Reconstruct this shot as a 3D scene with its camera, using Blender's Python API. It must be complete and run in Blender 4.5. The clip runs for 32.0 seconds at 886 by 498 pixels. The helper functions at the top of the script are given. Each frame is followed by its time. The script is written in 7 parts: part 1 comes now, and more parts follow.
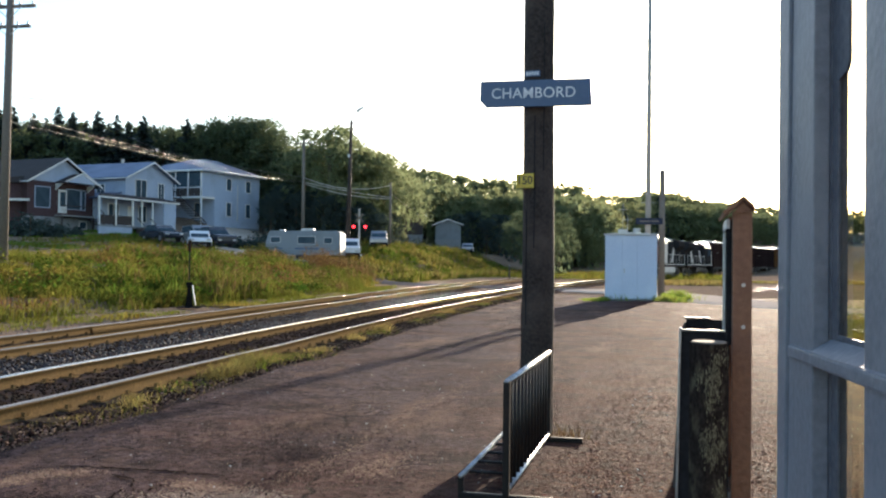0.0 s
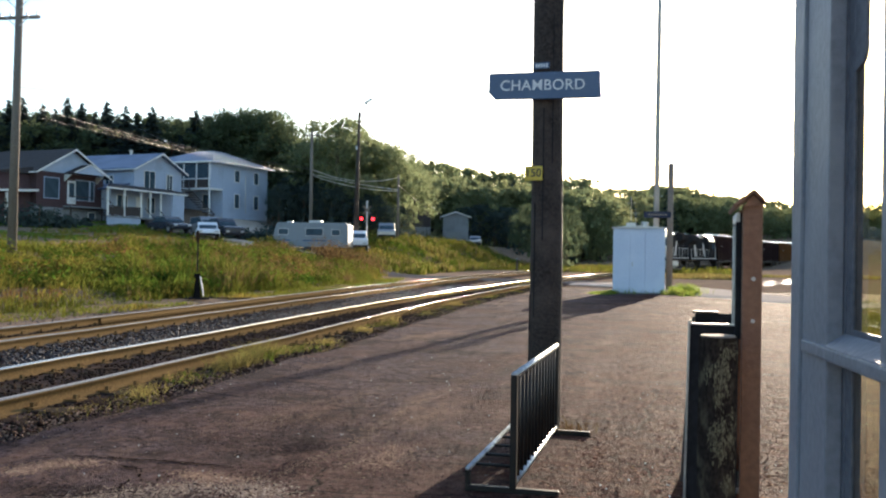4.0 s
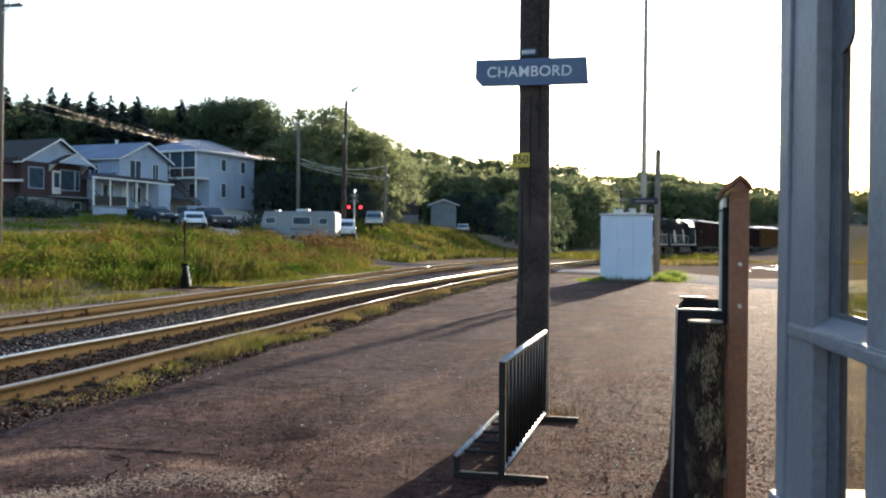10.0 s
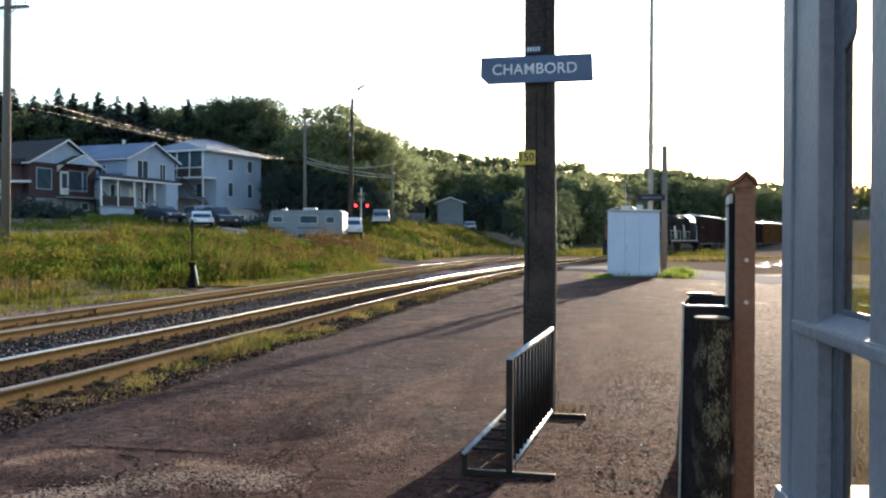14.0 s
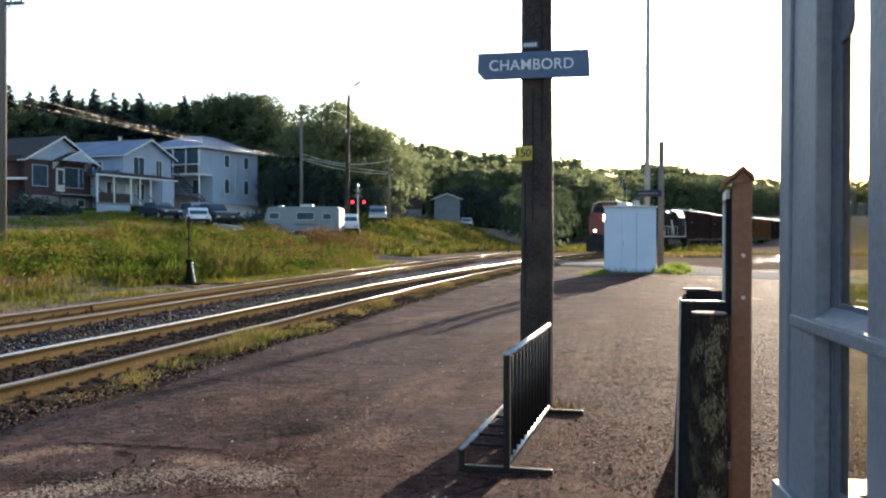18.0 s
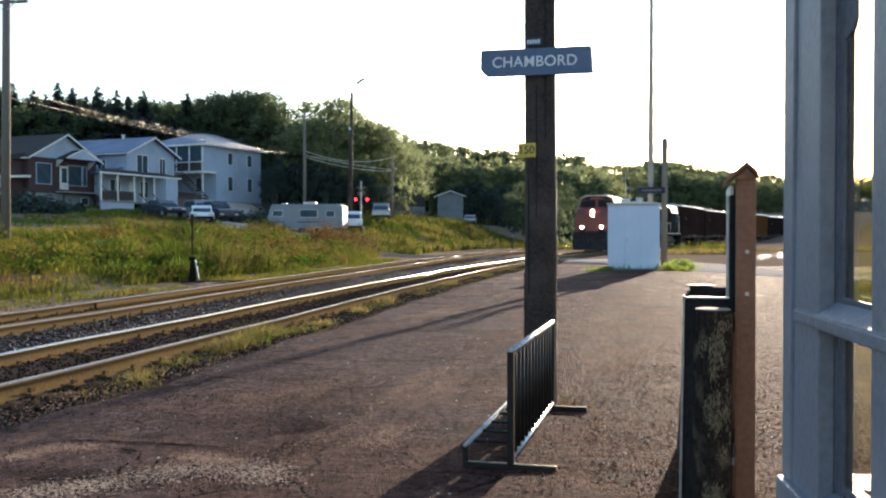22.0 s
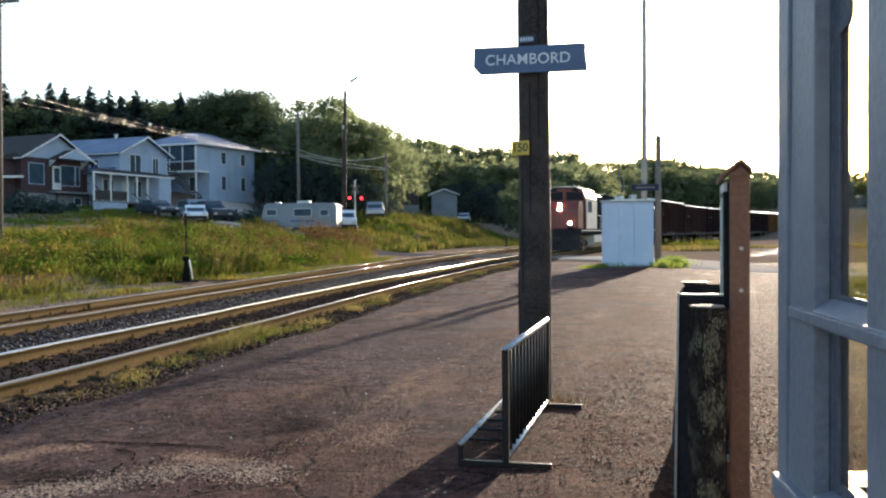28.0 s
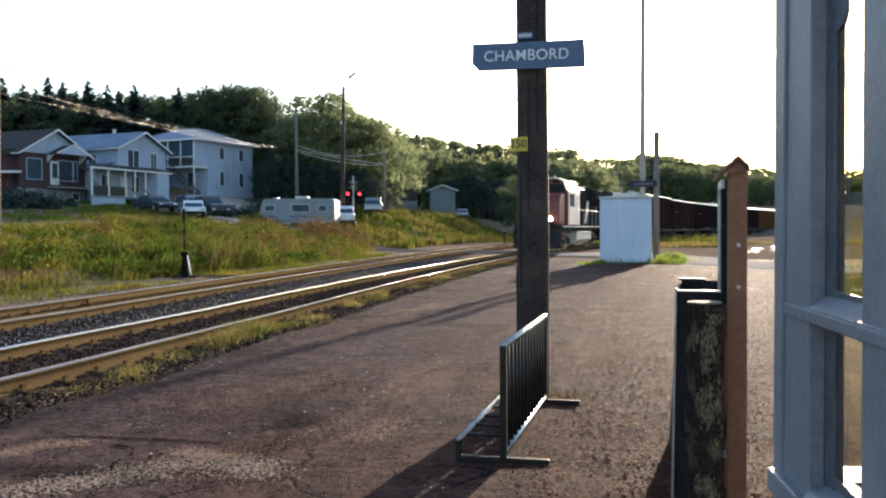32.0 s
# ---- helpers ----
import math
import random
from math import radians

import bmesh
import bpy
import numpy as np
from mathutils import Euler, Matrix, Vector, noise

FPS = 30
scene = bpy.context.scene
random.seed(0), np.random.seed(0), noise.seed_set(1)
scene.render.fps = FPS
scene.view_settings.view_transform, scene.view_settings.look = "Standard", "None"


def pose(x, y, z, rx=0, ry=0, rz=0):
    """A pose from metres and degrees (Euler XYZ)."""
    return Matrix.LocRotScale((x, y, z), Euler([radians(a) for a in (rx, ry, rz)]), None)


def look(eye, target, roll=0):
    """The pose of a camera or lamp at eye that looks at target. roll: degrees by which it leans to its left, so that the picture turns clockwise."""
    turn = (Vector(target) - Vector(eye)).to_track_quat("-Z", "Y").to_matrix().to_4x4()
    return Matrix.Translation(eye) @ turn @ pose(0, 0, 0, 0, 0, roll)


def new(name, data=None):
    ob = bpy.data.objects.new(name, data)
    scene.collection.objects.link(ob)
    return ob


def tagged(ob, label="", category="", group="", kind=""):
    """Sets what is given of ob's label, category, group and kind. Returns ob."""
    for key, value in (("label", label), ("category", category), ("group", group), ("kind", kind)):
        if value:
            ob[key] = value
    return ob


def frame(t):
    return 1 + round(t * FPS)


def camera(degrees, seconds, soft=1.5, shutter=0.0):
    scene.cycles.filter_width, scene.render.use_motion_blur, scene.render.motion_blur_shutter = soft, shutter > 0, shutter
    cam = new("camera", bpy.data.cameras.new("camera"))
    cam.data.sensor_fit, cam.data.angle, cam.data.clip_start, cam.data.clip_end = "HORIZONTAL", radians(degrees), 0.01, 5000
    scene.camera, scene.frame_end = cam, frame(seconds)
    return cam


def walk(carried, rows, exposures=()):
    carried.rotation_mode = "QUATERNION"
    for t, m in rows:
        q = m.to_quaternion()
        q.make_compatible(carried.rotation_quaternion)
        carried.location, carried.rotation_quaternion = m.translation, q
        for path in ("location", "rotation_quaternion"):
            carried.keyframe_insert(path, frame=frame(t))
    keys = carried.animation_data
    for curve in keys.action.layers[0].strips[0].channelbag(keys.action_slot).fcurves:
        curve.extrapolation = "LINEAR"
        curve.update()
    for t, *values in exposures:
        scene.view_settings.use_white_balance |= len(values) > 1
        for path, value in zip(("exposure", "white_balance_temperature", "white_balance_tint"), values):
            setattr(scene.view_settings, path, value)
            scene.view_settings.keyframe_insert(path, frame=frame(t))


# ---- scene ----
cam = camera(52.0, 32.0, soft=2.2)
PATH = [
    (0, (0.001, -0.018, 1.556), (-0.488, 1.921, 1.586), 0.6),
    (0.5, (0.0, -0.006, 1.557), (-0.492, 1.932, 1.58), 0.7),
    (1, (-0.003, -0.002, 1.551), (-0.505, 1.934, 1.568), 0.8),
    (1.5, (-0.007, -0.004, 1.557), (-0.503, 1.934, 1.566), 1.1),
    (2, (-0.012, -0.002, 1.555), (-0.511, 1.935, 1.569), 1.2),
    (2.5, (-0.001, -0.029, 1.553), (-0.495, 1.909, 1.573), 0.9),
    (4.5, (-0.009, 0.0, 1.555), (-0.516, 1.935, 1.563), 0.9),
    (5, (-0.011, -0.006, 1.553), (-0.508, 1.931, 1.552), 1.2),
    (5.5, (-0.014, -0.008, 1.555), (-0.513, 1.928, 1.546), 1.1),
    (6, (-0.015, 0.009, 1.544), (-0.511, 1.946, 1.544), 1.3),
    (6.5, (-0.014, 0.012, 1.547), (-0.5, 1.952, 1.524), 0.8),
    (7, (-0.018, 0.015, 1.549), (-0.491, 1.959, 1.53), 0.7),
    (7.5, (-0.023, 0.002, 1.55), (-0.495, 1.945, 1.538), 1.1),
    (8, (-0.019, 0.008, 1.549), (-0.486, 1.952, 1.532), 1.0),
    (8.5, (-0.021, 0.015, 1.556), (-0.488, 1.96, 1.536), 0.8),
    (9, (-0.016, 0.016, 1.55), (-0.488, 1.96, 1.53), 0.8),
    (9.5, (-0.01, 0.009, 1.552), (-0.486, 1.952, 1.534), 0.6),
    (10, (-0.006, 0.006, 1.551), (-0.485, 1.948, 1.538), 0.5),
    (10.5, (-0.005, 0.006, 1.551), (-0.484, 1.948, 1.545), 0.6),
    (11, (-0.003, -0.012, 1.552), (-0.488, 1.929, 1.544), 0.5),
    (11.5, (-0.004, 0.005, 1.549), (-0.484, 1.946, 1.542), 0.4),
    (12, (-0.006, -0.001, 1.556), (-0.496, 1.937, 1.547), 0.2),
    (12.5, (-0.003, -0.009, 1.548), (-0.496, 1.929, 1.54), 0.3),
    (13, (0.0, 0.0, 1.551), (-0.491, 1.939, 1.539), 0.2),
    (13.5, (0.003, 0.003, 1.55), (-0.486, 1.942, 1.541), 0.2),
    (14, (0.001, 0.0, 1.553), (-0.493, 1.938, 1.535), 0.1),
    (14.5, (-0.007, -0.001, 1.55), (-0.497, 1.938, 1.532), 0.2),
    (16.5, (-0.003, -0.002, 1.549), (-0.49, 1.938, 1.527), 0.1),
    (17, (-0.001, 0.004, 1.55), (-0.488, 1.944, 1.526), 0.1),
    (17.5, (-0.002, -0.003, 1.556), (-0.487, 1.937, 1.531), -0.1),
    (18, (-0.001, 0.002, 1.55), (-0.488, 1.941, 1.524), -0.0),
    (18.5, (-0.002, 0.003, 1.547), (-0.497, 1.94, 1.518), 0.1),
    (19, (-0.001, -0.005, 1.554), (-0.496, 1.932, 1.528), -0.1),
    (19.5, (0.0, 0.002, 1.549), (-0.489, 1.941, 1.524), -0.0),
    (20, (-0.002, -0.003, 1.554), (-0.494, 1.935, 1.523), -0.2),
    (20.5, (-0.002, 0.003, 1.549), (-0.5, 1.94, 1.519), -0.1),
    (21, (0.001, -0.007, 1.548), (-0.492, 1.932, 1.515), -0.0),
    (21.5, (-0.004, -0.01, 1.552), (-0.493, 1.929, 1.521), -0.2),
    (22, (-0.002, -0.003, 1.548), (-0.496, 1.934, 1.516), -0.1),
    (22.5, (-0.001, 0.007, 1.548), (-0.491, 1.946, 1.517), -0.1),
    (23, (-0.005, -0.004, 1.551), (-0.498, 1.934, 1.518), -0.2),
    (23.5, (-0.003, -0.004, 1.551), (-0.498, 1.934, 1.52), -0.2),
    (24, (-0.003, -0.002, 1.551), (-0.495, 1.937, 1.518), -0.2),
    (24.5, (0.001, -0.001, 1.548), (-0.486, 1.938, 1.515), -0.3),
    (25, (-0.001, -0.005, 1.547), (-0.493, 1.933, 1.518), -0.3),
    (25.5, (-0.002, 0.008, 1.548), (-0.491, 1.947, 1.517), -0.3),
    (27.5, (-0.003, 0.01, 1.547), (-0.482, 1.952, 1.509), -0.4),
    (28, (-0.003, 0.008, 1.548), (-0.485, 1.949, 1.512), -0.4),
    (28.5, (0.0, 0.0, 1.552), (-0.483, 1.941, 1.518), -0.6),
    (29, (0.002, 0.005, 1.55), (-0.483, 1.945, 1.518), -0.6),
    (29.5, (0.005, -0.009, 1.554), (-0.481, 1.931, 1.528), -0.7),
    (30, (0.009, 0.006, 1.55), (-0.478, 1.945, 1.527), -0.6),
    (30.5, (0.005, 0.011, 1.549), (-0.48, 1.951, 1.521), -0.6),
    (31, (0.002, 0.01, 1.546), (-0.48, 1.951, 1.508), -0.4),
    (31.5, (0.002, 0.009, 1.547), (-0.477, 1.95, 1.504), -0.3),
    (32, (-0.001, -0.001, 1.549), (-0.479, 1.94, 1.504), -0.3),
]
walk(cam, [(t, look(eye, target, roll)) for t, eye, target, roll in PATH])

# ---- light: low evening sun ahead to the right, pale bright sky ----
SUN_AZ, SUN_EL = 6.0, 11.2
to_sun = Vector((math.sin(radians(SUN_AZ)) * math.cos(radians(SUN_EL)), math.cos(radians(SUN_AZ)) * math.cos(radians(SUN_EL)), math.sin(radians(SUN_EL))))
sun = new("sun", bpy.data.lights.new("sun", "SUN"))
sun.data.energy, sun.data.angle, sun.data.color = 5.0, radians(0.6), (1.0, 0.83, 0.65)
sun.matrix_world = look(to_sun * 200, (0, 0, 0))
world = bpy.data.worlds.new("world")
scene.world = world
world.use_nodes = True
wn = world.node_tree
sky = wn.nodes.new("ShaderNodeTexSky")
sky.sky_type, sky.sun_disc = "NISHITA", False
sky.sun_elevation, sky.sun_rotation = radians(SUN_EL), radians(SUN_AZ)
sky.air_density, sky.dust_density, sky.ozone_density = 1.0, 0.9, 2.0
wn.links.new(sky.outputs[0], wn.nodes["Background"].inputs[0])
wn.nodes["Background"].inputs[1].default_value = 0.15
scene.view_settings.exposure = 1.4

# ---- materials ----
MATS = {}


def mat(name, c1, c2=None, rough=0.7, metal=0.0, fine=20.0, coarse=1.0, c3=None, bump=0.3, trans=0.0, island=False, vary=0.4, spec=0.5, emit=None, strength=0.0, piece=False, stretch=None, spread=(0.48, 0.68)):
    """A surface with a fine grain between c1 and c2 and broad stains towards c3; island/piece vary it from piece to piece; a low spec makes it fully matt."""
    m = bpy.data.materials.new(name)
    m.use_nodes = True
    t = m.node_tree
    n, l = t.nodes, t.links
    b = n["Principled BSDF"]
    c2 = c2 or tuple(v * 0.75 for v in c1)
    c3 = c3 or tuple(v * 0.8 for v in c1)
    tc = n.new("ShaderNodeTexCoord")
    n1 = n.new("ShaderNodeTexNoise")
    n1.inputs["Scale"].default_value, n1.inputs["Detail"].default_value = fine, 6
    n2 = n.new("ShaderNodeTexNoise")
    n2.inputs["Scale"].default_value, n2.inputs["Detail"].default_value = coarse, 4
    src = tc.outputs["Object"]
    if stretch:
        mp = n.new("ShaderNodeMapping")
        mp.inputs["Scale"].default_value = stretch
        l.new(src, mp.inputs["Vector"])
        src = mp.outputs[0]
    for q in (n1, n2):
        l.new(src, q.inputs["Vector"])
    r1 = n.new("ShaderNodeMapRange")
    r1.inputs[1].default_value, r1.inputs[2].default_value = 0.35, 0.65
    r2 = n.new("ShaderNodeMapRange")
    r2.inputs[1].default_value, r2.inputs[2].default_value = spread
    l.new(n1.outputs[0], r1.inputs[0])
    l.new(n2.outputs[0], r2.inputs[0])
    a = n.new("ShaderNodeMix")
    a.data_type = "RGBA"
    a.inputs[6].default_value, a.inputs[7].default_value = (*c1, 1), (*c2, 1)
    l.new(r1.outputs[0], a.inputs[0])
    k = n.new("ShaderNodeMix")
    k.data_type = "RGBA"
    k.inputs[7].default_value = (*c3, 1)
    l.new(r2.outputs[0], k.inputs[0])
    l.new(a.outputs[2], k.inputs[6])
    col = k.outputs[2]
    if island or piece:
        if island:
            g = n.new("ShaderNodeNewGeometry")
            rnd = g.outputs["Random Per Island"]
        else:
            g = n.new("ShaderNodeObjectInfo")
            rnd = g.outputs["Random"]
        hv = n.new("ShaderNodeHueSaturation")
        mr = n.new("ShaderNodeMapRange")
        mr.inputs[3].default_value, mr.inputs[4].default_value = 1 - vary, 1 + vary
        mh = n.new("ShaderNodeMapRange")
        mh.inputs[3].default_value, mh.inputs[4].default_value = 0.475, 0.525
        l.new(rnd, mr.inputs[0])
        l.new(rnd, mh.inputs[0])
        l.new(mr.outputs[0], hv.inputs["Value"])
        l.new(mh.outputs[0], hv.inputs["Hue"])
        l.new(col, hv.inputs["Color"])
        col = hv.outputs[0]
    l.new(col, b.inputs["Base Color"])
    b.inputs["Roughness"].default_value, b.inputs["Metallic"].default_value = rough, metal
    b.inputs["Specular IOR Level"].default_value = spec
    if bump:
        bp = n.new("ShaderNodeBump")
        bp.inputs["Strength"].default_value, bp.inputs["Distance"].default_value = bump, 0.02
        l.new(n1.outputs[0], bp.inputs["Height"])
        l.new(bp.outputs[0], b.inputs["Normal"])
        rr = n.new("ShaderNodeMapRange")
        rr.inputs[3].default_value, rr.inputs[4].default_value = max(0.03, rough - 0.1), min(1, rough + 0.1)
        l.new(n2.outputs[0], rr.inputs[0])
        l.new(rr.outputs[0], b.inputs["Roughness"])
    surf = b
    if spec <= 0.12:
        surf = n.new("ShaderNodeBsdfDiffuse")
        surf.inputs["Roughness"].default_value = 0.0
        l.new(col, surf.inputs["Color"])
        if bump:
            l.new(bp.outputs[0], surf.inputs["Normal"])
        l.new(surf.outputs[0], n["Material Output"].inputs["Surface"])
    if emit:
        b.inputs["Emission Color"].default_value, b.inputs["Emission Strength"].default_value = (*emit, 1), strength
    if trans:
        tr = n.new("ShaderNodeBsdfTranslucent")
        l.new(col, tr.inputs["Color"])
        mx = n.new("ShaderNodeMixShader")
        mx.inputs[0].default_value = trans
        l.new(surf.outputs[0], mx.inputs[1])
        l.new(tr.outputs[0], mx.inputs[2])
        l.new(mx.outputs[0], n["Material Output"].inputs["Surface"])
    MATS[name] = m
    return m


def glass_mat(name, tint, see=0.5, rough=0.02):
    """A window pane: a clear gloss over a part-transparent tint."""
    m = bpy.data.materials.new(name)
    m.use_nodes = True
    n, l = m.node_tree.nodes, m.node_tree.links
    n.remove(n["Principled BSDF"])
    t = n.new("ShaderNodeBsdfTransparent")
    t.inputs[0].default_value = (*tint, 1)
    d = n.new("ShaderNodeBsdfDiffuse")
    d.inputs[0].default_value = (*[v * 0.15 for v in tint], 1)
    g = n.new("ShaderNodeBsdfGlossy")
    g.inputs["Roughness"].default_value = rough
    lw = n.new("ShaderNodeLayerWeight")
    lw.inputs[0].default_value = 0.5
    pw = n.new("ShaderNodeMath")
    pw.operation = "POWER"
    pw.inputs[1].default_value = 3.2
    l.new(lw.outputs["Facing"], pw.inputs[0])
    f = n.new("ShaderNodeMapRange")
    f.inputs[3].default_value, f.inputs[4].default_value = 0.04, 0.9
    l.new(pw.outputs[0], f.inputs[0])
    m1, m2 = n.new("ShaderNodeMixShader"), n.new("ShaderNodeMixShader")
    m1.inputs[0].default_value = see
    l.new(d.outputs[0], m1.inputs[1])
    l.new(t.outputs[0], m1.inputs[2])
    l.new(f.outputs[0], m2.inputs[0])
    l.new(m1.outputs[0], m2.inputs[1])
    l.new(g.outputs[0], m2.inputs[2])
    l.new(m2.outputs[0], n["Material Output"].inputs["Surface"])
    return m


def asphalt(name):
    """Old platform asphalt: grit, tar patches, reddish dirt, pale worn streaks, cracks."""
    m = bpy.data.materials.new(name)
    m.use_nodes = True
    n, l = m.node_tree.nodes, m.node_tree.links
    b = n["Principled BSDF"]
    tc = n.new("ShaderNodeTexCoord")

    def noise_tex(scale, detail=5, lo=0.4, hi=0.6, rough=0.55, stretch=None):
        q = n.new("ShaderNodeTexNoise")
        q.inputs["Scale"].default_value, q.inputs["Detail"].default_value, q.inputs["Roughness"].default_value = scale, detail, rough
        src = tc.outputs["Object"]
        if stretch:
            mp = n.new("ShaderNodeMapping")
            mp.inputs["Scale"].default_value, mp.inputs["Rotation"].default_value = stretch[0], (0, 0, stretch[1])
            l.new(src, mp.inputs["Vector"])
            src = mp.outputs[0]
        l.new(src, q.inputs["Vector"])
        r = n.new("ShaderNodeMapRange")
        r.inputs[1].default_value, r.inputs[2].default_value = lo, hi
        l.new(q.outputs[0], r.inputs[0])
        return r.outputs[0]

    def blend(fac, a, bcol, amount=1.0):
        k = n.new("ShaderNodeMix")
        k.data_type = "RGBA"
        if amount < 1:
            f = n.new("ShaderNodeMath")
            f.operation = "MULTIPLY"
            f.inputs[1].default_value = amount
            l.new(fac, f.inputs[0])
            fac = f.outputs[0]
        l.new(fac, k.inputs[0])
        for sock, v in ((6, a), (7, bcol)):
            if isinstance(v, tuple):
                k.inputs[sock].default_value = (*v, 1)
            else:
                l.new(v, k.inputs[sock])
        return k.outputs[2]

    sep = n.new("ShaderNodeSeparateXYZ")
    l.new(tc.outputs["Object"], sep.inputs[0])
    drift = n.new("ShaderNodeMath")
    drift.operation = "MULTIPLY_ADD"
    l.new(noise_tex(0.6, 5, 0.25, 0.75), drift.inputs[0])
    drift.inputs[1].default_value = 2.6
    l.new(sep.outputs[0], drift.inputs[2])
    dirt = n.new("ShaderNodeMapRange")
    dirt.inputs[1].default_value, dirt.inputs[2].default_value = -1.7, 0.7
    l.new(drift.outputs[0], dirt.inputs[0])
    cell = n.new("ShaderNodeTexVoronoi")
    cell.inputs["Scale"].default_value = 30
    l.new(tc.outputs["Object"], cell.inputs["Vector"])
    cs = n.new("ShaderNodeSeparateColor")
    l.new(cell.outputs["Color"], cs.inputs[0])
    grit = noise_tex(9, 9, 0.39, 0.61, 0.85)
    old = blend(grit, (0.05, 0.043, 0.051), (0.36, 0.293, 0.318))
    old = blend(cs.outputs[0], old, (0.0775, 0.062, 0.0589), 0.45)
    earth = blend(grit, (0.04, 0.0165, 0.0115), (0.295, 0.124, 0.083))
    earth = blend(cs.outputs[1], earth, (0.12, 0.053, 0.037), 0.4)
    col = blend(dirt.outputs[0], old, earth)
    col = blend(noise_tex(0.45, 5, 0.46, 0.62), col, (0.186, 0.104, 0.0786), 0.5)
    col = blend(noise_tex(0.8, 6, 0.5, 0.62, 0.6), col, (0.0434, 0.0362, 0.039), 0.62)
    col = blend(noise_tex(3.2, 6, 0.5, 0.64, 0.7), col, (0.066, 0.047, 0.045), 0.55)
    col = blend(noise_tex(1.4, 8, 0.55, 0.68, 0.65, ((0.6, 0.16, 1), 0.12)), col, (0.465, 0.333, 0.248), 0.8)
    col = blend(noise_tex(2.2, 7, 0.52, 0.64, 0.7), col, (0.42, 0.285, 0.225), 0.42)
    col = blend(noise_tex(6, 7, 0.58, 0.7, 0.75), col, (0.372, 0.279, 0.217), 0.6)
    col = blend(noise_tex(15, 7, 0.53, 0.61, 0.8), col, (0.03, 0.023, 0.023), 0.6)
    col = blend(noise_tex(19, 7, 0.58, 0.66, 0.8), col, (0.45, 0.325, 0.265), 0.5)
    vo = n.new("ShaderNodeTexVoronoi")
    vo.feature = "DISTANCE_TO_EDGE"
    vo.inputs["Scale"].default_value = 0.42
    wob = n.new("ShaderNodeTexNoise")
    wob.inputs["Scale"].default_value, wob.inputs["Detail"].default_value = 1.3, 6
    l.new(tc.outputs["Object"], wob.inputs["Vector"])
    mixv = n.new("ShaderNodeMix")
    mixv.data_type = "VECTOR"
    mixv.inputs[0].default_value = 0.35
    l.new(tc.outputs["Object"], mixv.inputs[4])
    l.new(wob.outputs["Color"], mixv.inputs[5])
    l.new(mixv.outputs[1], vo.inputs["Vector"])
    cr = n.new("ShaderNodeMapRange")
    cr.inputs[1].default_value, cr.inputs[2].default_value, cr.inputs[3].default_value, cr.inputs[4].default_value = 0.001, 0.006, 1.0, 0.0
    l.new(vo.outputs["Distance"], cr.inputs[0])
    gate = n.new("ShaderNodeMath")
    gate.operation = "MULTIPLY"
    l.new(cr.outputs[0], gate.inputs[0])
    l.new(noise_tex(0.7, 3, 0.42, 0.55), gate.inputs[1])
    col = blend(gate.outputs[0], col, (0.012, 0.01, 0.01), 0.9)
    tone = n.new("ShaderNodeMix")
    tone.data_type, tone.blend_type = "RGBA", "MULTIPLY"
    tone.inputs[0].default_value, tone.inputs[7].default_value = 1.0, (0.82, 0.69, 0.675, 1)
    l.new(col, tone.inputs[6])
    col = tone.outputs[2]
    h1 = n.new("ShaderNodeMath")
    h1.operation = "MULTIPLY_ADD"
    l.new(gate.outputs[0], h1.inputs[0])
    h1.inputs[1].default_value = -1.5
    l.new(grit, h1.inputs[2])
    h2 = n.new("ShaderNodeMath")
    h2.operation = "MULTIPLY_ADD"
    l.new(noise_tex(26, 6, 0.3, 0.7, 0.7), h2.inputs[0])
    h2.inputs[1].default_value = 1.3
    l.new(h1.outputs[0], h2.inputs[2])
    bp = n.new("ShaderNodeBump")
    bp.inputs["Strength"].default_value, bp.inputs["Distance"].default_value = 1.0, 0.045
    l.new(h2.outputs[0], bp.inputs["Height"])
    d = n.new("ShaderNodeBsdfDiffuse")
    d.inputs["Roughness"].default_value = 0.3
    l.new(col, d.inputs["Color"])
    l.new(bp.outputs[0], d.inputs["Normal"])
    l.new(col, b.inputs["Base Color"])
    l.new(bp.outputs[0], b.inputs["Normal"])
    b.inputs["Roughness"].default_value, b.inputs["Specular IOR Level"].default_value = 0.76, 0.06
    mx = n.new("ShaderNodeMixShader")
    mx.inputs[0].default_value = 0.45
    l.new(d.outputs[0], mx.inputs[1])
    l.new(b.outputs[0], mx.inputs[2])
    l.new(mx.outputs[0], n["Material Output"].inputs["Surface"])
    return m


M_ASPHALT = asphalt("worn_asphalt")
M_SOIL = mat("dry_soil", (0.259, 0.1874, 0.1382), (0.161, 0.1188, 0.0896), 0.95, fine=14, coarse=0.4, c3=(0.28, 0.2046, 0.1344), bump=0.25, spec=0.04)
M_ROAD = mat("gravel_road", (0.585, 0.4889, 0.4026), (0.442, 0.3683, 0.305), 0.9, fine=25, coarse=0.5, bump=0.25, spec=0.05)
M_DARKROAD = mat("lane_asphalt", (0.13, 0.12, 0.118), (0.09, 0.083, 0.082), 0.9, fine=25, coarse=0.5, bump=0.25, spec=0.05)
M_BALLAST = mat("trackbed_gravel", (0.06, 0.046, 0.042), (0.028, 0.022, 0.021), 0.9, fine=22, coarse=1.5, c3=(0.085, 0.06, 0.045), bump=0.25, spec=0.05)
M_STONE = mat("ballast_stone", (0.06, 0.06, 0.071), (0.029, 0.029, 0.035), 0.7, fine=30, coarse=3, island=True, spec=0.15)
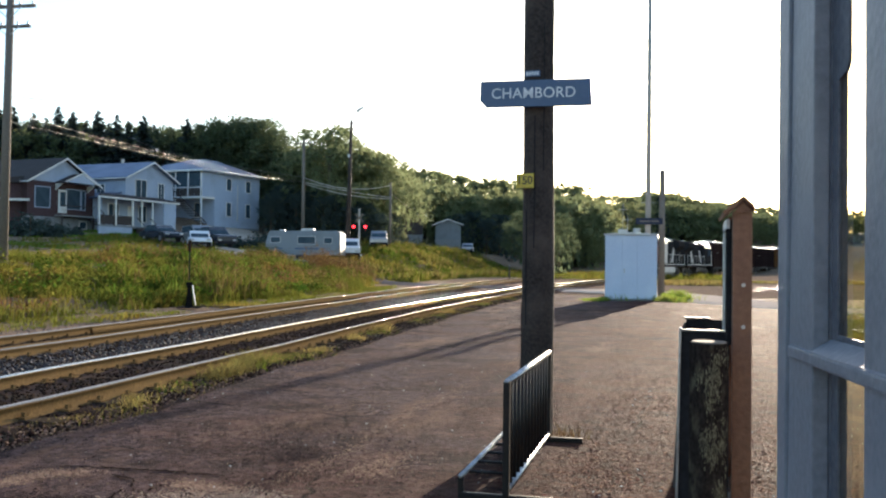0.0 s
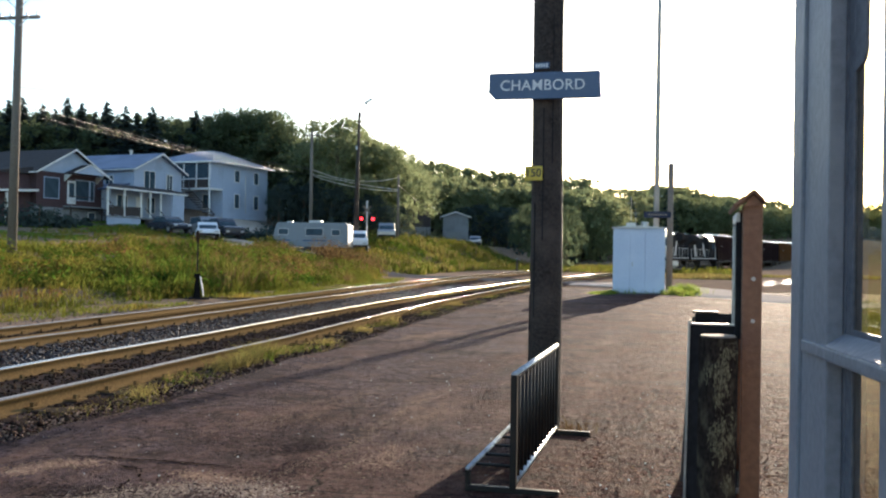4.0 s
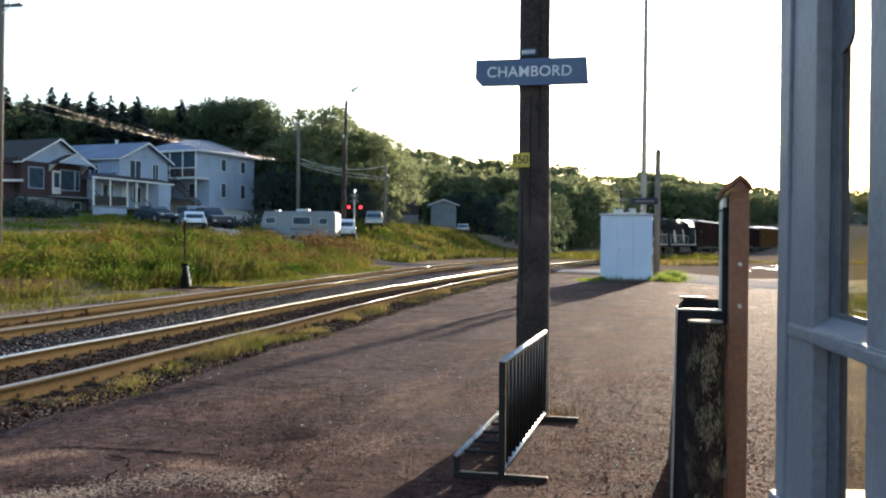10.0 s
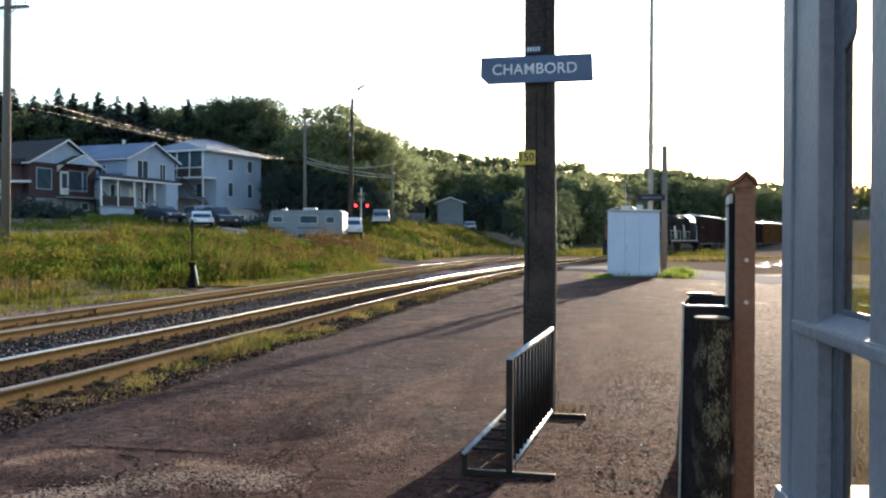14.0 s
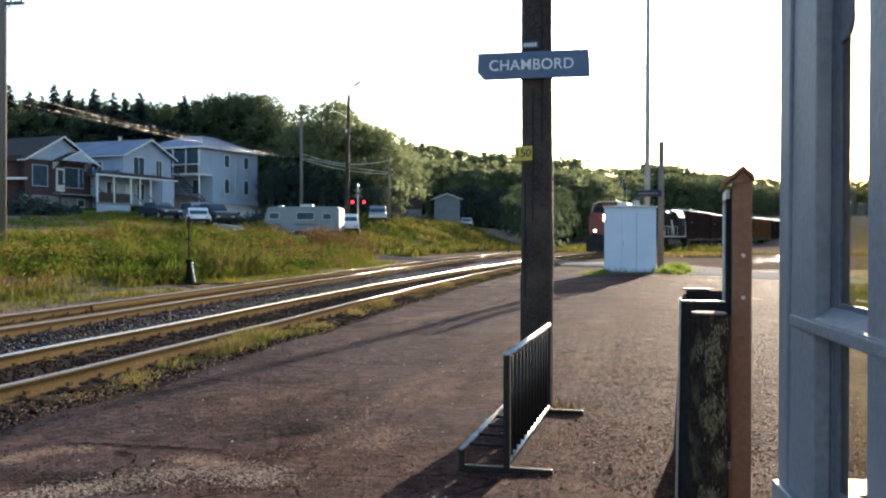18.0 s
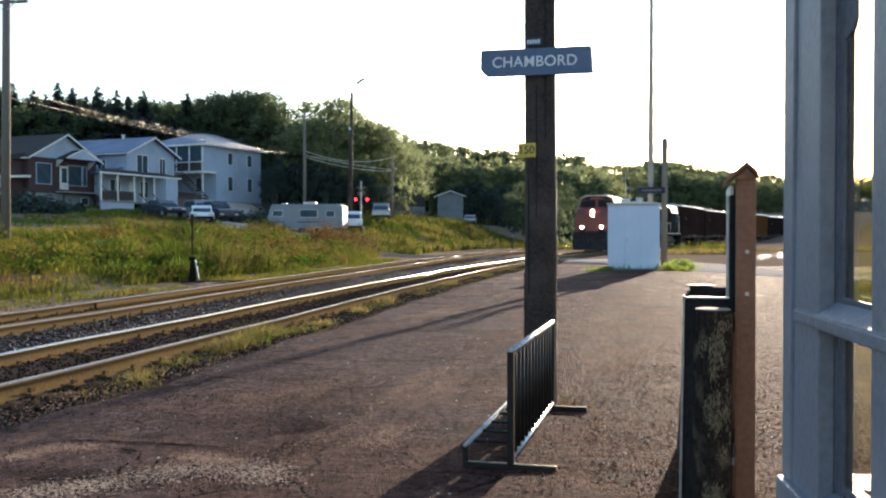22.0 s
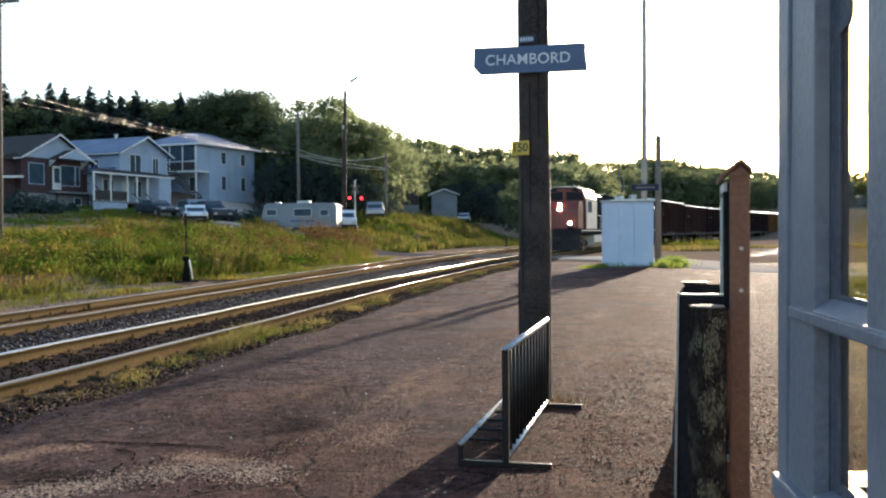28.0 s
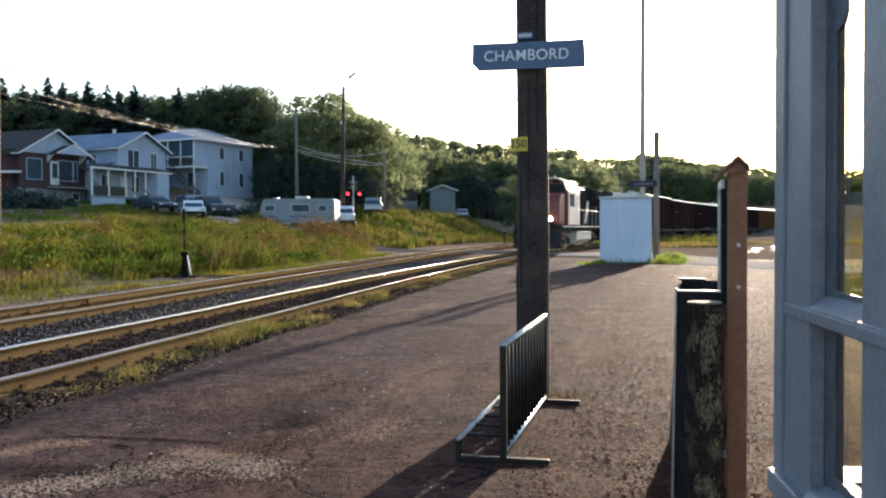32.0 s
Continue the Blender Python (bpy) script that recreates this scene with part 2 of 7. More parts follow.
M_DARKDIRT = mat("oily_dirt", (0.051, 0.0345, 0.0255), (0.0225, 0.0165, 0.0135), 0.95, fine=18, coarse=2, island=True, bump=0.25, spec=0.08)
M_PEBBLE = mat("pebble", (0.264, 0.176, 0.1386), (0.1408, 0.096, 0.077), 0.8, fine=30, coarse=3, island=True, spec=0.12)
M_CLOD = mat("earth_crumbs", (0.1409, 0.06294, 0.04678), (0.07464, 0.03477, 0.02749), 0.95, fine=30, coarse=3, island=True, bump=0, spec=0.06)
M_RAIL = mat("rusty_rail_web", (0.172, 0.1159, 0.05504), (0.1161, 0.0756, 0.03698), 0.65, metal=0.0, fine=30, coarse=2, bump=0.4, spec=0.12)
# matt grey lifted to stand for the sky reflected in the steel
M_RAILHEAD = mat("rail_head_sky_grey", (0.3096, 0.301, 0.3036), (0.2322, 0.2236, 0.2244), 0.4, metal=0.0, fine=60, coarse=3, bump=0.05, spec=0.1)
M_TIE = mat("creosoted_tie", (0.06, 0.045, 0.035), (0.03, 0.024, 0.02), 0.85, fine=20, coarse=2, bump=0.8, piece=True, spec=0.1)
M_GRASS = mat("meadow_grass", (0.14, 0.142, 0.026), (0.075, 0.088, 0.016), 0.6, fine=2, coarse=0.3, c3=(0.2, 0.15, 0.035), trans=0.5, island=True, bump=0, spec=0.08)
M_LAWN = mat("mown_lawn", (0.13, 0.22, 0.035), (0.1, 0.17, 0.03), 0.7, fine=5, coarse=0.5, trans=0.45, island=True, bump=0, spec=0.08)
M_DRY = mat("dry_weeds", (0.17, 0.115, 0.05), (0.12, 0.08, 0.034), 0.7, fine=3, coarse=0.3, c3=(0.16, 0.075, 0.035), trans=0.45, island=True, bump=0, spec=0.08)
M_STRAW = mat("straw_grass", (0.25, 0.19, 0.07), (0.17, 0.13, 0.05), 0.7, fine=3, coarse=0.3, c3=(0.15, 0.14, 0.045), trans=0.5, island=True, bump=0, spec=0.08)
M_WEED = mat("weed_leaf", (0.075, 0.12, 0.016), (0.05, 0.085, 0.012), 0.6, fine=3, coarse=0.4, c3=(0.16, 0.15, 0.03), trans=0.45, island=True, bump=0, spec=0.08)
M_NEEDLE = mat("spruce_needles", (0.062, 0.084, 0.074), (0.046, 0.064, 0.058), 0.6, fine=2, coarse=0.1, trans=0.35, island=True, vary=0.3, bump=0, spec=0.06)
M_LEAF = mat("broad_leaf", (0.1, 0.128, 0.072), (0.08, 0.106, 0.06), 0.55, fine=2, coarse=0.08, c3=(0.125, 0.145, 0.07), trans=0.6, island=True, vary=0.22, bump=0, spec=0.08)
# paler than the other leaf: haze and backlit glow put into its colour
M_BIRCH = mat("hazy_birch_leaf", (0.2, 0.228, 0.118), (0.16, 0.19, 0.098), 0.55, fine=2, coarse=0.05, c3=(0.225, 0.24, 0.12), trans=0.75, island=True, vary=0.2, bump=0, spec=0.08)
M_BARK = mat("bark", (0.12, 0.09, 0.066), (0.06, 0.048, 0.036), 0.9, fine=8, coarse=1, bump=0.8, spec=0.1)
M_POLE = mat("tarred_pole_wood", (0.055, 0.042, 0.036), (0.025, 0.02, 0.018), 0.75, fine=35, coarse=2, c3=(0.085, 0.065, 0.055), bump=0.8, spec=0.15)
M_GREYPOLE = mat("grey_pole_wood", (0.22, 0.19, 0.16), (0.13, 0.11, 0.095), 0.85, fine=25, coarse=1.5, bump=0.6, spec=0.15)
# sun glare put into the wood's colour, so the tall pole pales
M_GLAREPOLE = mat("glare_paled_pole_wood", (0.4, 0.385, 0.36), (0.3, 0.285, 0.265), 0.8, fine=25, coarse=1.5, bump=0.4, spec=0.2)
M_SIGN = mat("blue_sign_enamel", (0.035, 0.075, 0.16), (0.03, 0.065, 0.14), 0.4, fine=40, coarse=4, c3=(0.05, 0.09, 0.17), bump=0.05)
M_SIGNFAR = mat("dark_navy_enamel", (0.014, 0.02, 0.045), (0.011, 0.016, 0.036), 0.5, fine=40, coarse=4, bump=0.05, spec=0.2)
M_LETTER = mat("white_lettering", (0.66, 0.68, 0.7), (0.56, 0.58, 0.6), 0.5, fine=40, coarse=4, bump=0)
M_YELLOW = mat("yellow_plate", (0.62, 0.45, 0.05), (0.5, 0.36, 0.04), 0.5, fine=30, coarse=6, bump=0.1)
M_BLACKINK = mat("dark_lettering", (0.03, 0.03, 0.03), None, 0.6, bump=0)
M_TUBE = mat("painted_steel_tube", (0.012, 0.012, 0.014), (0.02, 0.017, 0.014), 0.5, metal=0.0, fine=40, coarse=6, c3=(0.03, 0.022, 0.017), bump=0.04, spec=0.2)
# bright metal on the long bars, standing for the sun's white glint
M_TUBEGLINT = mat("glint_bright_tube", (0.7, 0.69, 0.67), (0.45, 0.44, 0.43), 0.42, metal=0.9, fine=40, coarse=5, c3=(0.25, 0.23, 0.22), bump=0.05)
# white sheet metal, tinted with the blue of its sky-lit shade
M_SHED = mat("shade_blue_shed_sheet", (0.5, 0.56, 0.68), (0.46, 0.52, 0.64), 0.5, fine=12, coarse=0.8, c3=(0.55, 0.6, 0.7), bump=0.08)
M_GREYMETAL = mat("galvanised_metal", (0.5, 0.5, 0.5), (0.35, 0.35, 0.36), 0.4, metal=0.8, fine=30, coarse=3, bump=0.1)
M_BROWN = mat("brown_stained_wood", (0.2024, 0.099, 0.05394), (0.1496, 0.072, 0.03906), 0.6, fine=30, coarse=3, c3=(0.1408, 0.063, 0.0372), bump=0.3)
M_WHITEWOOD = mat("white_painted_wood", (0.76, 0.76, 0.74), (0.66, 0.66, 0.64), 0.55, fine=25, coarse=2, c3=(0.6, 0.59, 0.56), bump=0.15)
M_BLUEWOOD = mat("pale_blue_painted_wood", (0.2088, 0.2175, 0.254), (0.1653, 0.174, 0.2044), 0.5, fine=60, coarse=4, c3=(0.2436, 0.2479, 0.2784), bump=0.12, spec=0.25)
# darker than the boards: shade of the window recess put into the paint
M_SASH = mat("recess_shade_sash", (0.12, 0.125, 0.15), (0.085, 0.09, 0.11), 0.6, fine=60, coarse=5, c3=(0.15, 0.15, 0.17), bump=0.15, spec=0.15)
M_LOG = mat("peeling_log", (0.035, 0.028, 0.025), (0.016, 0.013, 0.012), 0.8, fine=70, coarse=13, c3=(0.085, 0.075, 0.052), bump=0.5, spec=0.12, stretch=(1, 1, 0.6), spread=(0.52, 0.7))
M_BLACK = mat("black_board", (0.03, 0.03, 0.033), (0.02, 0.02, 0.022), 0.5, fine=20, coarse=2, bump=0.2, spec=0.1)
M_IRON = mat("black_iron", (0.014, 0.013, 0.013), (0.009, 0.008, 0.008), 0.6, fine=20, coarse=2, bump=0.2, spec=0.1)
# white boards, with the blue of sky-lit shade in the base colour
M_SIDING = mat("shade_blue_siding", (0.4, 0.472, 0.59), (0.35, 0.42, 0.535), 0.6, fine=6, coarse=0.5, bump=0.1, spec=0.2)
M_BRICK = mat("red_brick_wall", (0.1025, 0.066, 0.0684), (0.07544, 0.04928, 0.05225), 0.85, fine=9, coarse=0.8, bump=0.5, spec=0.1)
M_CONCRETE = mat("concrete", (0.27, 0.28, 0.29), (0.2, 0.21, 0.22), 0.85, fine=8, coarse=0.7, bump=0.3, spec=0.1)
# blue-grey tin; some of its blue is the sky-lit shade as well
M_TINROOF = mat("blue_grey_tin_roof", (0.105, 0.15, 0.25), (0.085, 0.125, 0.21), 0.45, metal=0.3, fine=6, coarse=0.6, bump=0.1)
M_SHINGLE = mat("dark_shingles", (0.075, 0.065, 0.065), (0.045, 0.04, 0.04), 0.9, fine=12, coarse=0.7, bump=0.6, spec=0.15)
M_PANE = mat("dark_window_pane", (0.07, 0.1, 0.125), (0.04, 0.06, 0.078), 0.15, fine=1, coarse=0.4, bump=0.0, spec=0.1)
M_DARKWOOD = mat("dark_deck_wood", (0.085, 0.07, 0.065), (0.05, 0.042, 0.04), 0.8, fine=15, coarse=2, bump=0.4, spec=0.15)
M_RED = mat("loco_red_paint", (0.17, 0.026, 0.019), (0.13, 0.022, 0.016), 0.45, fine=10, coarse=0.8, c3=(0.12, 0.03, 0.022), bump=0.1)
M_LOCOBLACK = mat("loco_black_paint", (0.035, 0.034, 0.035), (0.022, 0.022, 0.023), 0.42, fine=10, coarse=0.8, c3=(0.05, 0.042, 0.038), bump=0.15, spec=0.12)
M_CREAM = mat("off_white_paint", (0.6, 0.59, 0.56), (0.52, 0.5, 0.47), 0.45, fine=10, coarse=1, bump=0.1)
M_UNDER = mat("grimy_running_gear", (0.05, 0.042, 0.036), (0.03, 0.025, 0.022), 0.8, fine=12, coarse=1.5, bump=0.5, spec=0.2)
# bright metal standing for the sun's glint on the locomotive roofs
M_ROOFSHEET = mat("sunlit_roof_sheet", (0.55, 0.53, 0.5), (0.42, 0.4, 0.38), 0.32, metal=0.9, fine=20, coarse=3, bump=0.08)
M_STEEL = mat("wheel_steel", (0.35, 0.33, 0.31), (0.22, 0.2, 0.19), 0.4, metal=0.9, fine=20, coarse=3, bump=0.1)
M_OXIDE = mat("oxide_red_boxcar", (0.034, 0.01958, 0.01813), (0.0255, 0.01485, 0.01437), 0.65, fine=8, coarse=0.5, c3=(0.03825, 0.0243, 0.02), bump=0.3, spec=0.05)
M_RUST = mat("rust_brown_boxcar", (0.11, 0.05, 0.02), (0.075, 0.036, 0.015), 0.7, fine=8, coarse=0.5, c3=(0.1, 0.05, 0.025), bump=0.3, spec=0.05)
M_DARKCAR = mat("dark_brown_hopper", (0.024, 0.015, 0.015), (0.018, 0.012, 0.0115), 0.65, fine=8, coarse=0.5, bump=0.3, spec=0.05)
M_LAMP = mat("lit_lamp", (1, 0.9, 0.7), None, 0.3, bump=0, emit=(1.0, 0.86, 0.6), strength=14)
M_REDLAMP = mat("lit_red_lamp", (0.8, 0.05, 0.05), None, 0.3, bump=0, emit=(1.0, 0.02, 0.03), strength=3)
M_REDGLASS = mat("red_lens", (0.35, 0.02, 0.02), None, 0.2, bump=0)
M_RUBBER = mat("tyre_rubber", (0.025, 0.025, 0.026), None, 0.8, fine=20, coarse=3, bump=0.2)
M_CARWHITE = mat("white_car_paint", (0.75, 0.76, 0.78), (0.7, 0.71, 0.73), 0.25, fine=3, coarse=1, bump=0)
M_CAMPER = mat("pale_camper_paint", (0.18, 0.204, 0.232), (0.16, 0.1824, 0.208), 0.45, fine=10, coarse=1, bump=0.05)
M_CARDARK = mat("dark_car_paint", (0.03, 0.035, 0.05), (0.025, 0.03, 0.042), 0.25, fine=3, coarse=1, bump=0)
M_CARSILVER = mat("silver_car_paint", (0.3, 0.31, 0.33), (0.26, 0.27, 0.29), 0.28, metal=0.5, fine=3, coarse=1, bump=0)
M_WIRE = mat("wire_sheath", (0.24, 0.23, 0.22), (0.17, 0.16, 0.15), 0.38, metal=0.5, bump=0)
# near-white metal: sunlight caught on the cables put into their colour
M_SUNWIRE = mat("sun_bright_cable", (0.85, 0.82, 0.76), (0.75, 0.72, 0.66), 0.5, metal=1.0, bump=0)
M_BLACKWIRE = mat("black_wire", (0.04, 0.04, 0.04), None, 0.5, bump=0)
M_INTERIOR = mat("dim_room_paint", (0.3, 0.26, 0.2), (0.25, 0.21, 0.16), 0.9, fine=5, coarse=0.5, bump=0.1)
M_PUDDLE = mat("wet_patch", (0.05, 0.045, 0.04), None, 0.12, fine=3, coarse=1, bump=0.05, spec=0.7)
G_WINDOW = glass_mat("old_window_glass", (0.99, 0.97, 0.82), 0.98)
G_BOARD = glass_mat("display_glass", (0.7, 0.72, 0.72), 0.6)


# ---- mesh helpers ----
def obj(name, bm, material, parent=None, label="", smooth=False):
    me = bpy.data.meshes.new(name)
    bm.to_mesh(me)
    bm.free()
    me.materials.append(material)
    if smooth:
        me.polygons.foreach_set("use_smooth", [True] * len(me.polygons))
    ob = new(name, me)
    if parent:
        ob.parent = parent
    if label:
        tagged(ob, label)
    return ob


def part(name, bm, material, parent, label="", smooth=False):
    return obj(name, bm, material, parent, label, smooth)


def thing(name, m, label, category, group="", kind=""):
    e = new(name)
    e.empty_display_size = 0.2
    e.matrix_world = m
    return tagged(e, label, category, group, kind)


def raw(name, verts, faces, material, parent=None, label=""):
    me = bpy.data.meshes.new(name)
    verts = np.asarray(verts, dtype=np.float32).reshape(-1, 3)
    faces = np.asarray(faces, dtype=np.int32)
    k = faces.shape[1]
    me.vertices.add(len(verts))
    me.vertices.foreach_set("co", verts.ravel())
    me.loops.add(faces.size)
    me.loops.foreach_set("vertex_index", faces.ravel())
    me.polygons.add(len(faces))
    me.polygons.foreach_set("loop_start", np.arange(0, faces.size, k, dtype=np.int32))
    me.update(calc_edges=True)
    me.materials.append(material)
    ob = new(name, me)
    if parent:
        ob.parent = parent
    if label:
        tagged(ob, label)
    return ob


def box(x0, x1, y0, y1, z0, z1, bevel=0.0, bm=None, turn=None):
    own = bm is None
    b = bmesh.new()
    bmesh.ops.create_cube(b, size=1)
    for v in b.verts:
        v.co = Vector(((x0 + x1) / 2 + v.co.x * (x1 - x0), (y0 + y1) / 2 + v.co.y * (y1 - y0), (z0 + z1) / 2 + v.co.z * (z1 - z0)))
    if bevel:
        bmesh.ops.bevel(b, geom=b.edges[:], offset=bevel, segments=2, affect="EDGES", profile=0.6)
    if turn is not None:
        bmesh.ops.transform(b, matrix=turn, verts=b.verts)
    return b if own else join(bm, b)


def join(bm, b):
    me = bpy.data.meshes.new("tmp")
    b.to_mesh(me)
    b.free()
    bm.from_mesh(me)
    bpy.data.meshes.remove(me)
    return bm


def cyl(p0, p1, r0, r1=None, n=12, bm=None, bevel=0.0):
    own = bm is None
    b = bmesh.new()
    p0, p1 = Vector(p0), Vector(p1)
    d = p1 - p0
    bmesh.ops.create_cone(b, cap_ends=True, segments=n, radius1=r0, radius2=r0 if r1 is None else r1, depth=d.length)
    if bevel:
        rim = [e for e in b.edges if abs(e.verts[0].co.z - e.verts[1].co.z) < 1e-6]
        bmesh.ops.bevel(b, geom=rim, offset=bevel, segments=2, affect="EDGES")
    bmesh.ops.transform(b, matrix=Matrix.Translation((p0 + p1) / 2) @ d.to_track_quat("Z", "Y").to_matrix().to_4x4(), verts=b.verts)
    return b if own else join(bm, b)


def prism(pts, axis, a, b, bevel=0.0, bm=None):
    """A polygon in the plane across axis ('x': (y, z), 'y': (x, z), 'z': (x, y)), drawn out from a to b."""
    own = bm is None
    m = bmesh.new()
    put = {"x": lambda p, s: (s, p[0], p[1]), "y": lambda p, s: (p[0], s, p[1]), "z": lambda p, s: (p[0], p[1], s)}[axis]
    lo = [m.verts.new(put(p, a)) for p in pts]
    hi = [m.verts.new(put(p, b)) for p in pts]
    m.faces.new(lo)
    m.faces.new(hi)
    for i in range(len(pts)):
        j = (i + 1) % len(pts)
        m.faces.new((lo[i], lo[j], hi[j], hi[i]))
    bmesh.ops.recalc_face_normals(m, faces=m.faces)
    if bevel:
        bmesh.ops.bevel(m, geom=m.edges[:], offset=bevel, segments=2, affect="EDGES", profile=0.6)
    return m if own else join(bm, m)


def tube(points, r, n=6, bm=None):
    own = bm is None
    b = bm or bmesh.new()
    for p, q in zip(points, points[1:]):
        cyl(p, q, r, r, n, b)
    return b


def wire(name, p, q, sag, r, material, label, group="overhead wires"):
    """A hanging wire between two points."""
    p, q = Vector(p), Vector(q)
    n, k = 28, 5
    d = (q - p).normalized()
    side = d.cross(Vector((0, 0, 1))).normalized()
    up = side.cross(d)
    verts, faces = [], []
    for i in range(n + 1):
        t = i / n
        c = p.lerp(q, t) - Vector((0, 0, sag * 4 * t * (1 - t)))
        for j in range(k):
            a = 2 * math.pi * j / k
            verts.append(c + side * r * math.cos(a) + up * r * math.sin(a))
    for i in range(n):
        for j in range(k):
            faces.append((i * k + j, i * k + (j + 1) % k, (i + 1) * k + (j + 1) % k, (i + 1) * k + j))
    ob = raw(name, [tuple(v) for v in verts], faces, material)
    return tagged(ob, label, "wire", group)


def word(text, size, depth, m, material, parent, name="lettering", spacing=1.0):
    cu = bpy.data.curves.new(name, "FONT")
    cu.body, cu.size, cu.extrude, cu.align_x, cu.align_y, cu.space_character = text, size, depth, "CENTER", "CENTER", spacing
    cu.offset = size * 0.007
    tmp = bpy.data.objects.new(name, cu)
    scene.collection.objects.link(tmp)
    me = bpy.data.meshes.new_from_object(tmp.evaluated_get(bpy.context.evaluated_depsgraph_get()))
    bpy.data.objects.remove(tmp)
    me.materials.clear()
    me.materials.append(material)
    ob = new(name, me)
    ob.parent = parent
    ob.matrix_local = m
    return ob


# ---- lie of the land ----
def smooth(a, b, v):
    t = np.clip((v - a) / (b - a), 0, 1)
    return t * t * (3 - 2 * t)


def rail_z(y):
    """Height of the rail heads."""
    return 0.17 + 0.0 * np.asarray(y, float)


def foot(y):
    """Where the grassy bank starts, across the tracks."""
    return -14.1 - 5.9 * smooth(36, 76, y)


def land(x, y):
    """Height of the ground."""
    x, y = np.asarray(x, float), np.asarray(y, float)
    u = foot(y) - x
    bank = 1.42 + 0.48 * smooth(46, 66, y) + 1.1 * smooth(76, 95, y)
    z = bank * smooth(0, 13 - 3 * smooth(60, 90, y), u) + 0.13 * np.clip(u - 14, 0, 10) * smooth(36, 60, y) + 0.05 * np.clip(u - 24, 0, 50)
    z += 0.07 * np.clip(y - 65, 0, 25) * smooth(24, 32, u) * (1 - smooth(110, 150, y))
    z += 3.5 * smooth(60, 110, u) + 6.0 * smooth(16, 52, u) * smooth(105, 145, y)
    ang = np.degrees(np.arctan2(x, np.maximum(y, 1)))
    z += 7.0 * smooth(165, 255, np.hypot(x, y)) * smooth(-16, -6, ang) * (1 - smooth(20, 60, ang))
    z += 6.0 * smooth(262, 345, np.hypot(x, y)) * smooth(-8, -3, ang) * (1 - smooth(20, 60, ang))
    # the driveway to the crossing cuts through the bank
    cut = 1 - smooth(3.0, 7.5, np.abs(y - 60 - (np.clip(-x - 14, 0, 40)) * 0.62))
    z = z * (1 - cut * smooth(34, 16, -x) * 0.75)
    z += (rail_z(y) - 0.17)
    z += 0.2 * np.sin(x * 0.9 + 1.3) * np.sin(y * 0.7 + x * 0.3) * smooth(0.5, 4, u) * (1 - smooth(14, 20, u))
    return z


CTRL = np.array([(-6.4, -60), (-6.75, 0), (-7.0, 12), (-7.7, 25), (-8.0, 42), (-7.5, 58), (-5.6, 80), (-1.0, 110), (6.5, 145), (21, 195), (44, 250), (75, 300), (115, 350)], float)
CTRL2 = np.array([(-9.0, -60), (-10.2, 0), (-10.7, 13), (-11.6, 25), (-12.6, 40), (-13.3, 55), (-13.4, 80), (-12.2, 110), (-8, 150), (2, 195), (20, 250), (50, 300), (90, 350)], float)


def spline(c, n=50):
    out = []
    for i in range(1, len(c) - 2):
        p0, p1, p2, p3 = c[i - 1:i + 3]
        for u in np.linspace(0, 1, n, endpoint=False):
            out.append(0.5 * (2 * p1 + (p2 - p0) * u + (2 * p0 - 5 * p1 + 4 * p2 - p3) * u ** 2 + (3 * p1 - p0 - 3 * p2 + p3) * u ** 3))
    return np.array(out)


def measured(c):
    p = spline(c)
    s = np.r_[0, np.cumsum(np.linalg.norm(np.diff(p, axis=0), axis=1))]
    s -= np.interp(0.0, p[:, 1], s)
    return p, s


LINE1, LEN1 = measured(CTRL)
LINE2, LEN2 = measured(CTRL2)


def on_track(s, line=1):
    p, q = (LINE1, LEN1) if line == 1 else (LINE2, LEN2)
    if s < q[0]:
        return np.array([p[0, 0] - (p[1, 0] - p[0, 0]) / (q[1] - q[0]) * (q[0] - s), p[0, 1] + (s - q[0])])
    return np.array([np.interp(s, q, p[:, 0]), np.interp(s, q, p[:, 1])])


# ---- ground, platform, road ----
def spaced(lo, hi, near, step, grow=1.09):
    """Grid lines close together within near[0]..near[1], wider outside."""
    v = list(np.arange(near[0], near[1], step))
    d = step
    while v[-1] < hi:
        d *= grow
        v.append(v[-1] + d)
    d = step
    while v[0] > lo:
        d *= grow
        v.insert(0, v[0] - d)
    return np.array(v)


def sheet(name, xs, ys, height, material):
    gx, gy = np.meshgrid(xs, ys)
    v = np.stack([gx, gy, height(gx, gy)], -1).reshape(-1, 3)
    nx, ny = len(xs), len(ys)
    i = (np.arange(ny - 1)[:, None] * nx + np.arange(nx - 1)[None]).ravel()
    f = np.stack([i, i + 1, i + 1 + nx, i + nx], 1)
    ob = raw(name, v, f, material)
    ob.data.polygons.foreach_set("use_smooth", [True] * len(ob.data.polygons))
    return ob


tagged(sheet("ground", spaced(-2600, 2600, (-60, 30), 1.5), spaced(-1500, 3000, (-10, 130), 1.5), lambda x, y: land(x, y) - 0.12 + 0.06 * smooth(42, 60, y) + 0.05 * smooth(-14, -15, x), M_SOIL), "brown earth with thin grass, open to the horizon", "ground", kind="structure")


M_TURF = mat("turf", (0.1, 0.155, 0.03), (0.075, 0.12, 0.025), 0.8, fine=6, coarse=0.5, c3=(0.14, 0.17, 0.04), bump=0.2, spec=0.05)
tagged(sheet("lawn_ground", np.arange(-66, -35, 1.0), np.arange(48, 80, 1.0), lambda x, y: land(x, y) - 0.03 - 0.2 * (1 - smooth(0, 3, x + 66) * smooth(0, 3, -35 - x) * smooth(0, 3, y - 48) * smooth(0, 3, 80 - y)), M_TURF), "green turf sloping up to the houses", "lawn", kind="structure")


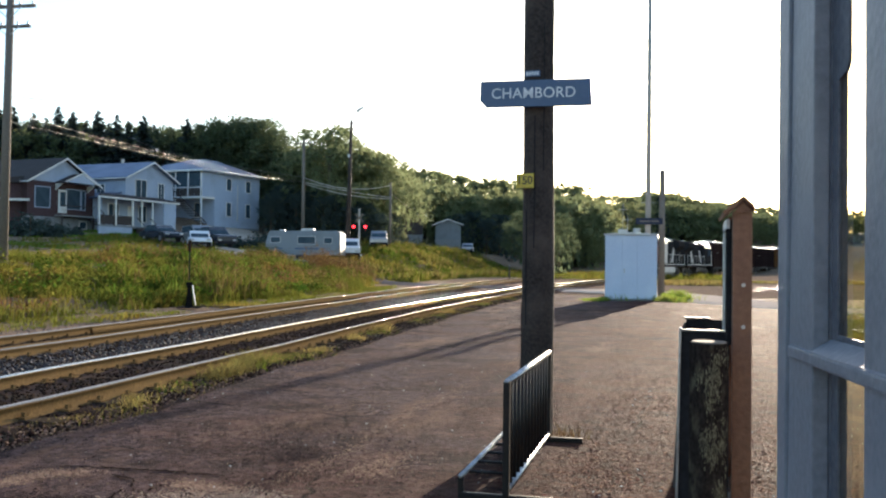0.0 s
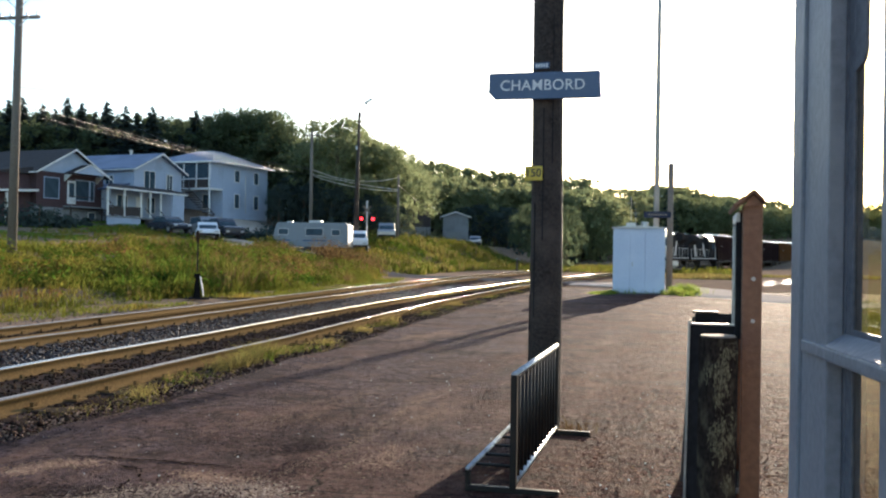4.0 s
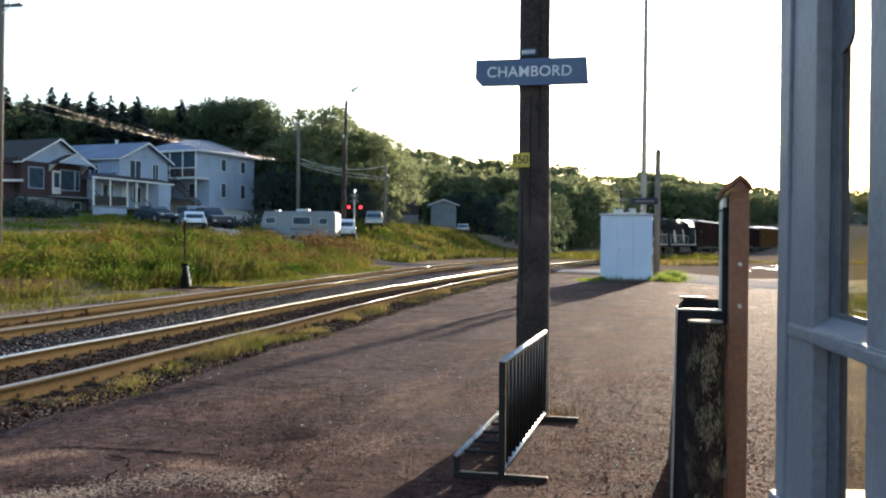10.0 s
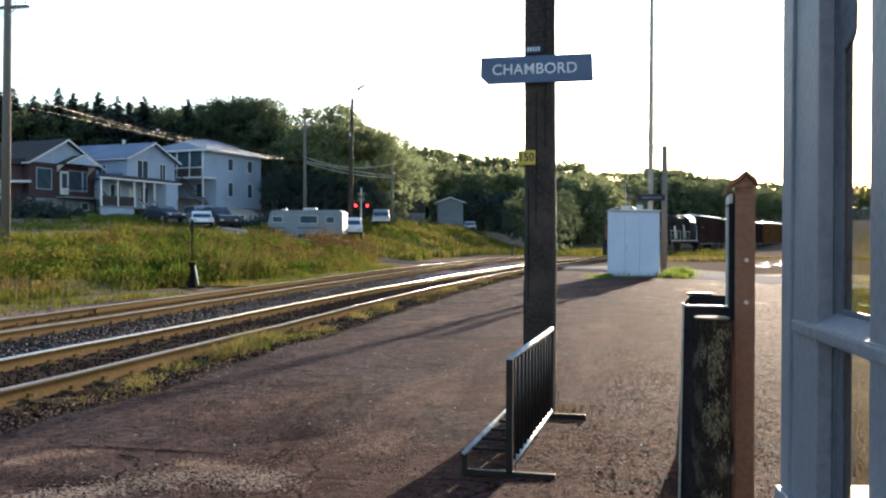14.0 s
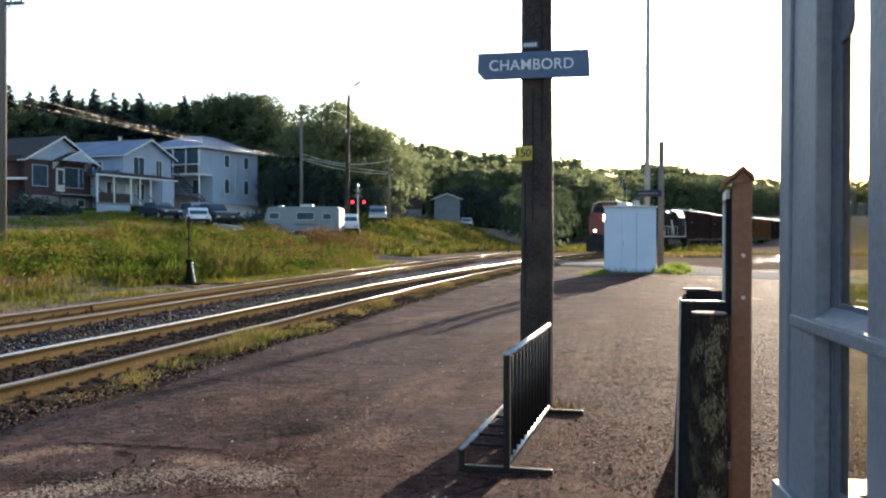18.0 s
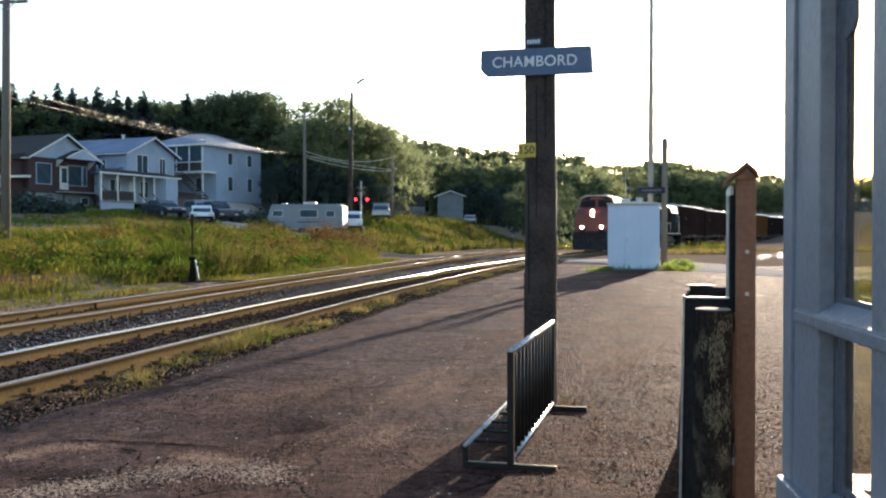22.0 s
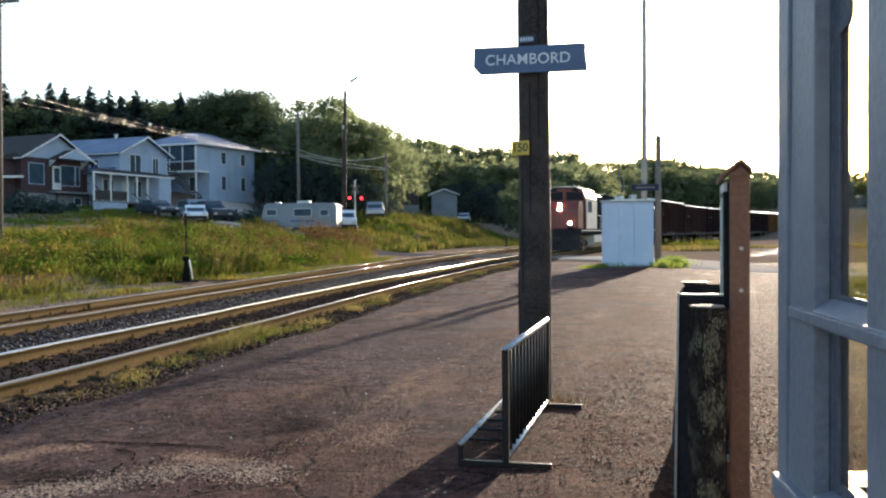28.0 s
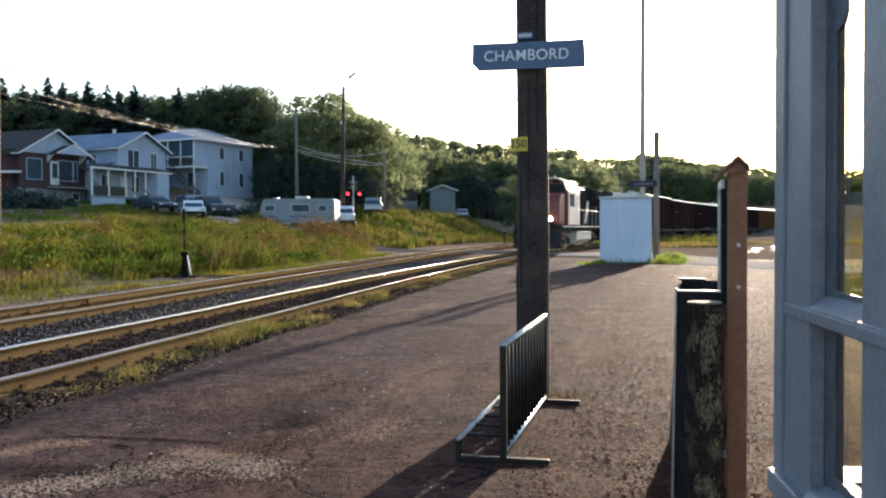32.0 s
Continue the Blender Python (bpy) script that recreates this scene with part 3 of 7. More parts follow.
def edge_l(y):
    """The platform's ragged edge along the near track."""
    return np.interp(y, LINE1[:, 1], LINE1[:, 0]) + 1.3 + 0.06 * np.sin(y * 0.9) + 0.05 * np.sin(y * 2.3 + 1) + 0.03 * np.sin(y * 6.1)


def platform_sheet():
    ys = np.r_[np.arange(-30, 3, 1.0), np.arange(3, 30, 0.22), np.arange(30, 46, 0.6)]
    us = np.r_[0, 0.02, np.linspace(0.06, 1, 60) ** 1.0]
    rng = np.random.default_rng(5)
    gy, gu = np.meshgrid(ys, us, indexing="ij")
    x0 = edge_l(gy)
    x1 = 26 + 0.0 * gy
    w = np.where(gu < 0.5, gu * 2 * 9, 9 + (gu - 0.5) * 2 * (x1 - x0 - 9))
    x = x0 + w
    z = land(x, gy) + 0.012 * np.sin(x * 1.7 + gy * 0.4) + 0.01 * np.sin(gy * 1.3 - x) + rng.normal(0, 0.0025, x.shape)
    z = np.where(gu == 0, z - 0.11, z)
    v = np.stack([x, gy, z], -1).reshape(-1, 3)
    n = len(us)
    i = (np.arange(len(ys) - 1)[:, None] * n + np.arange(n - 1)[None]).ravel()
    ob = raw("pavement", v, np.stack([i, i + 1, i + 1 + n, i + n], 1), M_ASPHALT)
    ob.data.polygons.foreach_set("use_smooth", [True] * len(ob.data.polygons))
    return tagged(ob, "worn reddish-grey asphalt station platform with cracks and loose grit", "pavement", kind="structure")


pave = platform_sheet()


M_CRACK = mat("crack_dirt", (0.02, 0.015, 0.014), (0.012, 0.01, 0.01), 0.95, fine=40, coarse=5, bump=0, spec=0.04)


def crack(points, width, seed):
    """A dark ragged crack in the asphalt."""
    r = random.Random(seed)
    c = [Vector((x, y, 0)) for x, y in points]
    fine = []
    for a, b in zip(c, c[1:]):
        for k in range(9):
            q = a.lerp(b, k / 9)
            fine.append((q.x + r.uniform(-0.018, 0.018), q.y + r.uniform(-0.018, 0.018)))
    v, f = [], []
    for k, (x, y) in enumerate(fine):
        w = width * r.uniform(0.35, 1.0)
        z = float(land(x, y)) + 0.012 * math.sin(x * 1.7 + y * 0.4) + 0.01 * math.sin(y * 1.3 - x) + 0.006
        v += [(x, y - w, z), (x + 0.2 * w, y + w, z)]
        if k:
            f.append((2 * k - 2, 2 * k, 2 * k + 1, 2 * k - 1))
    raw("crack", v, f, M_CRACK, pave, "dark crack filled with dirt")


crack([(-4.37, 5.9), (-4.05, 5.93), (-3.77, 5.98), (-3.45, 6.0), (-3.1, 6.03)], 0.02, 1)
crack([(-4.0, 4.85), (-3.71, 4.92), (-3.5, 5.12), (-3.57, 5.3), (-3.6, 5.55), (-3.68, 5.7), (-3.9, 5.75)], 0.02, 2)
crack([(-3.5, 5.15), (-3.42, 5.42), (-3.4, 5.62), (-3.3, 5.75)], 0.014, 6)
crack([(-5.0, 5.2), (-4.75, 5.5), (-4.5, 5.8), (-4.37, 5.9), (-4.35, 6.3), (-4.3, 7.0)], 0.014, 3)
crack([(-2.75, 7.3), (-2.62, 8.6), (-2.6, 9.8), (-2.45, 11.2)], 0.017, 4)
crack([(-4.1, 9.0), (-3.6, 8.7), (-3.0, 9.1)], 0.012, 5)
crack([(-2.1, 8.6), (-2.0, 9.6), (-2.2, 10.6), (-2.1, 12.0)], 0.013, 7)


def ribbon(name, pts, width, lift, material, label, category, n=10):
    c = np.array(pts, float)
    c = np.vstack([2 * c[0] - c[1], c, 2 * c[-1] - c[-2]])
    p = spline(c, 20)
    d = np.gradient(p, axis=0)
    d /= np.linalg.norm(d, axis=1)[:, None]
    nrm = np.stack([d[:, 1], -d[:, 0]], 1)
    k = np.linspace(-0.5, 0.5, n)
    rag = 1 + 0.06 * np.sin(np.arange(len(p)) * 0.9)[:, None]
    g = p[:, None] + nrm[:, None] * (k[None] * width * rag)[..., None]
    z = land(g[..., 0], g[..., 1]) + lift
    z[:, 0] -= 0.1
    z[:, -1] -= 0.1
    v = np.concatenate([g, z[..., None]], -1).reshape(-1, 3)
    i = (np.arange(len(p) - 1)[:, None] * n + np.arange(n - 1)[None]).ravel()
    ob = raw(name, v, np.stack([i, i + 1, i + 1 + n, i + n], 1), material)
    return tagged(ob, label, category, kind="structure")


# same road as the lane below; its pale colour holds the sun glare
ribbon("road", [(40, 2), (24, 16), (13, 27), (6, 35), (2.6, 40.5), (1.2, 45), (-1.5, 51), (-5.5, 55.2)], 4.4, 0.05, M_ROAD, "packed-gravel road over the yard, its colour paled for sun glare", "road")
ribbon("crossing_road", [(-5.0, 54.8), (-9, 57.5), (-15, 60), (-24, 66), (-33, 71), (-44, 73)], 4.4, 0.058, M_DARKROAD, "dark asphalt lane over the level crossing", "road")
ribbon("driveway", [(-30, 69), (-36, 74), (-42, 82), (-46, 96)], 9.0, 0.07, M_ROAD, "grey gravel yard before the houses", "driveway")


# ---- tracks ----
def bed(name, line, label):
    p = line[(line[:, 1] > -40) & (line[:, 1] < 330)][::3]
    d = np.gradient(p, axis=0)
    d /= np.linalg.norm(d, axis=1)[:, None]
    nrm = np.stack([d[:, 1], -d[:, 0]], 1)
    k = np.array([-2.6, -1.9, -1.3, -0.6, 0, 0.6, 1.3, 1.9, 2.6])
    h = np.array([-0.22, -0.03, 0.0, 0.01, 0.0, 0.01, -0.03, -0.13, -0.22])
    g = p[:, None] + nrm[:, None] * k[None, :, None]
    z = rail_z(p[:, 1])[:, None] - 0.16 + h[None] + 0 * g[..., 0]
    v = np.concatenate([g, z[..., None]], -1).reshape(-1, 3)
    n = len(k)
    i = (np.arange(len(p) - 1)[:, None] * n + np.arange(n - 1)[None]).ravel()
    ob = raw(name, v, np.stack([i, i + 1, i + 1 + n, i + n], 1), M_BALLAST)
    return tagged(ob, label, "trackbed", kind="structure")


bed("trackbed_near", LINE1, "dark oily gravel bed of the near track")
bed("trackbed_far", LINE2, "grey stone bed of the far track")


def burnished(name, colour, rough):
    """Wheel-polished steel with a tight highlight."""
    m = bpy.data.materials.new(name)
    m.use_nodes = True
    n, l = m.node_tree.nodes, m.node_tree.links
    n.remove(n["Principled BSDF"])
    g = n.new("ShaderNodeBsdfAnisotropic")
    g.distribution = "BECKMANN"
    g.inputs["Color"].default_value, g.inputs["Roughness"].default_value = (*colour, 1), rough
    l.new(g.outputs[0], n["Material Output"].inputs["Surface"])
    return m


M_SHINY = burnished("burnished_steel", (0.5, 0.48, 0.45), 0.1)


def rail(line, off, parent):
    """One rail: foot, web and head, its polished top a part of its own."""
    p = line[(line[:, 1] > -40) & (line[:, 1] < 330)]
    d = np.gradient(p, axis=0)
    d /= np.linalg.norm(d, axis=1)[:, None]
    nrm = np.stack([d[:, 1], -d[:, 0]], 1)
    zt = rail_z(p[:, 1])
    wob = 0.003 * np.sin(p[:, 1] * 0.8) + 0.0015 * np.sin(p[:, 1] * 2.1 + off)
    prof = [(-0.07, -0.17), (-0.07, -0.155), (-0.012, -0.135), (-0.012, -0.05), (-0.035, -0.035), (-0.034, -0.012), (0.034, -0.012), (0.035, -0.035), (0.012, -0.05), (0.012, -0.135), (0.07, -0.155), (0.07, -0.17)]
    head = [(-0.035, -0.016), (-0.034, -0.009), (-0.03, -0.004), (-0.022, -0.001), (-0.012, 0.0), (0.012, 0.0), (0.022, -0.001), (0.03, -0.004), (0.034, -0.009), (0.035, -0.016)]
    out = []
    # near track's far rail gets a wider shiny corner for sun glare
    ca, cb, cr = (0.012, -0.022, 0.0265) if off < 0 and line is LINE1 else (0.0305, -0.0065, 0.0042)
    corner = [(ca + cr * math.sin(radians(q)), cb + cr * math.cos(radians(q))) for q in (8, 22, 34, 45, 56, 68, 82)] + [(ca, cb)]
    for nm, pr, m in (("rail", prof, M_RAIL), ("rail_head", head, M_RAILHEAD), ("gauge_corner", corner, M_SHINY)):
        n = len(pr)
        o = np.array([q[0] for q in pr]) + off
        h = np.array([q[1] for q in pr])
        g = p[:, None] + nrm[:, None] * (o[None, :, None])
        z = (zt + wob)[:, None] + h[None]
        v = np.concatenate([g, z[..., None]], -1).reshape(-1, 3)
        a = np.arange(len(p) - 1)[:, None] * n + np.arange(n)[None]
        b = np.arange(len(p) - 1)[:, None] * n + (np.arange(n)[None] + 1) % n
        f = np.stack([a.ravel(), b.ravel(), b.ravel() + n, a.ravel() + n], 1)
        out.append(raw(nm, v, f, m, parent if nm == "rail" else out[0], {"rail": "", "rail_head": "polished steel running surface", "gauge_corner": "burnished edge worn by wheels"}[nm]))
    out[2].data.polygons.foreach_set("use_smooth", [True] * len(out[2].data.polygons))
    out[1].data.polygons.foreach_set("use_smooth", [True] * len(out[1].data.polygons))


track_near = thing("railway_track", pose(0, 0, 0), "railway track with rusty rails on dark ties", "railway track", "tracks", "structure")
track_far = thing("railway_track", pose(0, 0, 0), "second railway track with rusty rails beside the grass bank", "railway track", "tracks", "structure")
for tr, line in ((track_near, LINE1), (track_far, LINE2)):
    for off in (-0.7525, 0.7525):
        rail(line, off, tr)

# guard rail and point blades inside the far track by the switch stand
gb = thing("switch_rails", pose(0, 0, 0), "extra rusty rails of the switch inside the far track", "railway switch", kind="structure")
for off, lo, hi in ((0.45, 2, 30), (-0.5, 16, 32)):
    q = LINE2[(LINE2[:, 1] > lo) & (LINE2[:, 1] < hi)]
    v, f = [], []
    for a in q:
        zt = float(rail_z(a[1]))
        for dx, dz in ((-0.03, -0.15), (-0.03, -0.02), (0.03, -0.02), (0.03, -0.15)):
            v.append((a[0] + off + dx, a[1], zt + dz))
    for i in range(len(q) - 1):
        for j in range(4):
            f.append((i * 4 + j, i * 4 + (j + 1) % 4, i * 4 + 4 + (j + 1) % 4, i * 4 + 4 + j))
    raw("blade_rail", v, f, M_RAIL, gb)

# ---- pole with the station sign ----
PX, PY = -1.2, 8.32
pole = thing("utility_pole", pose(PX, PY, 0), "dark tarred wooden pole standing in the platform", "pole")
bm = bmesh.new()
N = 20
rings = []
rngp = random.Random(4)
for i in range(26):
    z = -0.3 + i * 0.42
    r = 0.152 - 0.0035 * z
    rings.append([bm.verts.new(((r + rngp.uniform(-0.003, 0.003)) * math.cos(2 * math.pi * j / N) + 0.006 * math.sin(z * 1.1), (r + rngp.uniform(-0.003, 0.003)) * math.sin(2 * math.pi * j / N), z)) for j in range(N)])
for a, b in zip(rings, rings[1:]):
    for j in range(N):
        bm.faces.new((a[j], a[(j + 1) % N], b[(j + 1) % N], b[j]))
bm.faces.new(rings[-1])
part("pole_shaft", bm, M_POLE, pole, smooth=True)
for k in range(5):
    a = -1.2 + 0.55 * k
    part("drying_crack", box(-0.004, 0.004, -0.002, 0.004, 0.3 + 0.7 * k, 1.2 + 0.85 * k, turn=pose(0.150 * math.sin(a) - 0.0, -0.148 * math.cos(a), 0, 0, 0, math.degrees(a))), M_BLACK, pole)

ypl = thing("number_plate_tag", pose(PX - 0.1, PY - 0.158, 2.308, 0, 0, -14), "small yellow plate with dark figures on the pole", "plate")
part("plate", box(-0.085, 0.085, -0.006, 0.006, -0.065, 0.065, 0.004), M_YELLOW, ypl)
word("150", 0.105, 0.002, pose(0, -0.008, 0, 90, 0, 0), M_BLACKINK, ypl, "figures")
tag = thing("pole_tag", pose(PX - 0.04, PY - 0.15, 3.285, 0, 0, -4), "narrow pale metal tag nailed to the pole", "tag")
part("plate", box(-0.07, 0.07, -0.005, 0.005, -0.028, 0.028, 0.003), M_SIGN, tag)
for k in range(5):
    part("mark", box(-0.055 + k * 0.024, -0.04 + k * 0.024, -0.008, -0.004, -0.016, 0.016), M_LETTER, tag, "worn pale marks")

sign = thing("station_sign", pose(PX - 0.012, PY - 0.2, 3.085, 0, 1.9, -1.0), "dark blue station sign lettered CHAMBORD in white on the pole", "sign", "station signs")
part("board", prism([(-0.505, 0.118), (0.50, 0.142), (0.525, -0.10), (-0.44, -0.122), (-0.505, -0.055)], "y", -0.014, 0.014, 0.006), M_SIGN, sign)
word("CHAMBORD", 0.134, 0.002, pose(-0.012, -0.017, 0.008, 90, -1.2, 0), M_LETTER, sign, spacing=1.04)
part("strap", box(-0.16, 0.16, 0.014, 0.06, -0.02, 0.02, 0.004), M_GREYMETAL, sign)

# ---- bicycle rack ----
rack = thing("bicycle_rack", pose(-1.04, 5.84, 0, 0, 0, 0), "black tubular steel bicycle rack with worn paint on the platform", "bicycle rack")
RL, RH = 2.12, 0.80
part("top_bar", cyl((0, 0, RH - 0.021), (0, RL, RH - 0.021), 0.021, n=20, bevel=0.006), M_TUBEGLINT, rack, smooth=True)
part("bottom_bar", cyl((0, 0, 0.07), (0, RL, 0.07), 0.02, n=20, bevel=0.006), M_TUBEGLINT, rack, smooth=True)
for y in (0.02, RL - 0.02):
    part("end_post", box(-0.022, 0.022, y - 0.022, y + 0.022, 0.03, RH - 0.02, 0.005), M_TUBE, rack)
    part("foot_bar", box(-0.32, 0.30, y - 0.022, y + 0.022, 0.0, 0.045, 0.006), M_TUBE, rack)
for i in range(12):
    y = 0.02 + (RL - 0.04) * (i + 1) / 13
    part("upright", cyl((0, y, 0.08), (0, y, RH - 0.03), 0.014, n=8), M_TUBE, rack, smooth=True)
    if i % 2 == 0:
        part("wheel_stay", cyl((-0.30, y, 0.145), (0, y, 0.145), 0.011, n=8), M_TUBE, rack, smooth=True)
part("outer_bar", cyl((-0.302, 0, 0.148), (-0.302, RL, 0.148), 0.018, n=20, bevel=0.006), M_TUBEGLINT, rack, smooth=True)
for y in (0.02, RL - 0.02):
    part("outer_post", box(-0.32, -0.285, y - 0.018, y + 0.018, 0.03, 0.15, 0.005), M_TUBE, rack)

# ---- white equipment shed ----
shed = thing("equipment_shed", pose(-2.82, 40.05, float(land(-2, 40)) - 0.02, 0, 0, 3.0), "white sheet-metal equipment shed with three door panels on the platform end", "shed")
SW, SD, SH = 2.2, 1.8, 2.86
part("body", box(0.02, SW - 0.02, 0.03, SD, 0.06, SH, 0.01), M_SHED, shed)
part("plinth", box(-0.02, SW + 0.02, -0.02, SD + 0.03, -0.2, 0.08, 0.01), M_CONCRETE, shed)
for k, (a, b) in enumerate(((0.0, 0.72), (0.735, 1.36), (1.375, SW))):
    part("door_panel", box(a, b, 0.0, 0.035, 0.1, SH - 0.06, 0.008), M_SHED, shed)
part("roof", prism([(-0.06, SH), (SW + 0.06, SH), (SW + 0.06, SH + 0.05), (SW / 2, SH + 0.12), (-0.06, SH + 0.05)], "y", -0.08, SD + 0.06, 0.01), M_GREYMETAL, shed, "grey metal roof")
part("handle", box(0.8, 0.84, -0.03, 0.0, 1.2, 1.4, 0.008), M_GREYMETAL, shed)
part("roof_vent", cyl((1.35, 0.9, SH + 0.05), (1.35, 0.9, SH + 0.32), 0.16, 0.16, 14), M_GREYMETAL, shed, "round roof vent")
part("roof_box", box(0.55, 0.95, 0.5, 0.9, SH + 0.02, SH + 0.26, 0.02), M_GREYMETAL, shed)
for x, y, h in ((0.75, 0.3, 1.4), (0.95, 1.2, 0.9)):
    part("aerial", cyl((x, y, SH), (x, y, SH + h), 0.015, 0.008, 6), M_GREYMETAL, shed)
    part("aerial_arm", cyl((x - 0.2, y, SH + h * 0.8), (x + 0.2, y, SH + h * 0.8), 0.008, n=6), M_GREYMETAL, shed)

post = thing("wooden_post", pose(-0.5, 45.3, float(land(-0.5, 45.3))), "weathered grey wooden post behind the white shed", "pole", "poles by the shed")
part("shaft", cyl((0, 0, -0.3), (0.03, 0, 6.1), 0.16, 0.13, 12), M_GREYPOLE, post, smooth=True)
part("cap", cyl((0.03, 0, 6.1), (0.03, 0, 6.2), 0.16, 0.05, 12), M_GREYMETAL, post)
mast = thing("utility_pole", pose(-1.12, 44.0, float(land(-1, 44))), "very tall slender wooden pole behind the white shed", "pole", "poles by the shed")
part("pole_shaft", cyl((0, 0, -0.4), (0.05, 0, 17), 0.15, 0.075, 14), M_GLAREPOLE, mast, smooth=True)
for z in (1.0, 1.5, 2.0, 4.5, 5.0, 5.5, 6.0):
    part("climbing_step", cyl((-0.3, 0, z), (0.3, 0, z), 0.012, n=6), M_GREYMETAL, mast)
sg2 = thing("station_sign", pose(-1.05, 43.7, 3.6, 0, 0, 2), "far dark station sign with unreadable pale letters on a tall pole", "sign", "station signs")
part("board", box(-0.62, 0.62, -0.02, 0.02, -0.15, 0.15, 0.02), M_SIGNFAR, sg2)
for k in range(8):
    part("letter_bar", box(-0.42 + k * 0.11, -0.35 + k * 0.11, -0.026, -0.018, -0.045, 0.045), M_GREYPOLE, sg2)
part("bracket", box(-0.05, 0.05, 0.02, 0.3, -0.08, 0.08), M_GREYMETAL, sg2)

# ---- notice board, log bollard and bin ----
nb = thing("notice_board", pose(0.31, 4.98, 0, 0, 0, -1), "brown wooden notice board with a gabled top and dark glazed case", "notice board")
for y in (0, 0.58):
    part("post", box(0.0, 0.098, y, y + 0.09, -0.2, 1.842, 0.006), M_BROWN, nb)
    for z in (1.235, 1.455):
        part("bolt", cyl((0.055, y - 0.006, z), (0.055, y + 0.002, z), 0.011, n=10), M_GREYMETAL, nb, "bright bolt head")
part("roof_slope", prism([(-0.044, 1.82), (0.05, 1.9), (0.05, 1.922), (-0.052, 1.838)], "y", -0.05, 0.72, 0.003), M_BROWN, nb)
part("roof_slope", prism([(0.109, 1.845), (0.05, 1.9), (0.05, 1.922), (0.104, 1.872)], "y", -0.05, 0.72, 0.003), M_BROWN, nb)
part("gable_trim", prism([(0.0, 1.83), (0.098, 1.84), (0.05, 1.895)], "y", -0.02, 0.02), M_BROWN, nb)
part("case_back", box(-0.01, 0.03, 0.09, 0.58, 1.13, 1.80, 0.004), M_BLACK, nb)
for z0, z1 in ((1.10, 1.17), (1.755, 1.805)):
    part("case_rail", box(-0.03, -0.01, 0.09, 0.58, z0, z1, 0.004), M_WHITEWOOD if z0 > 1.5 else M_BLACK, nb)
for y0 in (0.09, 0.54):
    part("case_stile", box(-0.03, -0.01, y0, y0 + 0.04, 1.17, 1.755, 0.004), M_GREYMETAL if y0 > 0.3 else M_BLACK, nb)
part("case_pane", box(-0.022, -0.019, 0.13, 0.54, 1.17, 1.74), G_BOARD, nb)
part("paper_notice", box(-0.016, -0.012, 0.15, 0.3, 1.35, 1.65), M_WHITEWOOD, nb)
part("paper_notice", box(-0.016, -0.012, 0.34, 0.5, 1.3, 1.62), M_WHITEWOOD, nb)
part("lower_rail", box(0.03, 0.07, 0.09, 0.58, 0.35, 0.43, 0.005), M_BROWN, nb)
part("lower_rail", box(0.03, 0.07, 0.09, 0.58, 0.98, 1.06, 0.005), M_BROWN, nb)

lg = thing("log_bollard", pose(0.185, 4.78, 0, 0, 0, 20), "upright timber log with peeling yellowish paint", "bollard", "log bollards")
bm = bmesh.new()
rl = random.Random(9)
prev = None
for i in range(14):
    z = -0.1 + i * 1.265 / 13
    ring = [bm.verts.new(((0.094 + rl.uniform(-0.003, 0.003)) * math.cos(2 * math.pi * j / 22), (0.094 + rl.uniform(-0.003, 0.003)) * math.sin(2 * math.pi * j / 22), z)) for j in range(22)]
    if prev:
        for j in range(22):
            bm.faces.new((prev[j], prev[(j + 1) % 22], ring[(j + 1) % 22], ring[j]))
    prev = ring
bm.faces.new(prev)
part("log", bm, M_LOG, lg, smooth=False)
chips = bmesh.new()
spots = [(rl.gauss(rl.choice((1.0, 0.95, 0.7, 0.66, 0.64, 0.42, 0.3, 0.18)), 0.07), rl.gauss(0.28, 0.4)) for k in range(46)]
for k in range(1100):
    zs, ang = rl.choice(spots)
    z = min(1.14, max(0.03, rl.gauss(zs, 0.028)))
    a = -math.pi / 2 - radians(20) + rl.gauss(ang, 0.12)
    hw, hh = rl.uniform(0.0008, 0.0032), rl.uniform(0.003, 0.016)
    q = []
    for u, w in ((-1, -0.6), (0.3, -1), (1, -0.2), (0.5, 1), (-0.7, 0.8)):
        b = a + u * hw * rl.uniform(0.6, 1.2) / 0.094
        q.append(chips.verts.new((0.0985 * math.cos(b), 0.0985 * math.sin(b), z + w * hh * rl.uniform(0.6, 1.2))))
    chips.faces.new(q)
M_CHIP = mat("flaking_paint", (0.17, 0.155, 0.105), (0.11, 0.1, 0.07), 0.85, fine=60, coarse=8, island=True, bump=0, spec=0.1)
part("peeling_paint", chips, M_CHIP, lg, "flakes of pale yellowish paint")
part("cut_top", cyl((0, 0, 1.163), (0, 0, 1.172), 0.088, 0.084, 22), M_GREYPOLE, lg, "weathered pale sawn top")

bn = thing("litter_bin", pose(0.055, 5.22, 0, 0, 0, -2), "dark box-shaped metal litter bin with a pale rim", "bin")
part("side_panel", prism([(-0.02, 0.03), (-0.004, 0.03), (0.014, 1.2), (0.0, 1.2)], "y", 0, 0.62, 0.003), M_BLACK, bn)
part("side_panel", box(0.24, 0.254, 0, 0.62, 0.03, 1.2, 0.003), M_BLACK, bn)
part("front_panel", box(0.0, 0.24, 0.0, 0.014, 0.03, 1.19, 0.003), M_BLACK, bn)
part("back_panel", box(0.014, 0.24, 0.6, 0.614, 0.03, 1.22, 0.003), M_BLACK, bn)
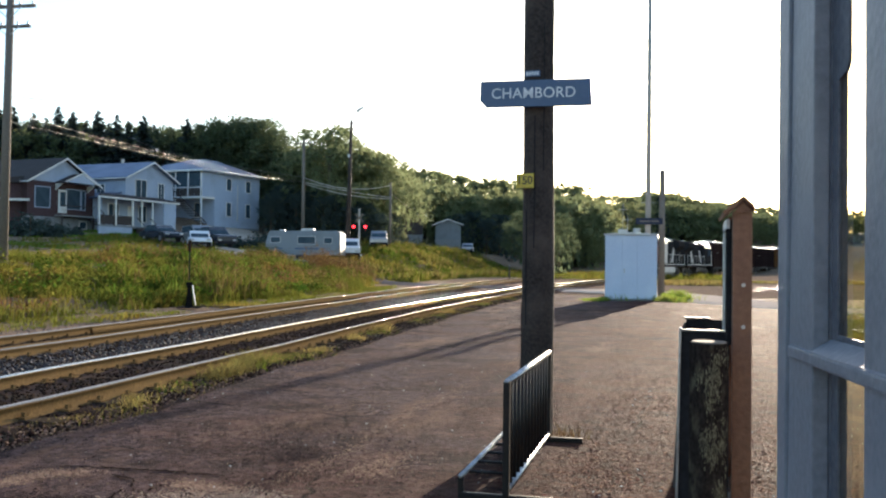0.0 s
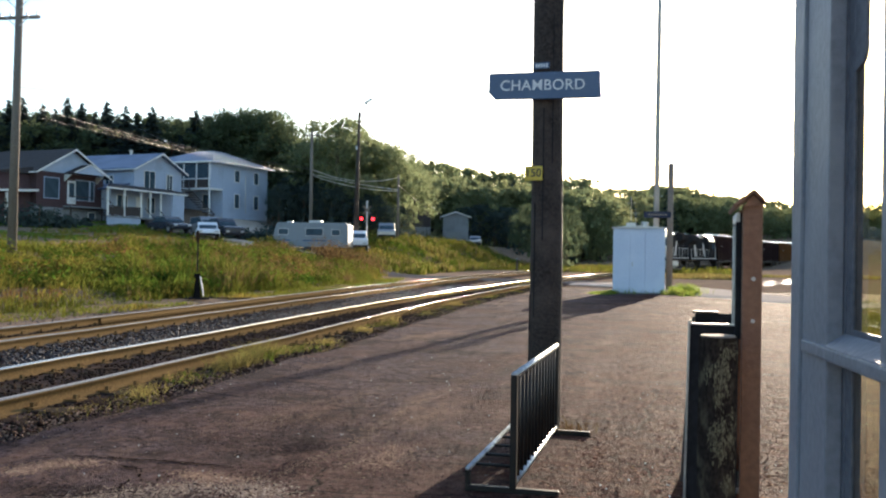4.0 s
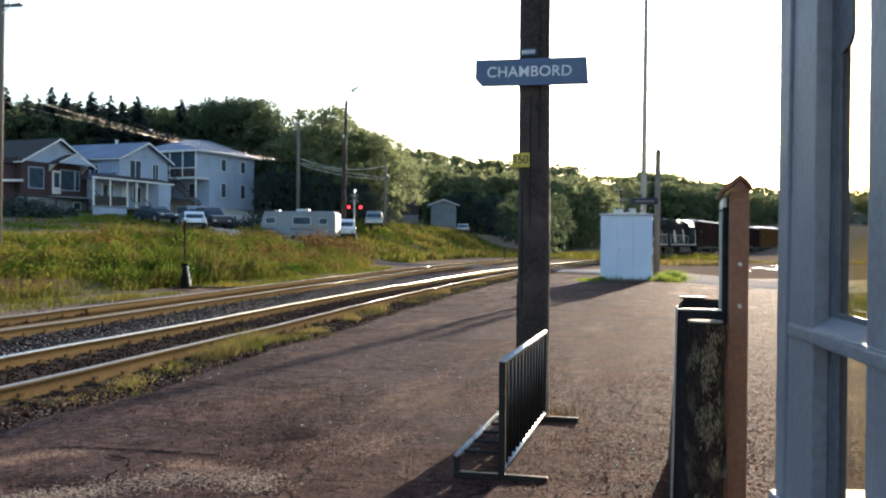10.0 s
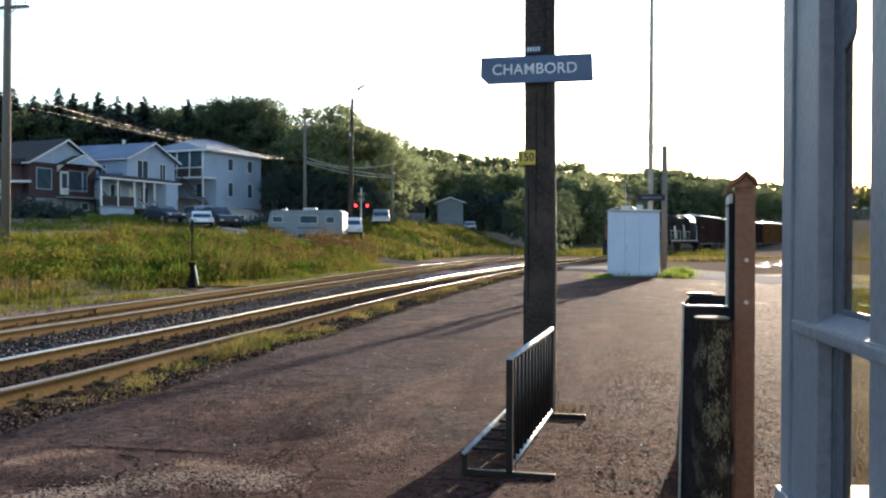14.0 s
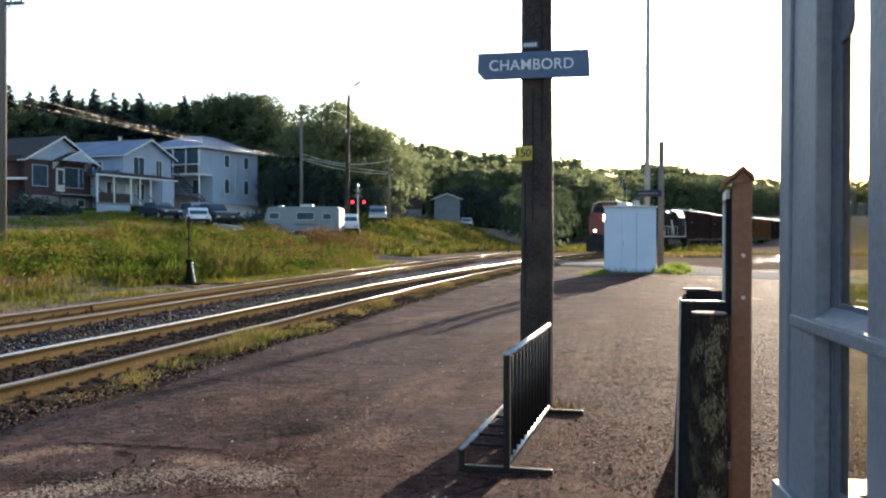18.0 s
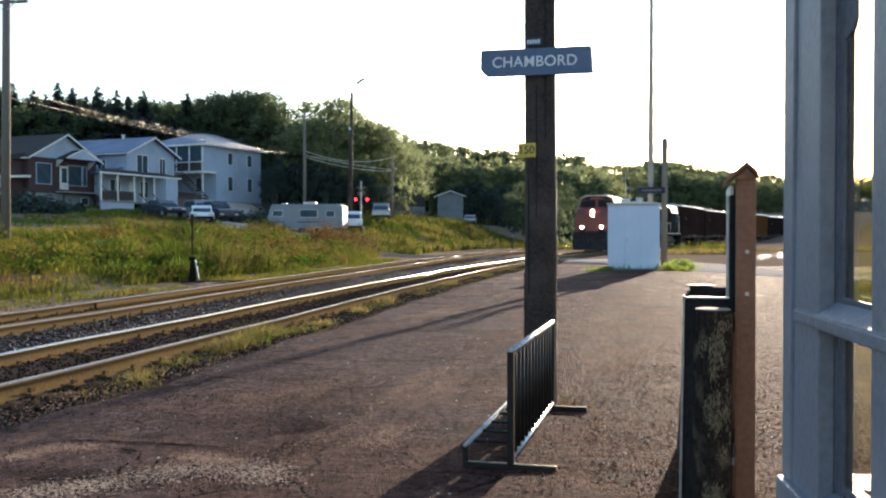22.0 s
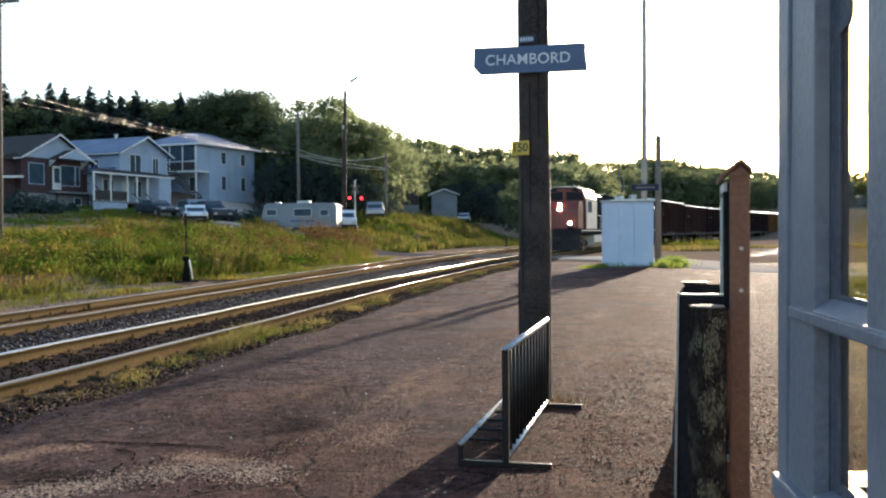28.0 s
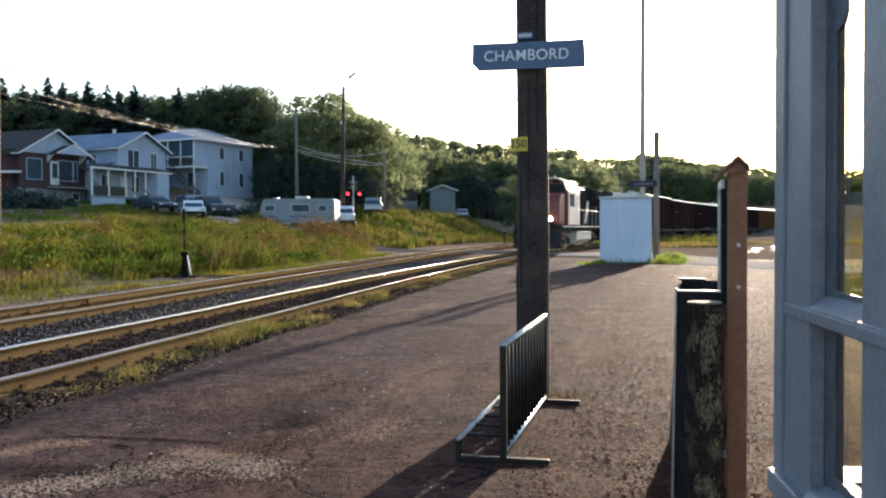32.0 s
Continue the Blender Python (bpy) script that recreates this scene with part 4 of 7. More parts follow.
part("corner_strip", prism([(-0.032, 0.0), (-0.018, 0.0), (0.0, 1.21), (-0.012, 1.21)], "y", -0.012, 0.02, 0.003), M_GREYMETAL, bn, "pale metal corner strip")
part("lid", box(0.0, 0.29, -0.01, 0.03, 1.19, 1.2, 0.003), M_GREYMETAL, bn, "sunlit flat lid")
part("rear_lid", box(0.0, 0.15, 0.58, 0.66, 1.222, 1.234, 0.003), M_TUBE, bn)
part("kick_bar", box(0.25, 0.28, -0.02, 0.5, 0.28, 0.32, 0.006), M_GREYMETAL, bn, "bright lower bar")

rb = thing("litter_bin", pose(0.016, 6.5, 0), "tapered dark brown wooden litter bin behind the metal one", "bin")
part("side_panel", prism([(0.0, 0.0), (0.02, 0.0), (0.08, 1.06), (0.06, 1.06)], "y", 0.0, 0.24, 0.003), M_DARKWOOD, rb)
part("side_panel", prism([(0.25, 0.0), (0.27, 0.0), (0.25, 1.06), (0.23, 1.06)], "y", 0.0, 0.24, 0.003), M_DARKWOOD, rb)
for y in (0.004, 0.22):
    part("panel", prism([(0.02, 0.01), (0.25, 0.01), (0.23, 1.05), (0.08, 1.05)], "y", y, y + 0.016, 0.002), M_DARKWOOD, rb)
part("rim", box(0.055, 0.255, -0.006, 0.246, 1.06, 1.075, 0.004), M_DARKWOOD, rb)

# ---- station bay window beside the camera ----
WL = pose(0, 0, 0, 0, 0, 7.1)
A = 0.45
bay = thing("window_1", WL, "pale blue painted wooden station window in deep frame", "window", kind="structure")
part("corner_strip", prism([(1.893, 1.0), (1.884, 3.6), (1.765, 3.6), (1.836, 1.0)], "x", A - 0.004, A + 0.03, 0.004), M_BLUEWOOD, bay, "outer corner strip catching the sky")
part("corner_board", prism([(1.834, 1.06), (1.763, 3.6), (1.645, 3.6), (1.664, 1.06)], "x", A + 0.002, A + 0.03, 0.003), M_BLUEWOOD, bay)
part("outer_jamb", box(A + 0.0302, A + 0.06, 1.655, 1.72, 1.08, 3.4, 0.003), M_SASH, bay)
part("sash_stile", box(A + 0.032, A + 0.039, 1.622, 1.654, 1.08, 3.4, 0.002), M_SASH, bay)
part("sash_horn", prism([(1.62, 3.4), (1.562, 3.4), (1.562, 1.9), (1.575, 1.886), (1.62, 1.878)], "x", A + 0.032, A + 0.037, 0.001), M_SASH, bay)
part("mullion", box(A, A + 0.075, 1.2, 1.388, 1.05, 3.4, 0.006), M_BLUEWOOD, bay)
part("middle_rail", box(A - 0.006, A + 0.03, 0.6, 1.806, 1.381, 1.406, 0.005), M_BLUEWOOD, bay)
part("rail_slope", prism([(A - 0.004, 1.406), (A + 0.052, 1.406), (A + 0.052, 1.43), (A + 0.03, 1.428)], "y", 0.6, 1.655, 0.002), M_BLUEWOOD, bay, "sloping weathered upper face")
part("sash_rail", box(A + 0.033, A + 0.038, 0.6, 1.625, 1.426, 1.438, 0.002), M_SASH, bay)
part("sill", box(A - 0.018, A + 0.12, 0.3, 1.885, 1.02, 1.066, 0.006), M_BLUEWOOD, bay)
part("sill_nosing", prism([(A - 0.012, 1.066), (A + 0.05, 1.066), (A + 0.05, 1.1), (A + 0.0, 1.082)], "y", 0.3, 1.66, 0.003), M_BLUEWOOD, bay)
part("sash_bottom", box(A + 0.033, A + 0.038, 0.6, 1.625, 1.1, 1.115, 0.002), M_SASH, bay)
for z0, z1 in ((1.11, 1.37), (1.42, 3.4)):
    for y0, y1 in ((1.384, 1.625), (0.5, 1.202)):
        pn = raw("pane", [(A + 0.0365, y0, z0), (A + 0.0365, y1, z0), (A + 0.0365, y1, z1), (A + 0.0365, y0, z1)], [(0, 1, 2, 3)], G_WINDOW, bay, "yellowed old window glass")
        pn.visible_shadow = False

st = thing("wall_station", WL, "pale blue boarded wall of the station", "wall", kind="structure")
for k in range(9):
    part("board", box(A + 0.02, A + 0.06, -0.5, 1.875, 0.02 + k * 0.111, 0.125 + k * 0.111, 0.006), M_BLUEWOOD, st)
part("end_wall", box(A + 0.06, A + 1.3, 1.84, 1.88, 0, 1.02), M_BLUEWOOD, st)
part("end_wall", box(A + 1.3, 6.0, 1.84, 1.88, 0, 3.6), M_BLUEWOOD, st)
part("end_wall", box(A + 0.06, A + 1.3, 1.84, 1.88, 3.4, 3.6), M_BLUEWOOD, st)
bay2 = thing("window_2", WL, "pale blue painted end window of the station bay", "window", kind="structure")
part("stile", box(A + 0.075, A + 0.1, 1.84, 1.87, 1.06, 3.4, 0.004), M_BLUEWOOD, bay2)
part("stile", box(A + 1.22, A + 1.3, 1.84, 1.87, 1.06, 3.4, 0.004), M_BLUEWOOD, bay2)
part("sill", box(A + 0.06, A + 1.3, 1.80, 1.93, 1.02, 1.06, 0.006), M_BLUEWOOD, bay2)
part("middle_rail", box(A + 0.1, A + 1.22, 1.84, 1.875, 1.36, 1.40, 0.005), M_BLUEWOOD, bay2)
for z0, z1 in ((1.06, 1.36), (1.40, 3.4)):
    pn = raw("pane", [(A + 0.1, 1.855, z0), (A + 1.22, 1.855, z0), (A + 1.22, 1.855, z1), (A + 0.1, 1.855, z1)], [(0, 1, 2, 3)], G_WINDOW, bay2, "yellowed old window glass")
    pn.visible_shadow = False
part("rear_wall", box(A + 0.02, A + 0.1, -9.0, 0.45, 0, 3.6), M_BLUEWOOD, st)
part("head_wall", box(A + 0.02, A + 0.1, 0.45, 1.77, 3.4, 3.6), M_BLUEWOOD, st)
part("far_wall", box(6.0, 6.1, -9, 1.8, 0, 3.6), M_INTERIOR, st)
part("back_wall", box(A, 6.1, -9.1, -9, 0, 3.6), M_INTERIOR, st)
fl = obj("floor_station", box(A + 0.1, 6, -9, 1.77, 0.3, 0.35), M_DARKWOOD)
tagged(fl, "dark wooden floor inside the station", "floor", kind="structure")
ro = obj("roof_station", prism([(A - 0.02, 3.6), (6.5, 3.6), (6.5, 3.75), (3.3, 5.2), (A - 0.02, 3.75)], "y", -9.6, 1.85), M_SHINGLE)
ro.matrix_world = WL
fl.matrix_world = WL
tagged(ro, "dark shingled roof of the station", "roof", kind="structure")

# ---- switch stand ----
SX, SY = -15.2, 26.6
ss = thing("switch_stand", pose(SX, SY, float(land(SX, SY)) - 0.04, 0, 0, 10), "black iron switch stand with a tall rod beside the far track", "switch stand")
part("base_plate", box(-0.35, 0.35, -0.2, 0.2, 0, 0.05, 0.01), M_BLACK, ss)
part("pedestal", cyl((0, 0, 0.05), (0, 0, 0.72), 0.13, 0.06, 8), M_IRON, ss)
part("head", box(-0.09, 0.09, -0.08, 0.08, 0.7, 0.84, 0.03), M_IRON, ss)
part("mast_rod", cyl((0, 0, 0.9), (0, 0, 2.25), 0.03, 0.025, 8), M_BLACK, ss)
part("target", box(-0.06, 0.06, -0.01, 0.01, 1.85, 2.2, 0.01), M_RUST, ss, "small rusty target blade")
part("lever", cyl((0.14, -0.1, 0.75), (0.28, -0.2, 0.12), 0.022, n=8), M_GREYMETAL, ss, "bright worn lever")
part("connecting_rod", cyl((0.2, 0, 0.06), (2.1, 0, 0.06), 0.02, n=6), M_UNDER, ss)


# ---- trees ----
def conifer_cards(rng, h):
    """Trunkless spruce crown: drooping branch fans, dense and ragged."""
    v, f = [], []
    z = h * 0.08
    while z < h * 0.985:
        t = z / h
        r = h * 0.29 * (1 - t) ** 0.78 + 0.14
        n = int(9 + 11 * (1 - t))
        a0 = rng.uniform(0, 6.28)
        for k in range(n):
            a = a0 + 6.283 * k / n + rng.uniform(-0.25, 0.25)
            rr = r * rng.uniform(0.55, 1.15)
            d = np.array([math.cos(a), math.sin(a), 0])
            s = np.array([-math.sin(a), math.cos(a), 0])
            dr = -rr * rng.uniform(0.12, 0.4)
            w = rr * rng.uniform(0.2, 0.34) + 0.08
            base = np.array([0, 0, z + rng.uniform(-0.03, 0.03) * h])
            for tilt in (-0.5, 0.5):
                e = base + d * rr + np.array([0, 0, dr])
                q = [base, base + d * rr * 0.55 + s * w + np.array([0, 0, dr * 0.5 - w * abs(tilt)]), e, base + d * rr * 0.5 - s * w * tilt * 0.4 + np.array([0, 0, dr * 0.35 + 0.05])]
                if tilt < 0:
                    q[1] = base + d * rr * 0.55 - s * w + np.array([0, 0, dr * 0.5 - w * 0.5])
                i = len(v)
                v += q
                f.append((i, i + 1, i + 2, i + 3))
        z += h * 0.019
    top = len(v)
    v += [np.array([-0.08, 0, h * 0.93]), np.array([0.08, 0, h * 0.93]), np.array([0.02, 0.05, h]), np.array([-0.02, 0.05, h])]
    f.append((top, top + 1, top + 2, top + 3))
    return np.array(v), np.array(f)


def broad_cards(rng, h, clumps=30, leaves=26, size=0.5, slim=0.3):
    """A leafy crown of many clumps with gaps between."""
    v, f = [], []
    for c in range(clumps):
        t = rng.uniform(0, 1) ** 0.8
        zc = h * (0.2 + 0.62 * t)
        env = h * slim * (math.sin(math.pi * min(1, 0.2 + 0.64 * t)) ** 0.7) * (1 - 0.3 * t ** 3)
        a, rad = rng.uniform(0, 6.28), env * math.sqrt(rng.uniform(0.3, 1))
        if c % 7 == 0:
            zc, rad = h * rng.uniform(0.6, 0.84), env * rng.uniform(0, 0.65)
        cen = np.array([rad * math.cos(a), rad * math.sin(a), zc])
        cr = h * rng.uniform(0.04, 0.095)
        for k in range(leaves + 6):
            d = rng.normal(0, 1, 3)
            d /= np.linalg.norm(d) + 1e-6
            core = k >= leaves
            p = cen + d * cr * (rng.uniform(0.1, 0.5) if core else rng.uniform(0.5, 1.1)) * np.array([1, 1, 0.75])
            u = np.cross(d, rng.normal(0, 1, 3))
            u /= np.linalg.norm(u) + 1e-6
            w = np.cross(d, u) + d * rng.uniform(-0.6, 0.6)
            s = size * rng.uniform(0.5, 1.2) * (1.9 if core else 1)
            i = len(v)
            v += [p - u * s * 0.5, p + w * s * 0.35, p + u * s * 0.55, p - w * s * 0.35]
            f.append((i, i + 1, i + 2, i + 3))
    for k in range(34):
        a, z = rng.uniform(0, 6.28), h * rng.uniform(0.0, 0.45)
        d, s = np.array([math.cos(a), math.sin(a), 0]), np.array([-math.sin(a), math.cos(a), rng.uniform(-0.4, 0.4)])
        p = d * rng.uniform(0.3, 0.9) * h * slim * 0.6 + np.array([0, 0, z])
        w = h * rng.uniform(0.03, 0.055)
        i = len(v)
        v += [p - s * w, p + np.array([0, 0, -w]), p + s * w, p + np.array([0, 0, w * 1.3])]
        f.append((i, i + 1, i + 2, i + 3))
    return np.array(v), np.array(f)


rng = np.random.default_rng(11)
CON = [conifer_cards(np.random.default_rng(20 + k), 1.0 * h) for k, h in enumerate((14, 16, 12))]
BRO = [broad_cards(np.random.default_rng(40 + k), h, 150, 52, 0.2, s) for k, (h, s) in enumerate(((13, 0.36), (15, 0.3), (11, 0.4), (14, 0.28)))]


def crown_mesh(name, vf, material):
    ob = raw(name, vf[0], vf[1], material)
    me = ob.data
    bpy.data.objects.remove(ob)
    return me


def trunk_mesh(h, r):
    bm = bmesh.new()
    cyl((0, 0, -0.5), (0.1, 0, h * 0.5), r, r * 0.6, 8, bm)
    cyl((0.1, 0, h * 0.5), (0, 0.1, h * 0.9), r * 0.6, r * 0.15, 7, bm)
    for k in range(7):
        a, z = k * 2.1, h * (0.25 + 0.08 * k)
        cyl((0.05, 0, z), (h * 0.13 * math.cos(a), h * 0.13 * math.sin(a), z + h * 0.09), r * 0.25, r * 0.08, 5, bm)
    me = bpy.data.meshes.new("trunk")
    bm.to_mesh(me)
    bm.free()
    me.materials.append(M_BARK)
    return me


FAR = [broad_cards(np.random.default_rng(60 + k), h, 60, 24, 0.36, s) for k, (h, s) in enumerate(((13, 0.38), (15, 0.32), (11, 0.42), (14, 0.3)))]
CM = [crown_mesh("spruce_crown", c, M_NEEDLE) for c in CON]
BM_ = [crown_mesh("leafy_crown", c, M_LEAF) for c in BRO]
# broad crowns in the dark needle colour, for the shade thickets
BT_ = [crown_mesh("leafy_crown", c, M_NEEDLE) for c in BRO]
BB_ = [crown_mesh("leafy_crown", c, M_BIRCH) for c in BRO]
TM = [trunk_mesh(14, 0.22), trunk_mesh(13, 0.26)]


def polar(px_angle, d):
    a = radians(px_angle)
    return d * math.sin(a), d * math.cos(a)


def tree(kind, bearing, d, rise, label, group):
    """A tree at a bearing and distance whose tip stands at the angle rise over the eye."""
    x, y = polar(bearing, d)
    turn = bearing * 47 % 360
    store = CON if kind == "spruce" else BRO
    k = int(abs(x * 7 + y * 3)) % len(store)
    z = float(land(x, y)) - 0.15
    size = (1.55 + d * math.tan(radians(rise)) - z) / float(store[k][0][:, 2].max())
    t = thing({"spruce": "spruce_tree", "broad": "deciduous_tree", "birch": "birch_tree", "thicket": "shade_thicket"}[kind], pose(x, y, z, 0, 0, turn), label, "tree", group)
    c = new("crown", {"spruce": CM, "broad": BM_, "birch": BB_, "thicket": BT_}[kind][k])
    c.parent, c.scale = t, [size] * 3
    r = new("trunk", TM[0 if kind == "spruce" else 1])
    r.parent, r.scale = t, [size, size, size * 0.72]
    return t


# spruces that stand up over the wood behind the houses (bearing, distance, angle of the tip)
for a, d, h in ((-41.4, 112, 8.3), (-40.3, 118, 8.5), (-39.6, 116, 8.7), (-38.55, 114, 8.4), (-37.9, 124, 7.9), (-37.23, 113, 8.85), (-36.42, 120, 8.65), (-35.7, 126, 8.2), (-35.03, 115, 8.8), (-34.45, 126, 8.1), (-34.0, 121, 8.6), (-33.37, 116, 8.3), (-32.51, 119, 8.7), (-31.9, 128, 8.2), (-30.9, 124, 8.1), (-29.97, 120, 8.65), (-29.2, 128, 8.35), (-23.86, 120, 7.3), (-23.3, 124, 6.6), (-24.35, 128, 6.7)):
    tree("spruce", a, d, h, "dark green spruce with ragged branches at the wood's edge", "skyline spruces")
for a, d, h in ((-31.4, 122, 8.15), (-30.5, 126, 8.1), (-28.7, 121, 8.6), (-27.75, 118, 8.95), (-27.0, 124, 8.85), (-26.25, 119, 9.15), (-25.5, 123, 8.95), (-25.0, 118, 8.5), (-6.9, 128, 3.3), (-8.7, 140, 3.5)):
    tree("broad", a, d, h, "tall broad-leaved tree with a loose dark crown", "roadside trees")
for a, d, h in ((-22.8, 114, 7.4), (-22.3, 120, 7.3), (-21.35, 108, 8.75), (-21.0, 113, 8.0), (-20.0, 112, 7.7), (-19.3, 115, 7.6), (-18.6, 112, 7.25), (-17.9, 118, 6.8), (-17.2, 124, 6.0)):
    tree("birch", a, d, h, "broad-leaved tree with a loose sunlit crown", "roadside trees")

# dark crowns added where shade lies under the taller trees
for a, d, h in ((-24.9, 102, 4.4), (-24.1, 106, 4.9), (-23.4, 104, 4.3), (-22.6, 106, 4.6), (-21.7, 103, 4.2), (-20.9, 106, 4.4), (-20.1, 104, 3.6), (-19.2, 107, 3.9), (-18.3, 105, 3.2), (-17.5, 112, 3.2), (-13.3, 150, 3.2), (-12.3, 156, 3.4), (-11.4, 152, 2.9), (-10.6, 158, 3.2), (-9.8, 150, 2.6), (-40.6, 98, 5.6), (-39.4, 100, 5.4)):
    tree("thicket", a, d, h, "dark crowns added for the shade under the trees", "thickets")

# the wood's outline: bearing and angle of the tree tops over the eye
RIDGE_A = [-47, -40, -32, -29, -25.2, -24.6, -23.2, -22.4, -18.7, -17.4, -15.8, -12.6, -10.8, -7.3, -5.9, -4.5, -2.8, -1.8, -0.4, 0.6, 2.2, 6.4, 26]
RIDGE_E = [7.9, 8.0, 7.9, 8.1, 8.1, 6.9, 6.5, 6.7, 6.7, 6.1, 5.85, 5.4, 5.25, 4.9, 4.97, 4.5, 4.02, 4.17, 4.42, 3.98, 3.74, 3.14, 3.0]


def wood():
    """The wooded hillside: many crowns joined into one mesh."""
    r = np.random.default_rng(3)
    vs, fs, mi, off = [], [], [], 0
    for a0 in np.arange(-47, 26, 0.5):
        d0 = np.interp(a0, [-47, -30, -22, -17, -13, -8, -4, -1.5, 3, 26], [112, 122, 118, 146, 162, 172, 195, 262, 280, 290])
        for k in ((0, 3) if -24.5 < a0 < -16.5 else (0, 1, 3) if a0 < -3 else (0, 1, 2, 3, 3)):
            a, d = a0 + r.uniform(-0.4, 0.4), d0 + k * 11 + r.uniform(-5, 5)
            x, y = polar(a, d)
            z = float(land(x, y)) - 1.0
            spruce = r.uniform() < (0.6 if a < -24 else 0.08)
            V, F = CON[r.integers(3)] if spruce else FAR[r.integers(4)]
            rise = float(np.interp(a, RIDGE_A, RIDGE_E)) - abs(r.normal(0, 0.2 if a < -3 else 0.12)) - (0.28 if a < -3 else 0.16) * max(0, 3 - k) + (0.2 if a < -3 else 0.3)
            top = max(5.0, 1.55 + d * math.tan(radians(rise)) - z)
            h = top / V[:, 2].max()
            t = r.uniform(0, 6.28)
            c, s = math.cos(t), math.sin(t)
            w = h if spruce else max(h, 0.7) * r.uniform(0.9, 1.2)
            W = np.stack([(V[:, 0] * c - V[:, 1] * s) * w, (V[:, 0] * s + V[:, 1] * c) * w, V[:, 2] * h], 1)
            W += np.array([x, y, z])
            vs.append(W)
            fs.append(F + off)
            # broad crowns nearer the sun take the haze-paled leaf
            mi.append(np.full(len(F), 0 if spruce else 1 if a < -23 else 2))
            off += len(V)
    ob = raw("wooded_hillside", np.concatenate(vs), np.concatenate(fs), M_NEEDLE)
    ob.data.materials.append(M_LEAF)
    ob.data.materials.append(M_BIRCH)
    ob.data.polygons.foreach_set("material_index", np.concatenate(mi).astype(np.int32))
    return tagged(ob, "dense dark mixed wood of spruce and birch on the hillside", "woodland", kind="stuff")


wood()


# ---- grass ----
def patchy(x, y, k):
    return np.sin(x * 0.31 + k) * np.sin(y * 0.23 + 1.7 * k) + 0.6 * np.sin(x * 0.83 - y * 0.57 + k) + 0.4 * np.sin(x * 1.9 + y * 1.3)


def blades(name, n, where, height, width, material, label, lean=0.35, seed=1, bush=3):
    """Many bent blades growing in tufts; where(rng, n) gives x, y."""
    r = np.random.default_rng(seed)
    x, y = where(r, n)
    n = len(x)
    z = land(x, y) - 0.06
    x, y, z = (np.repeat(q, bush) for q in (x, y, z))
    m = len(x)
    x, y = x + r.normal(0, 0.05, m), y + r.normal(0, 0.05, m)
    h = r.uniform(height[0], height[1], m) * np.clip(0.8 + 0.45 * patchy(x * 1.5, y * 1.5, 0.2), 0.3, 1.8)
    a, b = r.uniform(0, 6.283, m), r.uniform(0, 6.283, m)
    w = width * r.uniform(0.6, 1.4, m)
    l = h * r.uniform(0, lean, m)
    dx, dy, sx, sy = np.cos(a), np.sin(a), np.cos(b), np.sin(b)
    base = np.stack([x, y, z], 1)
    mid = base + np.stack([dx * l * 0.3, dy * l * 0.3, h * 0.6], 1)
    top = base + np.stack([dx * l, dy * l, h], 1)
    sd = np.stack([sx * w, sy * w, 0 * w], 1)
    v = np.stack([base - sd * 0.5, base + sd * 0.5, mid + sd * 0.4, mid - sd * 0.4, top + sd * 0.08, top - sd * 0.08], 1).reshape(-1, 3)
    i = np.arange(m) * 6
    f = np.concatenate([np.stack([i, i + 1, i + 2, i + 3], 1), np.stack([i + 3, i + 2, i + 4, i + 5], 1)])
    return tagged(raw(name, v, f, material), label, "grass", kind="stuff")


def on_bank(lo, hi, y0, y1, k=None, cut=0.0, bias=1.0):
    def f(r, n):
        y = y0 + (y1 - y0) * r.uniform(0, 1, n) ** bias
        x = foot(y) - lo - (hi - lo) * r.uniform(0, 1, n)
        drive = np.abs(y - 60 - np.clip(-x - 14, 0, 40) * 0.62) > 3.4
        keep = drive & ~((x > -15.9) & (np.abs(y - 26.3) < 1.2)) & ((patchy(x, y, k) > cut) if k is not None else True)
        return x[keep], y[keep]
    return f


blades("tall_grass", 31000, on_bank(1.5, 15, 8, 58), (0.26, 0.62), 0.019, M_GRASS, "tall uncut meadow grass on the bank", 1.1, seed=1)
blades("tall_grass", 9000, on_bank(-0.2, 13, 62, 130), (0.4, 0.8), 0.05, M_GRASS, "rough sunlit grass beyond the driveway", seed=2)
blades("straw_grass", 6000, on_bank(-0.2, 13, 63, 125, 0.9, -0.4), (0.4, 0.85), 0.05, M_STRAW, "pale golden grass on the sunny far bank", seed=18)
blades("dry_grass", 8000, on_bank(1.6, 14, 10, 62, 2.2, 0.35), (0.5, 0.95), 0.026, M_DRY, "yellow and russet dry stalks among the grass", seed=3)
blades("weeds", 7000, on_bank(2.0, 14, 8, 58, 0.4, 0.25), (0.5, 0.85), 0.06, M_WEED, "dark green leafy weeds among the grass", 0.8, seed=4)
blades("rough_lawn", 7000, on_bank(14, 27, 22, 72), (0.15, 0.4), 0.04, M_GRASS, "rough grass behind the crest of the bank", 0.9, seed=16)
blades("meadow_edge", 6500, on_bank(0.0, 2.0, 5, 60), (0.04, 0.18), 0.02, M_GRASS, "short thin grass along the trackside", 0.8, seed=5)
blades("lawn", 8000, lambda r, n: (r.uniform(-56, -40, n), r.uniform(56, 78, n)), (0.08, 0.2), 0.08, M_LAWN, "bright mown lawn before the brick house", seed=6)




def verge(r, n):
    y = 3 + 42 * r.uniform(0, 1, n) ** 1.3
    x = edge_l(y) + r.normal(-0.14, 0.13, n)
    keep = patchy(x * 0.2, y * 2.2, 0.7) > 0.1
    return x[keep], y[keep]


